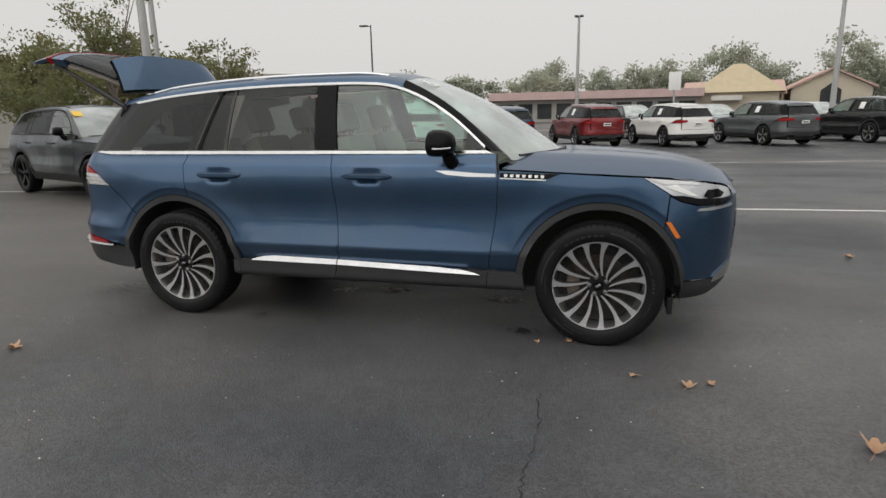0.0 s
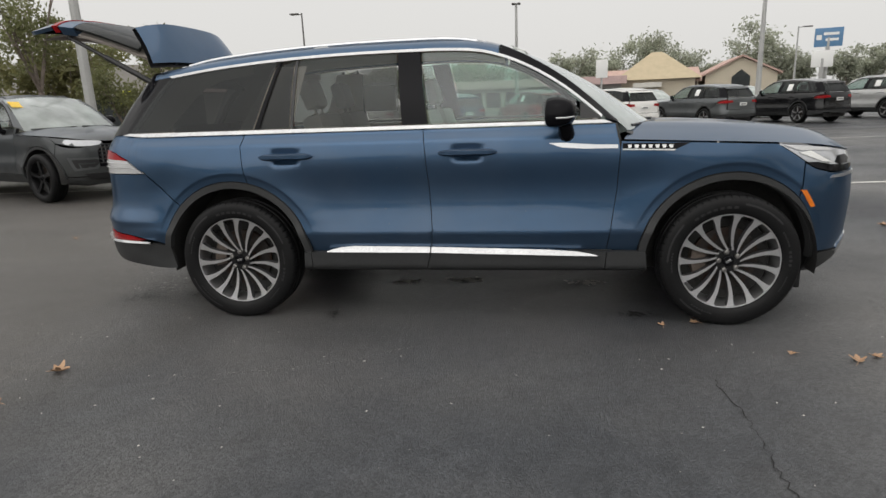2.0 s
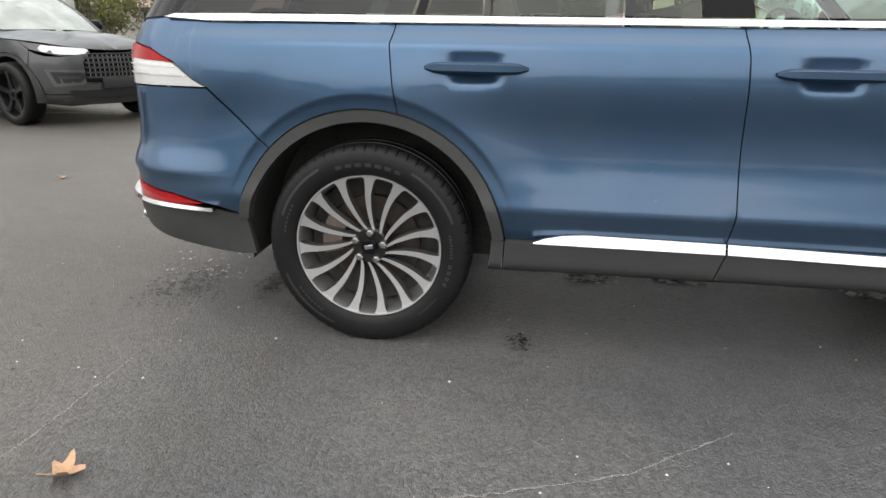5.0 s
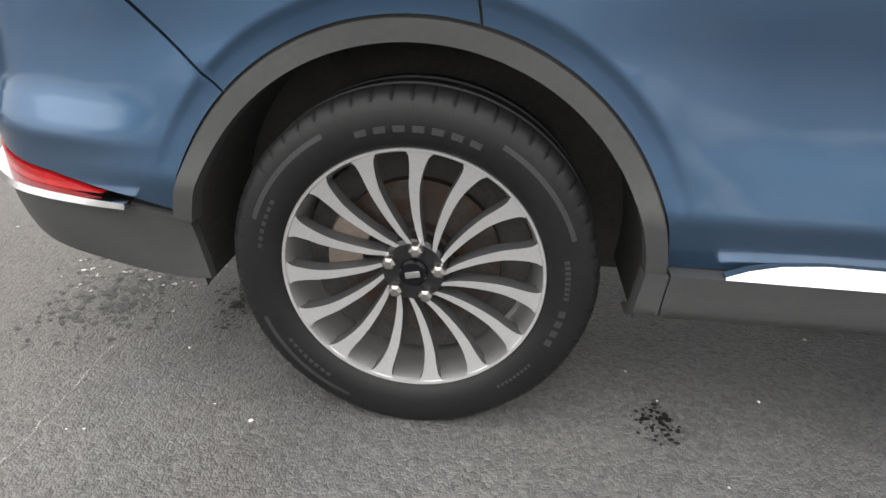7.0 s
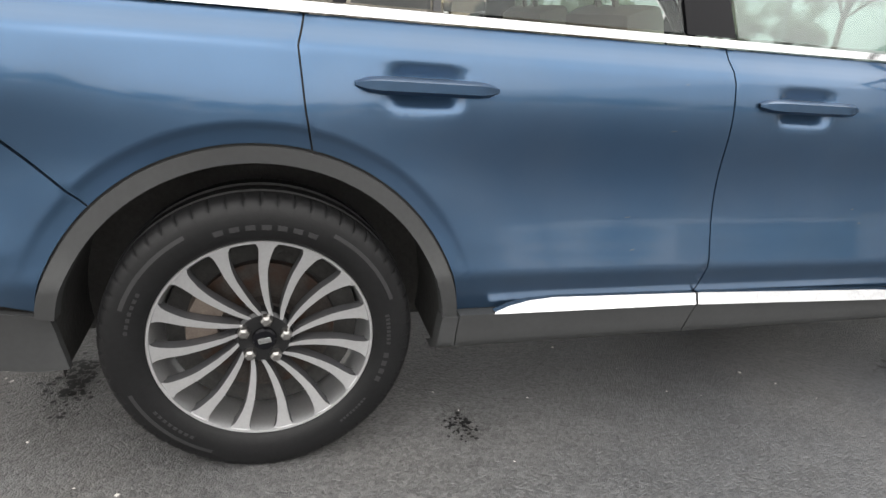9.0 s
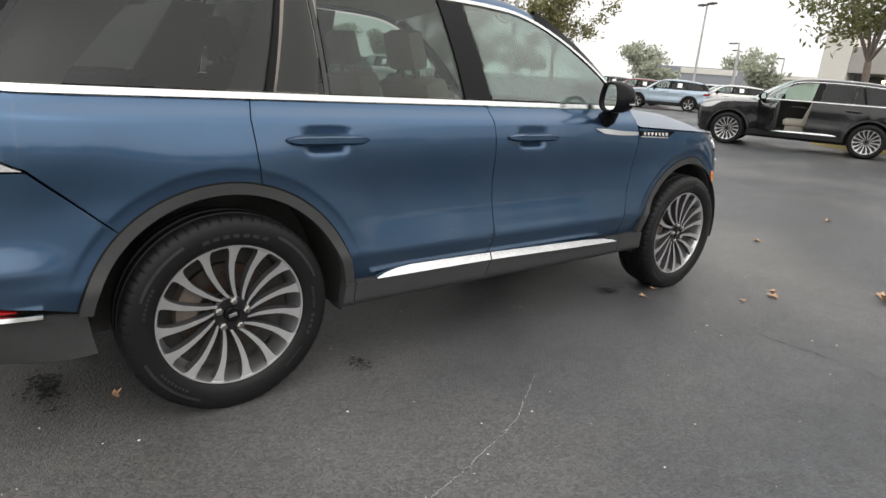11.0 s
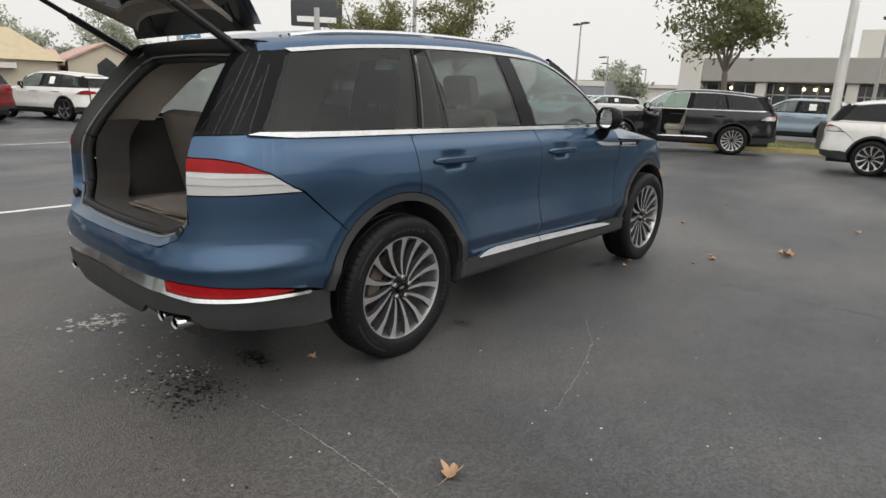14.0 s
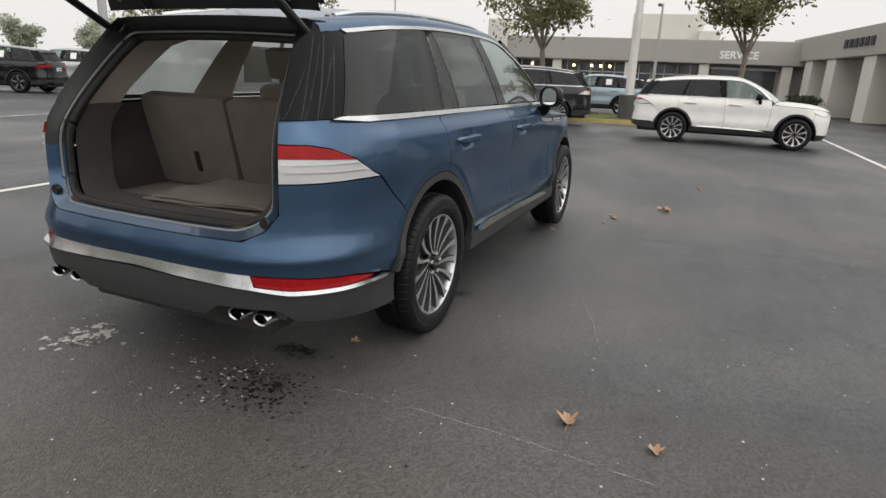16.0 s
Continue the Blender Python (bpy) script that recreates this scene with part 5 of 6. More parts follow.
gate_panel("inner_window_frame", [(-1.165, 1.17), (-1.165, 1.60), (-1.8648, 1.60), (-1.8648, 1.52), (-1.30, 1.52), (-1.26, 1.48), (-1.25, 1.28), (-1.30, 1.22), (-1.8648, 1.21), (-1.8648, 1.17)], GATETRIM, -0.05, 0.02)
bm = bmesh.new()
rows = []
for i in range(8):
    t = i / 7
    x = -0.60 - 0.30 * t
    row = []
    for j in range(17):
        k = -1 + 2 * j / 16
        w = 0.64 - 0.05 * t
        zt = 1.735 - 0.045 * t * t - 0.075 * abs(k) ** 4 - 0.02 * t
        row.append(Vector((x + 0.04 * t * abs(k) ** 3, w * k, zt)))
    rows.append(row)
top_rows, rows = rows, [rows[-1]]
for i in range(4):
    t = 1 - i / 3
    rows.append([Vector((p.x + 0.004 + 0.02 * (1 - t), p.y * 0.99, p.z - 0.03 - 0.03 * (1 - t) * 0)) for p in top_rows[int(t * 7)]])
under = bmesh.new()
grid(under, rows)
bmesh.ops.transform(under, matrix=SWING, verts=under.verts)
part("spoiler_underside", under, PLASTIC, gate, "black underside of the spoiler")
grid(bm, top_rows)
bmesh.ops.transform(bm, matrix=SWING, verts=bm.verts)
part("spoiler", bm, BLUE, gate, "blue roof spoiler")
for sgn in (-1, 1):
    a = Vector((-0.668, 0.585 * sgn, 1.545))
    b = SWING @ Vector((-0.95, 0.60 * sgn, 1.10))
    bm = bmesh.new()
    tube(bm, [a, a.lerp(b, 0.55), a.lerp(b, 0.56), b], 0.02, 10, radii=[0.019, 0.019, 0.013, 0.013])
    part("tailgate_strut", bm, PLASTIC, hero, "black powered tailgate strut")
    bm = bmesh.new()
    tube(bm, [(-0.58, 0.42 * sgn, 1.66), (-0.63, 0.42 * sgn, 1.70), (-0.66, 0.42 * sgn, 1.76)], 0.018, 8)
    part("hinge", bm, PLASTIC, gate)
    bm = bmesh.new()
    lathe(bm, [(0.0, -0.01), (0.022, -0.01), (0.026, 0.0), (0.022, 0.01), (0.0, 0.01)], 16)
    bmesh.ops.transform(bm, matrix=pose(-1.035, 0.63 * sgn, 0.79, 0, 0, 90), verts=bm.verts)
    part("bump_stop", bm, PLASTIC, hero)
    for y in (0.50, 0.632):
        bm = bmesh.new()
        lathe(bm, [(0.025, -0.10), (0.032, -0.105), (0.035, -0.10), (0.035, 0.10), (0.030, 0.10), (0.028, -0.08)], 28)
        bmesh.ops.scale(bm, vec=(1.25, 1, 0.85), verts=bm.verts)
        bmesh.ops.transform(bm, matrix=pose(-0.985, y * sgn, 0.388, 0, 0, -90 + 3 * sgn), verts=bm.verts)
        part("exhaust_tip", bm, CHROME, hero, "chrome oval exhaust tip")

for sgn in (-1, 1):
    bm = bmesh.new()
    box(bm, -1.03, -0.80, 0.42 * sgn - (0.0 if sgn > 0 else 0.30), 0.42 * sgn + (0.30 if sgn > 0 else 0.0), 0.375, 0.46, 0.02)
    part("exhaust_recess", bm, LINER, hero)
for sgn in (-1, 1):
    bm = bmesh.new()
    box(bm, 3.44, 3.475, 0.70 * sgn - 0.10, 0.70 * sgn + 0.10, 0.185, 0.30, 0.012)
    part("air_deflector", bm, PLASTIC, hero, "black air deflector ahead of the front wheel")
# flank badge and the door mirror's trim
_panel(hero, "door_badge", [(1.995, 1.088), (2.08, 1.088), (2.26, 1.074), (2.385, 1.070), (2.385, 1.050), (2.20, 1.052), (2.07, 1.062)], SATIN, 0.008, "satin silver wing badge", 0.03, 0.012, 0.0, (), True, flank, None)
_panel(hero, "fender_badge", [(2.412, 1.076), (2.78, 1.071), (2.70, 1.037), (2.412, 1.046)], GLOSSBLACK, 0.006, "black wing badge with silver marks", 0.03, 0.012, 0.0, (), True, flank, None)
_panel(hero, "fender_badge_edge", [(2.412, 1.046), (2.70, 1.037), (2.69, 1.030), (2.412, 1.040)], SATIN, 0.009, "", 0.03, 0.012, 0.0, (), True, flank, None)
for i in range(7):
    u = 2.437 + 0.0375 * i
    _panel(hero, "badge_mark", [(u, 1.068 - 0.0008 * i), (u + 0.024, 1.068 - 0.0008 * i), (u + 0.020, 1.050 - 0.0008 * i), (u + 0.004, 1.050 - 0.0008 * i)], BADGE, 0.009, "", 0.05, 0.003, 0.0, (), False, flank, None)
# stone chips in the doors' paint
for u, z, w, h in ((1.08, 0.964, 0.030, 0.005), (1.10, 1.088, 0.022, 0.004), (0.996, 0.714, 0.026, 0.005), (1.02, 0.62, 0.022, 0.007), (1.93, 0.985, 0.02, 0.004), (1.82, 0.735, 0.016, 0.006), (1.86, 0.69, 0.014, 0.007)):
    _panel(hero, "paint_chip", [(u, z), (u + w * 0.6, z + h * 0.2), (u + w * 0.55, z + h * 0.6), (u + w * 0.2, z + h * 0.5)], STEELPAINT, 0.0015, "", 0.05, 0.001, 0.0, (), False, flank, None)
# dried water runs
STREAK = bpy.data.materials.new("dried_water_run")
STREAK.use_nodes = True
STREAK.node_tree.nodes["Principled BSDF"].inputs["Base Color"].default_value = (0.45, 0.46, 0.48, 1)
STREAK.node_tree.nodes["Principled BSDF"].inputs["Roughness"].default_value = 0.8
STREAK.node_tree.nodes["Principled BSDF"].inputs["Alpha"].default_value = 0.065
random.seed(11)
for u0, z0, z1, w in ((-0.83, 1.50, 1.10, 0.008), (-0.86, 1.45, 1.12, 0.006), (-0.92, 1.54, 1.13, 0.011), (-0.95, 1.50, 1.18, 0.006), (-1.0, 1.54, 1.12, 0.009), (-1.04, 1.42, 1.2, 0.006), (-0.74, 1.53, 1.20, 0.007), (-0.70, 1.35, 1.02, 0.012),
                     (-0.66, 1.185, 0.99, 0.012), (-0.73, 1.185, 1.06, 0.016), (-0.62, 1.185, 1.0, 0.007), (-0.78, 1.185, 1.09, 0.006)):
    bm = bmesh.new()
    k = 14
    line = []
    for i in range(k + 1):
        t = i / k
        z = z0 + (z1 - z0) * t
        u = u0 + 0.007 * math.sin(2 * t + u0 * 40) + 0.0008 * math.sin(17 * t + u0 * 90) - (0.055 + 0.03 * math.sin(u0 * 70)) * (t if z0 > 1.3 else 0)
        hw = w / 1.7 * (1 - 0.5 * t) * (0.8 + 0.4 * random.random())
        line.append([skin(u - hw, z, 0.0016), skin(u + hw, z, 0.0016)])
    grid(bm, line)
    part("dried_water_run", bm, STREAK, hero)


def writing(name, text, size, m, mat, parent=None):
    cu = bpy.data.curves.new(name, "FONT")
    cu.body, cu.size, cu.align_x, cu.align_y, cu.extrude = text, size, "CENTER", "CENTER", 0.002
    cu.materials.append(mat)
    ob = new(name, cu)
    ob.parent = parent
    ob.matrix_basis = m
    return ob


# the year on the windscreen, and paper stickers
writing("year_sticker", "2020", 0.15, on_shield(-0.40, 0.13), PAPER, hero)
bm = bmesh.new()
box(bm, 0.44, 0.72, 0.742, 0.746, 1.29, 1.53, 0.001)
part("window_sticker", bm, PAPER, hero, "white price sheet inside the window")


# ---------------------------------------------------------------- more parked cars
HATCH_CARS = (
    (SILVERPAINT, 17.3, 24.2, 112, "white pickup-like SUV at the end of a row", (1.02, 1, 1.03)),
    (NAVYPAINT, -1.2, 20.6, 118, "dark navy SUV parked in a row", (0.95, 0.95, 0.96)),
    (WHITEPAINT, -5.0, 20.5, 120, "pale SUV parked in a row", (0.93, 0.95, 0.94)),
    (REDPAINT, -9.2, 20.3, 122, "red SUV parked in a row", (0.93, 0.95, 0.94)),
    (SILVERPAINT, 7.2, 30.6, -66, "silver SUV in the second row", (0.93, 0.95, 0.93)),
    (BLACKPAINT, 3.3, 30.0, -68, "black SUV in the second row", (0.95, 0.95, 0.96)),
    (WHITEPAINT, 12.2, 31.8, -64, "white SUV in the second row", (0.93, 0.95, 0.93)),
    (ICEPAINT, 25.1, 1.5, 95, "pale blue SUV behind the planted island", (0.92, 0.95, 0.95)),
    (ICEPAINT, 31.5, 16.3, 118, "pale silver-blue SUV parked in a far row", (0.92, 0.95, 0.95)),
    (BLACKPAINT, 36.5, 24.6, 118, "black SUV parked in a far row", (0.94, 0.95, 0.95)),
    (REDPAINT, 34.4, 20.6, 118, "dark red SUV parked in a far row", (0.92, 0.95, 0.92)),
    (WHITEPAINT, 37.0, 15.6, 118, "white SUV in a far row", (0.92, 0.95, 0.92)),
    (SILVERPAINT, 41.5, 18.5, 118, "silver SUV in a far row", (0.92, 0.95, 0.92)),
    (WHITEPAINT, 44.5, 21.5, 118, "white SUV in a far row", (0.92, 0.95, 0.92)),
    (WHITEPAINT, -11.6, 3.2, -28, "white SUV with a dark lower half", (1, 1, 1)),
)
first = {}
for col, x, y, hd, label, sc in HATCH_CARS:
    m = pose(x, y, 0, 0, 0, hd) @ Matrix.Diagonal((*sc, 1))
    if col.name not in first:
        c = suv("suv", col, {"wheel": (5, 5), "tail": "wide", "sill_chrome": False, "chrome": False})
        first[col.name] = c
        c.matrix_basis = m
    else:
        c = copy_thing(first[col.name], Matrix.Identity(4))
        c.matrix_basis = m
    tagged(c, label, "car", "parked cars")

# ---------------------------------------------------------------- trees
BARK = material("grey_bark", (0.20, 0.165, 0.14), 0.9, 0, 0.35, 5, 0.8, 40)
LEAF = [material("green_leaf", (0.180, 0.190, 0.085), 0.5, 0, 0.45, 1.3, spec=0.4), material("olive_leaf", (0.190, 0.185, 0.080), 0.55, 0, 0.45, 1.3, spec=0.4),
        # distant foliage: paled, so the haze is put into the leaf colour
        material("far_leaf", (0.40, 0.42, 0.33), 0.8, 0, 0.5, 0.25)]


for lm in LEAF:
    # thin leaves let some of the light through
    nt = lm.node_tree
    bs, tl, mxs = nt.nodes["Principled BSDF"], nt.nodes.new("ShaderNodeBsdfTranslucent"), nt.nodes.new("ShaderNodeMixShader")
    nt.links.new(bs.inputs["Base Color"].links[0].from_socket, tl.inputs[0])
    mxs.inputs[0].default_value = 0.45
    nt.links.new(bs.outputs[0], mxs.inputs[1])
    nt.links.new(tl.outputs[0], mxs.inputs[2])
    nt.links.new(mxs.outputs[0], nt.nodes["Material Output"].inputs[0])


def leaves(name, centres, count, spread, size, mat, parent, seed):
    rng = np.random.default_rng(seed)
    c = np.asarray(centres)[rng.integers(0, len(centres), count)] + rng.normal(0, 1, (count, 3)) * spread * np.array([1, 1, 0.75])
    a = rng.normal(0, 1, (count, 3))
    a /= np.linalg.norm(a, axis=1)[:, None]
    b = np.cross(a, rng.normal(0, 1, (count, 3)))
    b /= np.linalg.norm(b, axis=1)[:, None]
    s = size * rng.uniform(0.6, 1.3, (count, 1))
    v = np.stack([c - a * s, c - b * s * 0.42 + a * s * 0.1, c + a * s, c + b * s * 0.42 + a * s * 0.1], 1).reshape(-1, 3)
    me = bpy.data.meshes.new(name)
    me.from_pydata(v.tolist(), [], (np.arange(count)[:, None] * 4 + np.arange(4)).tolist())
    me.materials.append(mat)
    ob = new(name, me)
    ob.parent = parent
    return ob


def tree(x, y, height, radius, clear, leaf_mat, count, size, label, seed, far=False):
    rng = random.Random(seed)
    t = empty("tree", pose(x, y, 0))
    tagged(t, label, "tree")
    bm = bmesh.new()
    r0 = 0.045 * height * (0.6 if far else 0.36)
    top = Vector((rng.uniform(-0.2, 0.2), rng.uniform(-0.2, 0.2), clear))
    tube(bm, [(0, 0, -0.05), top * 0.3, top], r0, 9, radii=[r0 * 1.3, r0, r0 * 0.85])
    tips = []
    limbs = 7 if not far else 5
    for i in range(limbs):
        a = 2 * math.pi * i / limbs + rng.uniform(-0.4, 0.4)
        rise = rng.uniform(0.35, 1.0)
        out = radius * rng.uniform(0.55, 1.0) * (1.15 - 0.55 * rise)
        end = top + Vector((math.cos(a) * out, math.sin(a) * out, (height - clear) * rise * 0.92))
        mid = top.lerp(end, 0.5) + Vector((rng.uniform(-1, 1), rng.uniform(-1, 1), rng.uniform(0, 1))) * 0.12 * radius
        tube(bm, [top, mid, end], 0.05, 6, radii=[r0 * 0.5, r0 * 0.28, r0 * 0.08])
        for k in range(6):
            s = rng.uniform(0.3, 1.0)
            base = top.lerp(mid, s * 2) if s < 0.5 else mid.lerp(end, s * 2 - 1)
            d = Vector((rng.uniform(-1, 1), rng.uniform(-1, 1), rng.uniform(-0.25, 0.8))).normalized() * radius * rng.uniform(0.2, 0.42)
            tip = base + d
            tube(bm, [base, base.lerp(tip, 0.5) + Vector((0, 0, 0.05)), tip], 0.02, 5, radii=[r0 * 0.14, r0 * 0.09, r0 * 0.04])
            tips += [tuple(tip), tuple(base.lerp(tip, 0.6))]
        tips.append(tuple(end))
    part("trunk", bm, BARK, t)
    crown = leaves("crown", tips, count, radius * (0.13 if far else 0.095), size, leaf_mat, t, seed)
    return t


NEAR = "broad-leaved magnolia tree with thin winter foliage"
tree(18.52, 3.34, 6.3, 2.7, 2.3, LEAF[0], 6000, 0.092, NEAR, 1)
tree(16.44, 12.97, 5.7, 2.0, 2.2, LEAF[1], 5000, 0.08, NEAR, 2)
tree(15.77, 17.22, 6.3, 2.2, 2.3, LEAF[1], 5000, 0.08, NEAR, 3)
tree(19.42, -2.75, 6.1, 2.6, 2.3, LEAF[0], 6000, 0.092, NEAR, 4)
tree(-11.4, 10.4, 5.6, 1.7, 2.0, LEAF[0], 3000, 0.068, NEAR, 5)
tree(-9.0, 12.4, 4.5, 1.5, 1.7, LEAF[0], 2200, 0.068, NEAR, 6)
tree(-13.4, 7.0, 5.6, 2.0, 2.2, LEAF[1], 4000, 0.065, NEAR, 7)
tree(-15.2, 11.6, 4.4, 2.1, 0.8, LEAF[0], 3600, 0.085, "leafy tree with low branches beside a car park", 31)
tree(-17.6, 13.4, 4.8, 2.3, 0.8, LEAF[1], 3600, 0.085, "leafy tree with low branches beside a car park", 32)
tree(-13.0, 16.0, 4.2, 2.0, 0.7, LEAF[0], 3000, 0.085, "leafy tree with low branches beside a car park", 33)
tree(-16.0, 17.0, 4.2, 2.8, 1.0, LEAF[1], 3000, 0.15, "leafy roadside tree behind the parked cars", 8)
tree(-22.0, 18.0, 5.0, 3.2, 1.0, LEAF[0], 3000, 0.17, "leafy roadside tree behind the parked cars", 9)
rng = random.Random(5)
k = 0
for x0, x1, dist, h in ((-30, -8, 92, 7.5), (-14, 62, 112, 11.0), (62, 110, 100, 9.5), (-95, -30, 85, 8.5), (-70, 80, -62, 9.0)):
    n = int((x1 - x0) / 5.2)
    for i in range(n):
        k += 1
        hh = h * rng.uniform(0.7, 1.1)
        tree(x0 + (x1 - x0) * (i + rng.uniform(0.2, 0.8)) / n, dist + rng.uniform(-5, 8), hh, hh * 0.52, hh * 0.2, LEAF[2], 2600, 0.33, "haze-paled grey-green tree in the far tree line", 50 + k, True)
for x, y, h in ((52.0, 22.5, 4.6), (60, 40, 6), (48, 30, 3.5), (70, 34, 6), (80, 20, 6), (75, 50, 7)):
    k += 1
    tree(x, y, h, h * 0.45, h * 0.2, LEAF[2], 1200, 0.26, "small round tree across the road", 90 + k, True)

# ---------------------------------------------------------------- poles and signs
GALV = material("galvanised_pole", (0.42, 0.42, 0.41), 0.5, 0.4, 0.08, 3)
BRONZE = material("bronze_pole", (0.10, 0.095, 0.09), 0.5, 0.3, 0.1, 3)
CONCRETE = material("painted_concrete", (0.08, 0.08, 0.08), 0.85, 0, 0.2, 4, 0.3, 60)


def lamp_pole(x, y, h, mat, heads, r=0.07, base=0.0, yaw=0.0, label="grey car park lamp pole"):
    p = empty("street_lamp", pose(x, y, 0, 0, 0, yaw))
    tagged(p, label, "street lamp", "car park lamp poles")
    bm = bmesh.new()
    tube(bm, [(0, 0, base * 0.9), (0, 0, h * 0.5), (0, 0, h)], r, 10, radii=[r * 1.3, r * 1.1, r * 0.75])
    part("pole", bm, mat, p)
    if base:
        bm = bmesh.new()
        tube(bm, [(0, 0, -0.02), (0, 0, base - 0.04), (0, 0, base)], 0.3, 20, radii=[0.34, 0.33, 0.30])
        part("concrete_base", bm, CONCRETE, p)
    else:
        bm = bmesh.new()
        box(bm, -0.18, 0.18, -0.18, 0.18, -0.02, 0.06, 0.01)
        part("base_plate", bm, mat, p)
    for hx in heads:
        bm = bmesh.new()
        tube(bm, [(0, 0, h - 0.12), (hx * 0.4, 0, h - 0.05)], 0.03, 6)
        box(bm, min(hx * 0.3, hx), max(hx * 0.3, hx), -0.16, 0.16, h - 0.10, h, 0.03)
        part("lamp_head", bm, BRONZE, p)
    return p


lamp_pole(-13.56, 36.21, 7.5, BRONZE, (-0.8,), 0.06)
lamp_pole(0.76, 32.52, 6.75, GALV, (0.25, -0.25), 0.09)
lamp_pole(13.07, 29.21, 6.35, GALV, (0.2,), 0.11)
lamp_pole(26.3, 59.68, 7.1, GALV, (1.2,), 0.08)
lamp_pole(-8.86, 9.15, 7.5, GALV, (0.7, -0.7), 0.10)
lamp_pole(-13.0, 14.4, 8.0, GALV, (0.7, -0.7), 0.10)
lamp_pole(-14.0, 8.6, 7.5, GALV, (0.7, -0.7), 0.08)
lamp_pole(31.86, 16.52, 5.75, GALV, (0.75, -0.75), 0.055, yaw=60)
lamp_pole(50.16, 24.03, 5.1, GALV, (1.3,), 0.07, yaw=60)
lamp_pole(56.0, 27.0, 4.9, GALV, (1.0,), 0.07, yaw=60)
lamp_pole(61.8, 25.5, 4.6, GALV, (1.0,), 0.07, yaw=60)
lamp_pole(18.73, 17.62, 8.2, GALV, (0.6, -0.6), 0.09)
lamp_pole(20.0, 0.61, 7.6, WHITEPAINT, (0.9, -0.9), 0.12, 0.95, 90, "white lamp pole on a dark round concrete base")
lamp_pole(25.49, 0.36, 4.6, GALV, (0.2,), 0.06, 0, 90)
SIGNBLUE = material("blue_sign_face", (0.10, 0.22, 0.38), 0.5, 0, 0.08, 2)
SIGNDARK = material("dark_sign_face", (0.045, 0.05, 0.055), 0.45, 0, 0.1, 2)
SIGNYELLOW = material("fluorescent_yellow_sign", (0.80, 0.85, 0.03), 0.5, 0, 0.04, 3)


def board_sign(name, x, y, yaw, zc, w, h, mat, label, marks=(), post=0.12):
    s = empty(name, pose(x, y, 0, 0, 0, yaw))
    tagged(s, label, "sign")
    bm = bmesh.new()
    tube(bm, [(0, 0, -0.05), (0, 0, zc)], post, 8)
    part("post", bm, GALV, s)
    bm = bmesh.new()
    box(bm, -w / 2, w / 2, -0.15, 0.15, zc - h / 2, zc + h / 2, 0.03)
    b = part("board", bm, mat, s)
    for mx, mz, mw, mh in marks:
        bm = bmesh.new()
        box(bm, mx - mw / 2, mx + mw / 2, -0.165, -0.148, zc + mz - mh / 2, zc + mz + mh / 2)
        part("plain_bar", bm, PAPER, b)
    return s


board_sign("roadside_sign", 32.6, 68.2, -15, 6.6, 2.6, 1.9, SIGNBLUE, "blue roadside sign board on a dark post", ((0.2, 0.35, 1.4, 0.28), (0.3, -0.25, 1.2, 0.26), (-0.9, 0.0, 0.5, 0.5)), 0.2)
board_sign("roadside_sign", 31.9, 67.5, -15, 4.4, 2.0, 1.7, PAPER, "white roadside sign board", (), 0.2)
board_sign("pylon_sign", 24.1, 32.24, -40, 6.6, 3.4, 2.4, SIGNDARK, "dark pylon sign with pale plain bars", ((0, -0.75, 2.6, 0.35),), 0.25)
board_sign("warning_sign", -16.17, 20.64, 35, 2.1, 0.5, 0.56, SIGNYELLOW, "fluorescent yellow roadside warning sign", (), 0.05)
board_sign("roadside_sign", 8.26, 58.7, 0, 4.0, 1.1, 1.7, PAPER, "white and red roadside sign board", (), 0.1)

# ---------------------------------------------------------------- buildings
STUCCO = material("grey_beige_stucco", (0.36, 0.345, 0.32), 0.9, 0, 0.06, 1.2, 0.3, 60)
STUCCOLIGHT = material("cream_stucco", (0.62, 0.60, 0.55), 0.9, 0, 0.06, 1.2, 0.3, 60)
# these far walls and roofs are dulled: haze mixed into their colours
YELLOWWALL = material("yellow_stucco", (0.52, 0.46, 0.36), 0.9, 0, 0.08, 0.8, 0.3, 60)
TILEROOF = material("orange_roof_tile", (0.48, 0.33, 0.28), 0.85, 0, 0.2, 1.5, 0.3, 20)
GOLDROOF = material("ochre_roof", (0.48, 0.40, 0.27), 0.85, 0, 0.12, 1.5, 0.3, 20)
REDROOF = material("faded_red_roof", (0.52, 0.38, 0.36), 0.8, 0, 0.15, 0.8)
BROWNWALL = material("brown_wall", (0.22, 0.17, 0.14), 0.9, 0, 0.15, 0.8)
SHOPGLASS = material("shop_window_glass", (0.035, 0.04, 0.042), 0.08, 0, 0.3, 0.6, coat=0.3)
WARMGLOW = material("warm_ceiling_lamp", (1.0, 0.75, 0.4), 0.5, 0, 0.0, emit=3.0)


def slab(name, parent, mat, x0, x1, y0, y1, z0, z1, label="", bevel=0.02):
    bm = bmesh.new()
    box(bm, x0, x1, y0, y1, z0, z1, bevel)
    return part(name, bm, mat, parent, label, smooth=False)


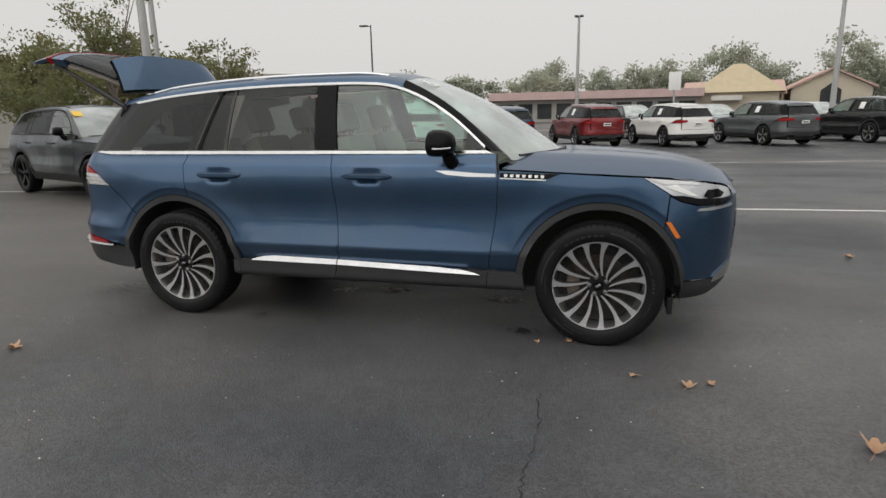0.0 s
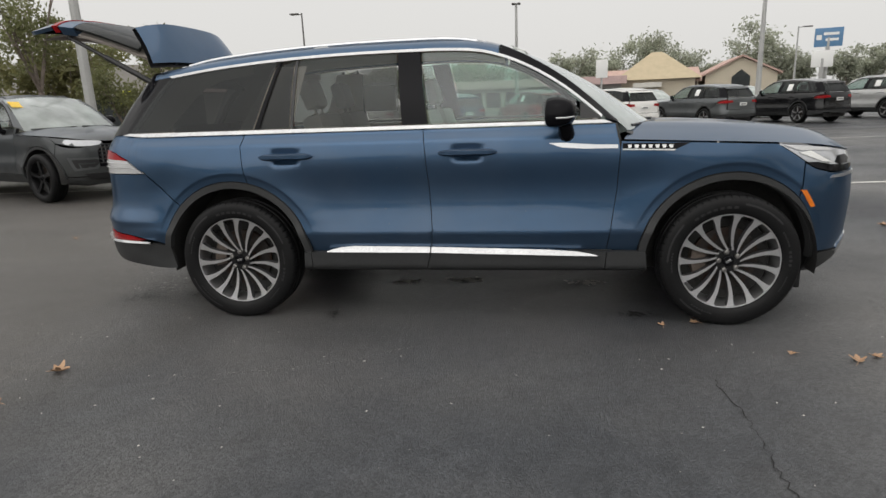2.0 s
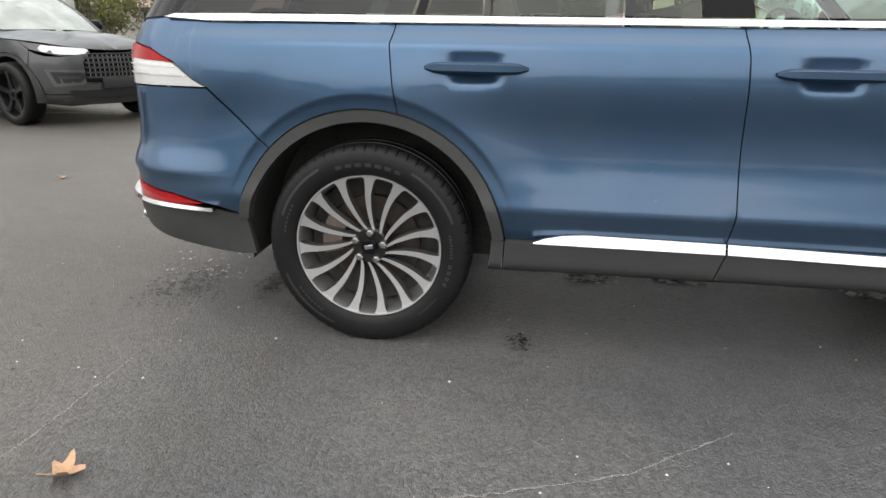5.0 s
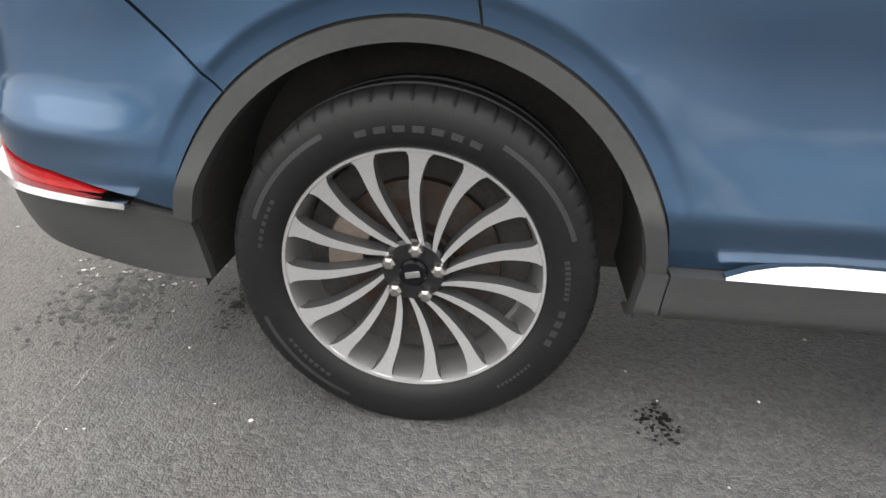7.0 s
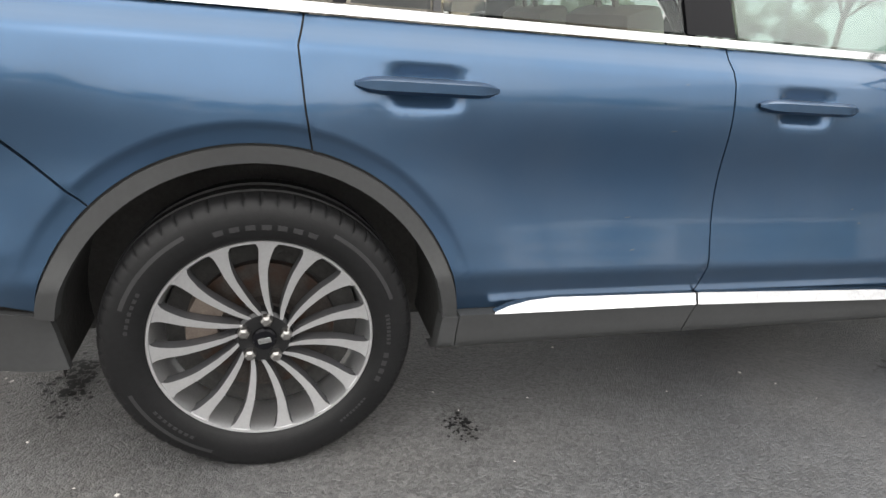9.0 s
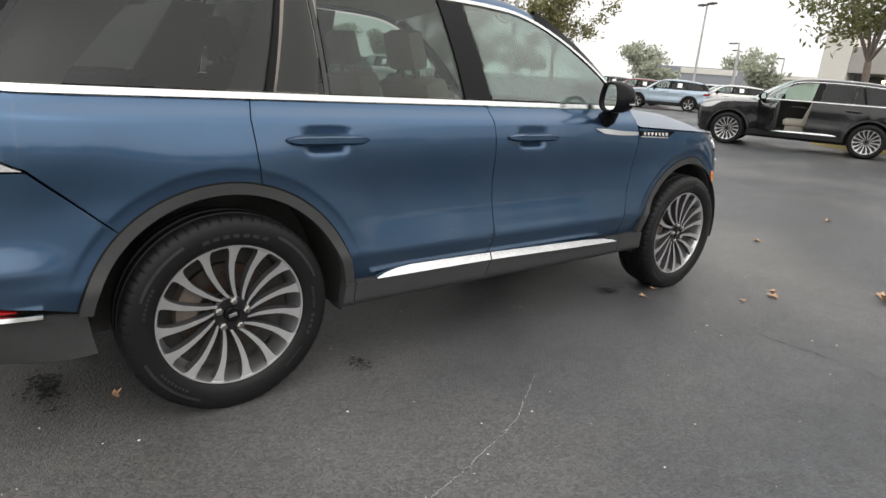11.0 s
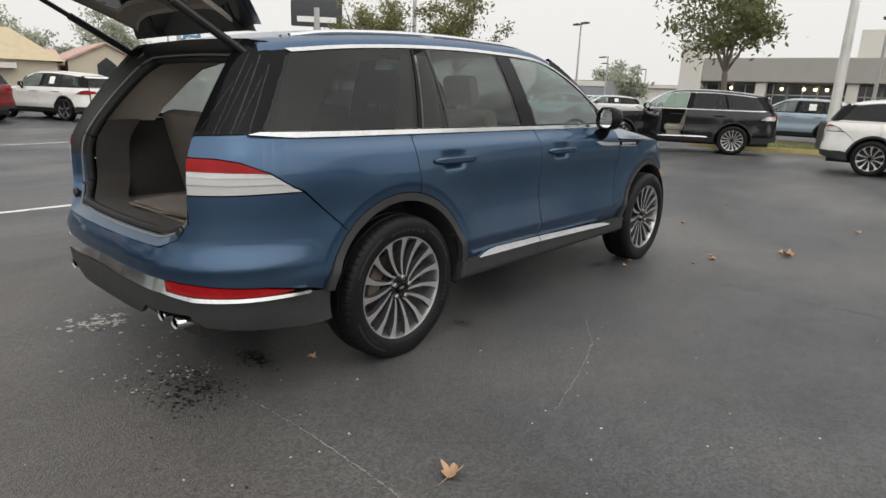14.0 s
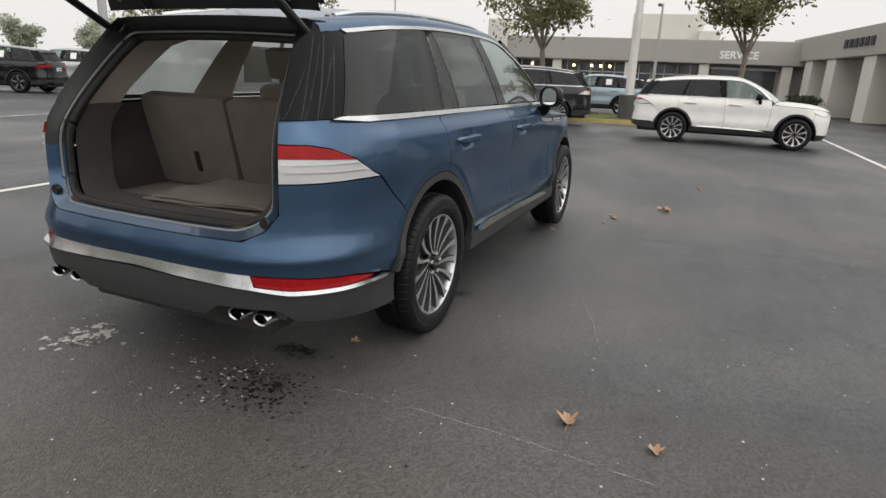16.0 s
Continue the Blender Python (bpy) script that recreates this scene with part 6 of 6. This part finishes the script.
# service building: local x along the front, y into the building
service = empty("service_building", pose(39.08, 12.04, 0, 0, 0, -84.2))
tagged(service, "low grey-beige dealership service building with glass front", "building")
slab("wall", service, STUCCO, 0, 20.6, 1.0, 14, 0, 4.0)
slab("fascia", service, STUCCO, -0.2, 20.4, 0, 1.2, 2.72, 4.15, "plain grey-beige fascia band", 0.05)
slab("parapet", service, STUCCOLIGHT, 8.6, 13.2, 2.5, 10, 4.0, 5.9, "cream upper storey block", 0.05)
slab("parapet", service, STUCCOLIGHT, 12.9, 14.2, 1.5, 6, 4.0, 4.8, "cream upper storey block", 0.05)
slab("tower", service, STUCCOLIGHT, -0.9, 0.5, -0.2, 3, 0, 5.2, "cream corner tower", 0.05)
for i in range(8):
    x = 0.7 + 1.6 * i
    win = slab("window", service, SHOPGLASS, x, x + 1.45, 0.92, 1.02, 0.25, 2.6, "dark shop window", 0.005)
    slab("window_mullion", service, GALV, x + 0.70, x + 0.76, 0.86, 0.93, 0.2, 2.65, "", 0.005)
    slab("window_rail", service, GALV, x, x + 1.45, 0.86, 0.93, 1.95, 2.02, "", 0.005)
for x in (4.0, 8.8, 13.4, 18.2):
    slab("column", service, STUCCOLIGHT, x - 0.3, x + 0.3, 0.2, 0.86, 0, 2.72, "cream square column", 0.03)
slab("garage_door", service, SHOPGLASS, 13.9, 17.7, 0.84, 0.99, 0, 2.4, "wide dark service entrance door", 0.01)
slab("door_lintel", service, GALV, 13.8, 17.8, 0.7, 0.99, 2.4, 2.55, "", 0.01)
for x in (6.3, 6.9, 7.5, 5.1, 2.2):
    bm = bmesh.new()
    lathe(bm, [(0.0, -0.05), (0.08, -0.04), (0.1, 0.0), (0.08, 0.04), (0.0, 0.05)], 12)
    bmesh.ops.translate(bm, vec=(x, 0.80, 2.35), verts=bm.verts)
    part("ceiling_lamp", bm, WARMGLOW, service, "warm lit ceiling lamp")
sv = writing("service_lettering", "SERVICE", 0.62, pose(15.3, -0.03, 3.25, 90, 0, 0), PAPER, service)
sv.data.offset = 0.018
wing = empty("entrance_building", pose(41.07, -6.55, 0, 0, 0, 190))
tagged(wing, "cream and grey dealership wing with square columns", "building")
slab("fascia", wing, STUCCO, -1.6, 22, 0, 6, 3.0, 4.35, "plain grey fascia band", 0.05)
slab("wall", wing, STUCCOLIGHT, -1.6, 22, 2.0, 6, 0, 3.0)
for x in (1.0, 4.6, 9.4, 14.0, 19.0):
    slab("column", wing, STUCCOLIGHT, x, x + 1.3, 0.1, 2.0, 0, 3.0, "wide cream column", 0.04)
for x in (7.4, 8.3, 12.2):
    slab("door", wing, SHOPGLASS, x, x + 0.55, 1.9, 1.99, 0.1, 2.1, "dark glazed door", 0.01)
for i in range(6):
    slab("fascia_bar", wing, INK, 7.0 + 0.62 * i, 7.4 + 0.62 * i, -0.06, 0.0, 3.45, 3.85, "", 0.01)
HEDGE = material("clipped_hedge_leaf", (0.04, 0.06, 0.025), 0.7, 0, 0.4, 2)
hedge = empty("hedge", pose(35.49, -6.55, 0, 0, 0, 10))
tagged(hedge, "low clipped green hedge in a grey planter", "hedge")
slab("planter", hedge, STUCCO, -2.2, 1.8, -0.5, 0.5, 0, 0.55)
pts = [(random.uniform(-2, 1.6), random.uniform(-0.4, 0.4), random.uniform(0.6, 1.0)) for _ in range(300)]
leaves("clipped_foliage", pts, 2600, 0.07, 0.07, HEDGE, hedge, 77)

# planted island
GRASS = material("yellow_green_grass", (0.13, 0.14, 0.05), 0.9, 0, 0.35, 2, 0.8, 60)
KERB = material("yellow_painted_kerb", (0.42, 0.34, 0.14), 0.8, 0, 0.25, 3, 0.2, 60)
def island(out_l, label):
    isl = empty("planted_island")
    tagged(isl, label, "kerb", kind="structure")
    bm = bmesh.new()
    ring_o = [bm.verts.new((x, y, 0.0)) for x, y in out_l]
    ring_t = [bm.verts.new((x, y, 0.14)) for x, y in inset(out_l, 0.02)]
    ring_i = [bm.verts.new((x, y, 0.14)) for x, y in inset(out_l, 0.17)]
    for A, B in ((ring_o, ring_t), (ring_t, ring_i)):
        for i in range(len(A)):
            bm.faces.new((A[i], A[(i + 1) % len(A)], B[(i + 1) % len(A)], B[i]))
    part("kerb", bm, KERB, isl, smooth=False)
    bm = bmesh.new()
    bm.faces.new([bm.verts.new((x, y, 0.125)) for x, y in inset(out_l, 0.16)])
    part("lawn", bm, GRASS, isl, smooth=False)
    return inset(out_l, 0.18)


def rounded(cx, cy, r):
    return [(cx + r * math.cos(2 * math.pi * i / 16), cy + r * math.sin(2 * math.pi * i / 16)) for i in range(16)]


lawns = [island([(18.38, 1.0), (18.53, -0.1), (19.0, -0.7), (19.1, -3.2), (21.6, -3.5), (22.2, -0.4), (21.8, 4.0), (20.6, 4.7), (18.6, 4.5), (17.8, 3.2)], "planted island with a worn yellow kerb"),
         island(rounded(16.44, 12.97, 0.9), "small round kerbed tree bed"), island(rounded(15.77, 17.22, 0.9), "small round kerbed tree bed")]
rng = np.random.default_rng(3)
cand = [(float(a), float(b)) for a, b in zip(rng.uniform(15, 23, 26000), rng.uniform(-3.5, 19.5, 26000))]
cand = [p for p in cand if any(inside(p[0], p[1], lawn) for lawn in lawns)]
V, F = [], []
for i, (x, y) in enumerate(cand):
    a = rng.uniform(0, 6.28)
    h = rng.uniform(0.03, 0.075)
    V += [(x, y, 0.12), (x + 0.02 * math.cos(a), y + 0.02 * math.sin(a), 0.12), (x + 0.04 * math.sin(a), y, 0.12 + h)]
    F.append((3 * i, 3 * i + 1, 3 * i + 2))
me = bpy.data.meshes.new("grass")
me.from_pydata(V, [], F)
me.materials.append(GRASS)
tagged(new("grass", me), "short dry yellow-green grass on the island", "grass", kind="stuff")


def gable_house(x, y, yaw, w, d, eave, ridge, wall, roof, label, window=True):
    h = empty("house", pose(x, y, 0, 0, 0, yaw))
    tagged(h, label, "building")
    bm = bmesh.new()
    prof = [(-w / 2, 0), (w / 2, 0), (w / 2, eave), (0, ridge), (-w / 2, eave)]
    a = [bm.verts.new((px, 0, pz)) for px, pz in prof]
    b = [bm.verts.new((px, d, pz)) for px, pz in prof]
    bm.faces.new(a[::-1])
    bm.faces.new(b)
    for i in range(5):
        bm.faces.new((a[i], a[(i + 1) % 5], b[(i + 1) % 5], b[i]))
    part("wall", bm, wall, h, smooth=False)
    for s in (-1, 1):
        bm = bmesh.new()
        o = 0.5
        sl = (ridge - eave) / (w / 2)
        p0, p1 = Vector((0, -o, ridge + 0.05)), Vector((s * (w / 2 + o), -o, eave - o * sl + 0.05))
        q = [p0, p1, p1 + Vector((0, d + 2 * o, 0)), p0 + Vector((0, d + 2 * o, 0))]
        f1 = [bm.verts.new(v) for v in q]
        f2 = [bm.verts.new(v + Vector((0, 0, 0.22))) for v in q]
        bm.faces.new(f1)
        bm.faces.new(f2[::-1])
        for i in range(4):
            bm.faces.new((f1[i], f1[(i + 1) % 4], f2[(i + 1) % 4], f2[i]))
        part("roof", bm, roof, h, smooth=False)
    if window:
        bm = bmesh.new()
        vs = [(-1.1, eave * 0.45), (1.1, eave * 0.45), (1.1, eave * 0.9), (0, eave * 1.15), (-1.1, eave * 0.9)]
        f1 = [bm.verts.new((px, -0.08, pz)) for px, pz in vs]
        f2 = [bm.verts.new((px, 0.02, pz)) for px, pz in vs]
        bm.faces.new(f1)
        for i in range(5):
            bm.faces.new((f1[i], f1[(i + 1) % 5], f2[(i + 1) % 5], f2[i]))
        part("window", bm, SHOPGLASS, h, smooth=False)
    return h


gable_house(28.1, 81.3, -8, 8.5, 16, 3.6, 5.7, YELLOWWALL, TILEROOF, "cream gabled restaurant with an orange tile roof")
gable_house(23.3, 85.6, 82, 10, 11, 3.0, 4.6, BROWNWALL, TILEROOF, "brown walled wing with an orange tile roof", False)
hip = empty("house", pose(17.99, 83.9, 0, 0, 0, -8))
tagged(hip, "ochre hip-roofed restaurant tower", "building")
slab("wall", hip, YELLOWWALL, -4.6, 4.6, -4, 5, 0, 3.4)
bm = bmesh.new()
base_l = [(-5.4, -4.8, 3.3), (5.4, -4.8, 3.3), (5.4, 5.8, 3.3), (-5.4, 5.8, 3.3)]
top_l = [(-0.7, -0.5, 6.9), (0.7, -0.5, 6.9), (0.7, 1.5, 6.9), (-0.7, 1.5, 6.9)]
A, B = [bm.verts.new(p) for p in base_l], [bm.verts.new(p) for p in top_l]
for i in range(4):
    bm.faces.new((A[i], A[(i + 1) % 4], B[(i + 1) % 4], B[i]))
bm.faces.new(B)
bm.faces.new(A[::-1])
part("roof", bm, GOLDROOF, hip, smooth=False)
slab("awning", hip, STUCCOLIGHT, -3, 0.5, -5.4, -4, 2.3, 2.9)
strip = empty("shop_building", pose(-13.2, 78.4, 0, 0, 0, 1))
tagged(strip, "long low shop building with a haze-dulled red roof edge", "building")
slab("wall", strip, STUCCO, 0, 26, 0, 12, 0, 3.0)
slab("roof_edge", strip, REDROOF, -0.5, 26.5, -1.2, 12.5, 2.9, 3.9, "haze-dulled red roof edge")
for i in range(10):
    slab("shop_window", strip, SHOPGLASS, 0.8 + 2.55 * i, 2.7 + 2.55 * i, -0.06, 0.02, 0.4, 2.4)
far = empty("shop_building", pose(66, 36, 0, 0, 0, -58))
tagged(far, "dark grey dealership building across the lot", "building")
slab("wall", far, material("slate_wall", (0.24, 0.255, 0.28), 0.7, 0, 0.1, 1), -7, 7, 0, 10, 0, 3.5)
slab("fascia_bar", far, STUCCOLIGHT, -2.5, 3.5, -0.1, 0.02, 2.8, 3.4)
far2 = empty("shop_building", pose(84, 26, 0, 0, 0, -70))
tagged(far2, "long pale commercial building in the haze", "building")
slab("wall", far2, STUCCOLIGHT, -22, 22, 0, 12, 0, 3.2)
slab("roof_edge", far2, STUCCOLIGHT, -22.3, 22.3, -0.4, 12.3, 3.0, 3.5)
left = empty("shop_building", pose(-24, 27, 0, 0, 0, 40))
tagged(left, "grey commercial building with a red awning behind the trees", "building")
slab("wall", left, STUCCO, -12, 14, 0, 10, 0, 4.2)
slab("awning", left, REDROOF, 4, 12, -1.6, 0.1, 2.5, 3.3, "red awning")
for i in range(6):
    slab("shop_window", left, SHOPGLASS, -11 + 3.9 * i, -8.6 + 3.9 * i, -0.06, 0.02, 0.4, 2.4)

# ---------------------------------------------------------------- marks and litter on the asphalt
OIL = material("oil_stain", (0.006, 0.006, 0.006), 0.45, 0, 0.3, 20)
PALE = material("pale_residue", (0.58, 0.56, 0.52), 0.9, 0, 0.3, 18, detail=((0.09, 0.09, 0.088), 14, 0.5, 0.6))
WORN = bpy.data.materials.new("worn_pale_asphalt")
WORN.use_nodes = True
wt = WORN.node_tree
_b = wt.nodes["Principled BSDF"]
_b.inputs["Base Color"].default_value, _b.inputs["Roughness"].default_value = (0.30, 0.30, 0.298, 1), 0.7
tc, sub, ln, r1, nz1, r2, ml = (wt.nodes.new("ShaderNode" + k) for k in ("TexCoord", "VectorMath", "VectorMath", "MapRange", "TexNoise", "MapRange", "Math"))
sub.operation, ln.operation, ml.operation = "SUBTRACT", "LENGTH", "MULTIPLY"
sub.inputs[1].default_value = (0.5, 0.5, 0.0)
nz1.inputs["Scale"].default_value, nz1.inputs["Detail"].default_value = 1.6, 6
r1.inputs[1].default_value, r1.inputs[2].default_value, r1.inputs[3].default_value, r1.inputs[4].default_value = 0.15, 0.5, 1, 0
r2.inputs[1].default_value, r2.inputs[2].default_value, r2.inputs[4].default_value = 0.36, 0.60, 0.9
wt.links.new(tc.outputs["Generated"], sub.inputs[0])
wt.links.new(sub.outputs[0], ln.inputs[0])
wt.links.new(ln.outputs["Value"], r1.inputs[0])
wt.links.new(tc.outputs["Object"], nz1.inputs["Vector"])
wt.links.new(nz1.outputs[0], r2.inputs[0])
wt.links.new(r1.outputs[0], ml.inputs[0])
wt.links.new(r2.outputs[0], ml.inputs[1])
wt.links.new(ml.outputs[0], _b.inputs["Alpha"])
PALE.node_tree.nodes["Principled BSDF"].inputs["Alpha"].default_value = 0.85
SCRATCH = bpy.data.materials.new("faint_scratch")
SCRATCH.use_nodes = True
_b = SCRATCH.node_tree.nodes["Principled BSDF"]
_b.inputs["Base Color"].default_value, _b.inputs["Roughness"].default_value, _b.inputs["Alpha"].default_value = (0.42, 0.41, 0.40, 1), 0.9, 0.27
TAR = material("crack_shadow", (0.016, 0.016, 0.016), 0.9, 0, 0.2, 20)


def blotch(name, x, y, rx, ry, n, size, mat, label, seed, z=0.003):
    """A scatter of small ragged flat patches that thins out from its middle."""
    rg = random.Random(seed)
    bm = bmesh.new()
    for _ in range(n):
        px, py = x + rg.gauss(0, rx), y + rg.gauss(0, ry)
        s = size * rg.uniform(0.2, 1.0) ** 2
        k = rg.randint(7, 11)
        zz = z + rg.uniform(0, 0.0008)
        bm.faces.new([bm.verts.new((px + s * rg.uniform(0.4, 1.1) * math.cos(2 * math.pi * i / k), py + s * rg.uniform(0.4, 1.1) * math.sin(2 * math.pi * i / k), zz)) for i in range(k)])
    tagged(finish(name, bm, mat, smooth=False), label, "stain", kind="structure")


OILED, DRY = "black oil drips on the asphalt", "pale dried residue on the asphalt"
blotch("oil_stain", -1.00, -0.52, 0.085, 0.12, 430, 0.013, OIL, OILED, 1)
blotch("oil_stain", -0.60, -0.46, 0.035, 0.08, 260, 0.014, OIL, OILED, 2)
blotch("oil_stain", 0.585, -0.88, 0.026, 0.032, 120, 0.009, OIL, OILED, 3)
blotch("oil_stain", 2.55, -0.80, 0.07, 0.03, 90, 0.018, OIL, OILED, 4)
blotch("oil_stain", -1.30, -1.1, 0.15, 0.25, 40, 0.010, OIL, OILED, 5)
blotch("pale_residue", -1.0, 0.62, 0.09, 0.08, 160, 0.026, PALE, DRY, 6)
blotch("pale_residue", -1.02, -0.05, 0.14, 0.30, 90, 0.012, PALE, DRY, 7)
# flecks beside the oil that also paint the sky mirrored in it
blotch("pale_residue", -1.02, -0.38, 0.13, 0.06, 70, 0.013, PALE, DRY, 8)
for i, (x, y) in enumerate(((0.94, -0.12), (1.36, -0.08), (2.28, -0.12))):
    blotch("pale_residue", x, y, 0.06, 0.03, 110, 0.030, PALE, DRY, 20 + i)
for i, (x, y, rx, ry) in enumerate(((7.5, -2.0, 0.9, 0.3), (12.6, 2.4, 1.0, 0.5), (9.4, -0.3, 1.2, 0.5), (6.4, 8.2, 1.3, 0.5), (8.4, 3.5, 1.2, 0.6), (10.5, 11, 2.0, 0.8), (-4.5, 3.0, 0.8, 0.4), (0.6, -1.94, 0.1, 0.1), (7.5, 20, 3.0, 0.8), (12, 20.5, 3, 0.6), (5.8, 2.6, 0.7, 0.3), (1.46, -1.93, 0.07, 0.06), (2.11, -2.13, 0.08, 0.07), (8.3, -1.8, 1.1, 0.35), (5.2, 2.5, 0.9, 0.4))):
    bm = bmesh.new()
    k = 3.2
    grid(bm, [[Vector((x + rx * k * a, y + ry * k * b, 0.0025)) for b in (-1, 0, 1)] for a in (-1, -0.5, 0, 0.5, 1)])
    tagged(finish("worn_patch", bm, WORN, smooth=False), "pale worn patch of asphalt", "stain", kind="structure")


def crack(pts, w, mat, seed, label, name="crack"):
    rg = random.Random(seed)
    bm = bmesh.new()
    rows = []
    for (ax, ay), (bx, by) in zip(pts, pts[1:]):
        d = Vector((bx - ax, by - ay))
        n = Vector((-d.y, d.x)).normalized()
        k = max(3, int(d.length / 0.03))
        for i in range(k):
            t = i / k
            off = rg.gauss(0, w * (1.0 if mat is TAR else 0.25))
            hw = w * rg.uniform(0.1, 1.0) / 2
            c = Vector((ax, ay)) + d * t + n * off
            rows.append([(c.x + n.x * hw, c.y + n.y * hw, 0.0035), (c.x - n.x * hw, c.y - n.y * hw, 0.0035)])
    grid(bm, rows)
    tagged(finish(name, bm, mat, smooth=False), label, "crack", kind="structure")


crack([(2.76, -1.70), (2.80, -2.1), (2.79, -2.5), (2.86, -3.3)], 0.008, TAR, 1, "thin dark crack in the asphalt")
crack([(-0.86, -0.72), (-0.83, -1.2), (-0.84, -1.7), (-0.9, -2.3)], 0.010, SCRATCH, 2, "faint pale scratch line on the asphalt", "scratch")
crack([(1.25, -1.38), (0.9, -1.62), (0.5, -1.76), (0.05, -1.88)], 0.009, SCRATCH, 3, "faint pale scratch line on the asphalt", "scratch")

DRYLEAF = material("dry_brown_leaf", (0.40, 0.25, 0.15), 0.7, 0, 0.35, 25, 0.3, 80)


def dry_leaf(x, y, size, yaw, seed):
    """A lobed leaf, folded along its midrib and curled at the tips, with a thin stalk."""
    rg = random.Random(seed)
    bm = bmesh.new()
    n = 40
    fold, curl = rg.uniform(0.25, 0.8), rg.uniform(0.15, 0.5)
    rings = []
    for f in (0.35, 0.7, 1.0):
        ring = []
        for i in range(n):
            a = 2 * math.pi * i / n
            lobe = abs(math.cos(2.5 * a)) ** 1.4
            r = size * f * (0.24 + 0.30 * lobe * (0.75 + 0.25 * math.cos(a)) + 0.03 * math.sin(11 * a + seed))
            px, py = r * math.cos(a), r * math.sin(a)
            ring.append(bm.verts.new((px, py, 0.004 + fold * abs(py) + curl * r * r / size + 0.02 * size * math.sin(3 * a + seed) * f)))
        rings.append(ring)
    mid = bm.verts.new((0, 0, 0.004))
    for i in range(n):
        j = (i + 1) % n
        bm.faces.new((mid, rings[0][i], rings[0][j]))
        for A, B in zip(rings, rings[1:]):
            bm.faces.new((A[i], B[i], B[j], A[j]))
    r = bmesh.ops.extrude_face_region(bm, geom=list(bm.faces))
    bmesh.ops.translate(bm, vec=(0, 0, 0.0012), verts=[g for g in r["geom"] if isinstance(g, bmesh.types.BMVert)])
    tube(bm, [(-size * 0.2, 0, 0.010), (-size * 0.5, 0.01, 0.006), (-size * 0.75, 0.02, 0.003)], 0.0012, 5)
    ob = finish("fallen_leaf", bm, DRYLEAF)
    ob.matrix_basis = pose(x, y, 0, 0, 0, yaw)
    tagged(ob, "curled dry brown leaf lying on the asphalt", "leaf", "fallen leaves")


for i, (x, y, s, yaw) in enumerate(((-0.625, -1.85, 0.10, 20), (3.52, -1.43, 0.085, 40), (4.21, -1.90, 0.13, 0), (5.31, 1.89, 0.10, 30), (3.24, -1.36, 0.05, 80), (-0.67, -2.21, 0.075, 10), (-0.39, -0.65, 0.06, 70), (4.33, -1.83, 0.1, 50), (3.63, -1.38, 0.06, 15),
                                   (6.83, -0.51, 0.08, 10), (6.1, -2.2, 0.09, 30), (5.0, -0.6, 0.07, 60), (-3.2, 1.4, 0.07, 45), (2.66, -0.98, 0.05, 5), (2.86, -0.93, 0.06, 40))):
    dry_leaf(x, y, s, yaw + 37 * i, i)
GRIT = material("pale_grit", (0.50, 0.48, 0.45), 0.9, 0, 0.2, 30)
rng = np.random.default_rng(9)
V, F = [], []
for i in range(380):
    x, y = rng.uniform(-4, 6), rng.uniform(-4.5, 1.5)
    s = rng.uniform(0.002, 0.007)
    base = len(V)
    a = rng.uniform(0, 6.28)
    for k in range(4):
        V.append((x + s * math.cos(a + k * 1.57) * rng.uniform(0.6, 1.4), y + s * math.sin(a + k * 1.57) * rng.uniform(0.6, 1.4), 0.001))
    V.append((x, y, 0.001 + s * 0.7))
    F += [(base, base + 1, base + 4), (base + 1, base + 2, base + 4), (base + 2, base + 3, base + 4), (base + 3, base, base + 4)]
me = bpy.data.meshes.new("grit")
me.from_pydata(V, [], F)
me.materials.append(GRIT)
tagged(new("grit", me), "scattered pale grit on the asphalt", "grit", kind="stuff")
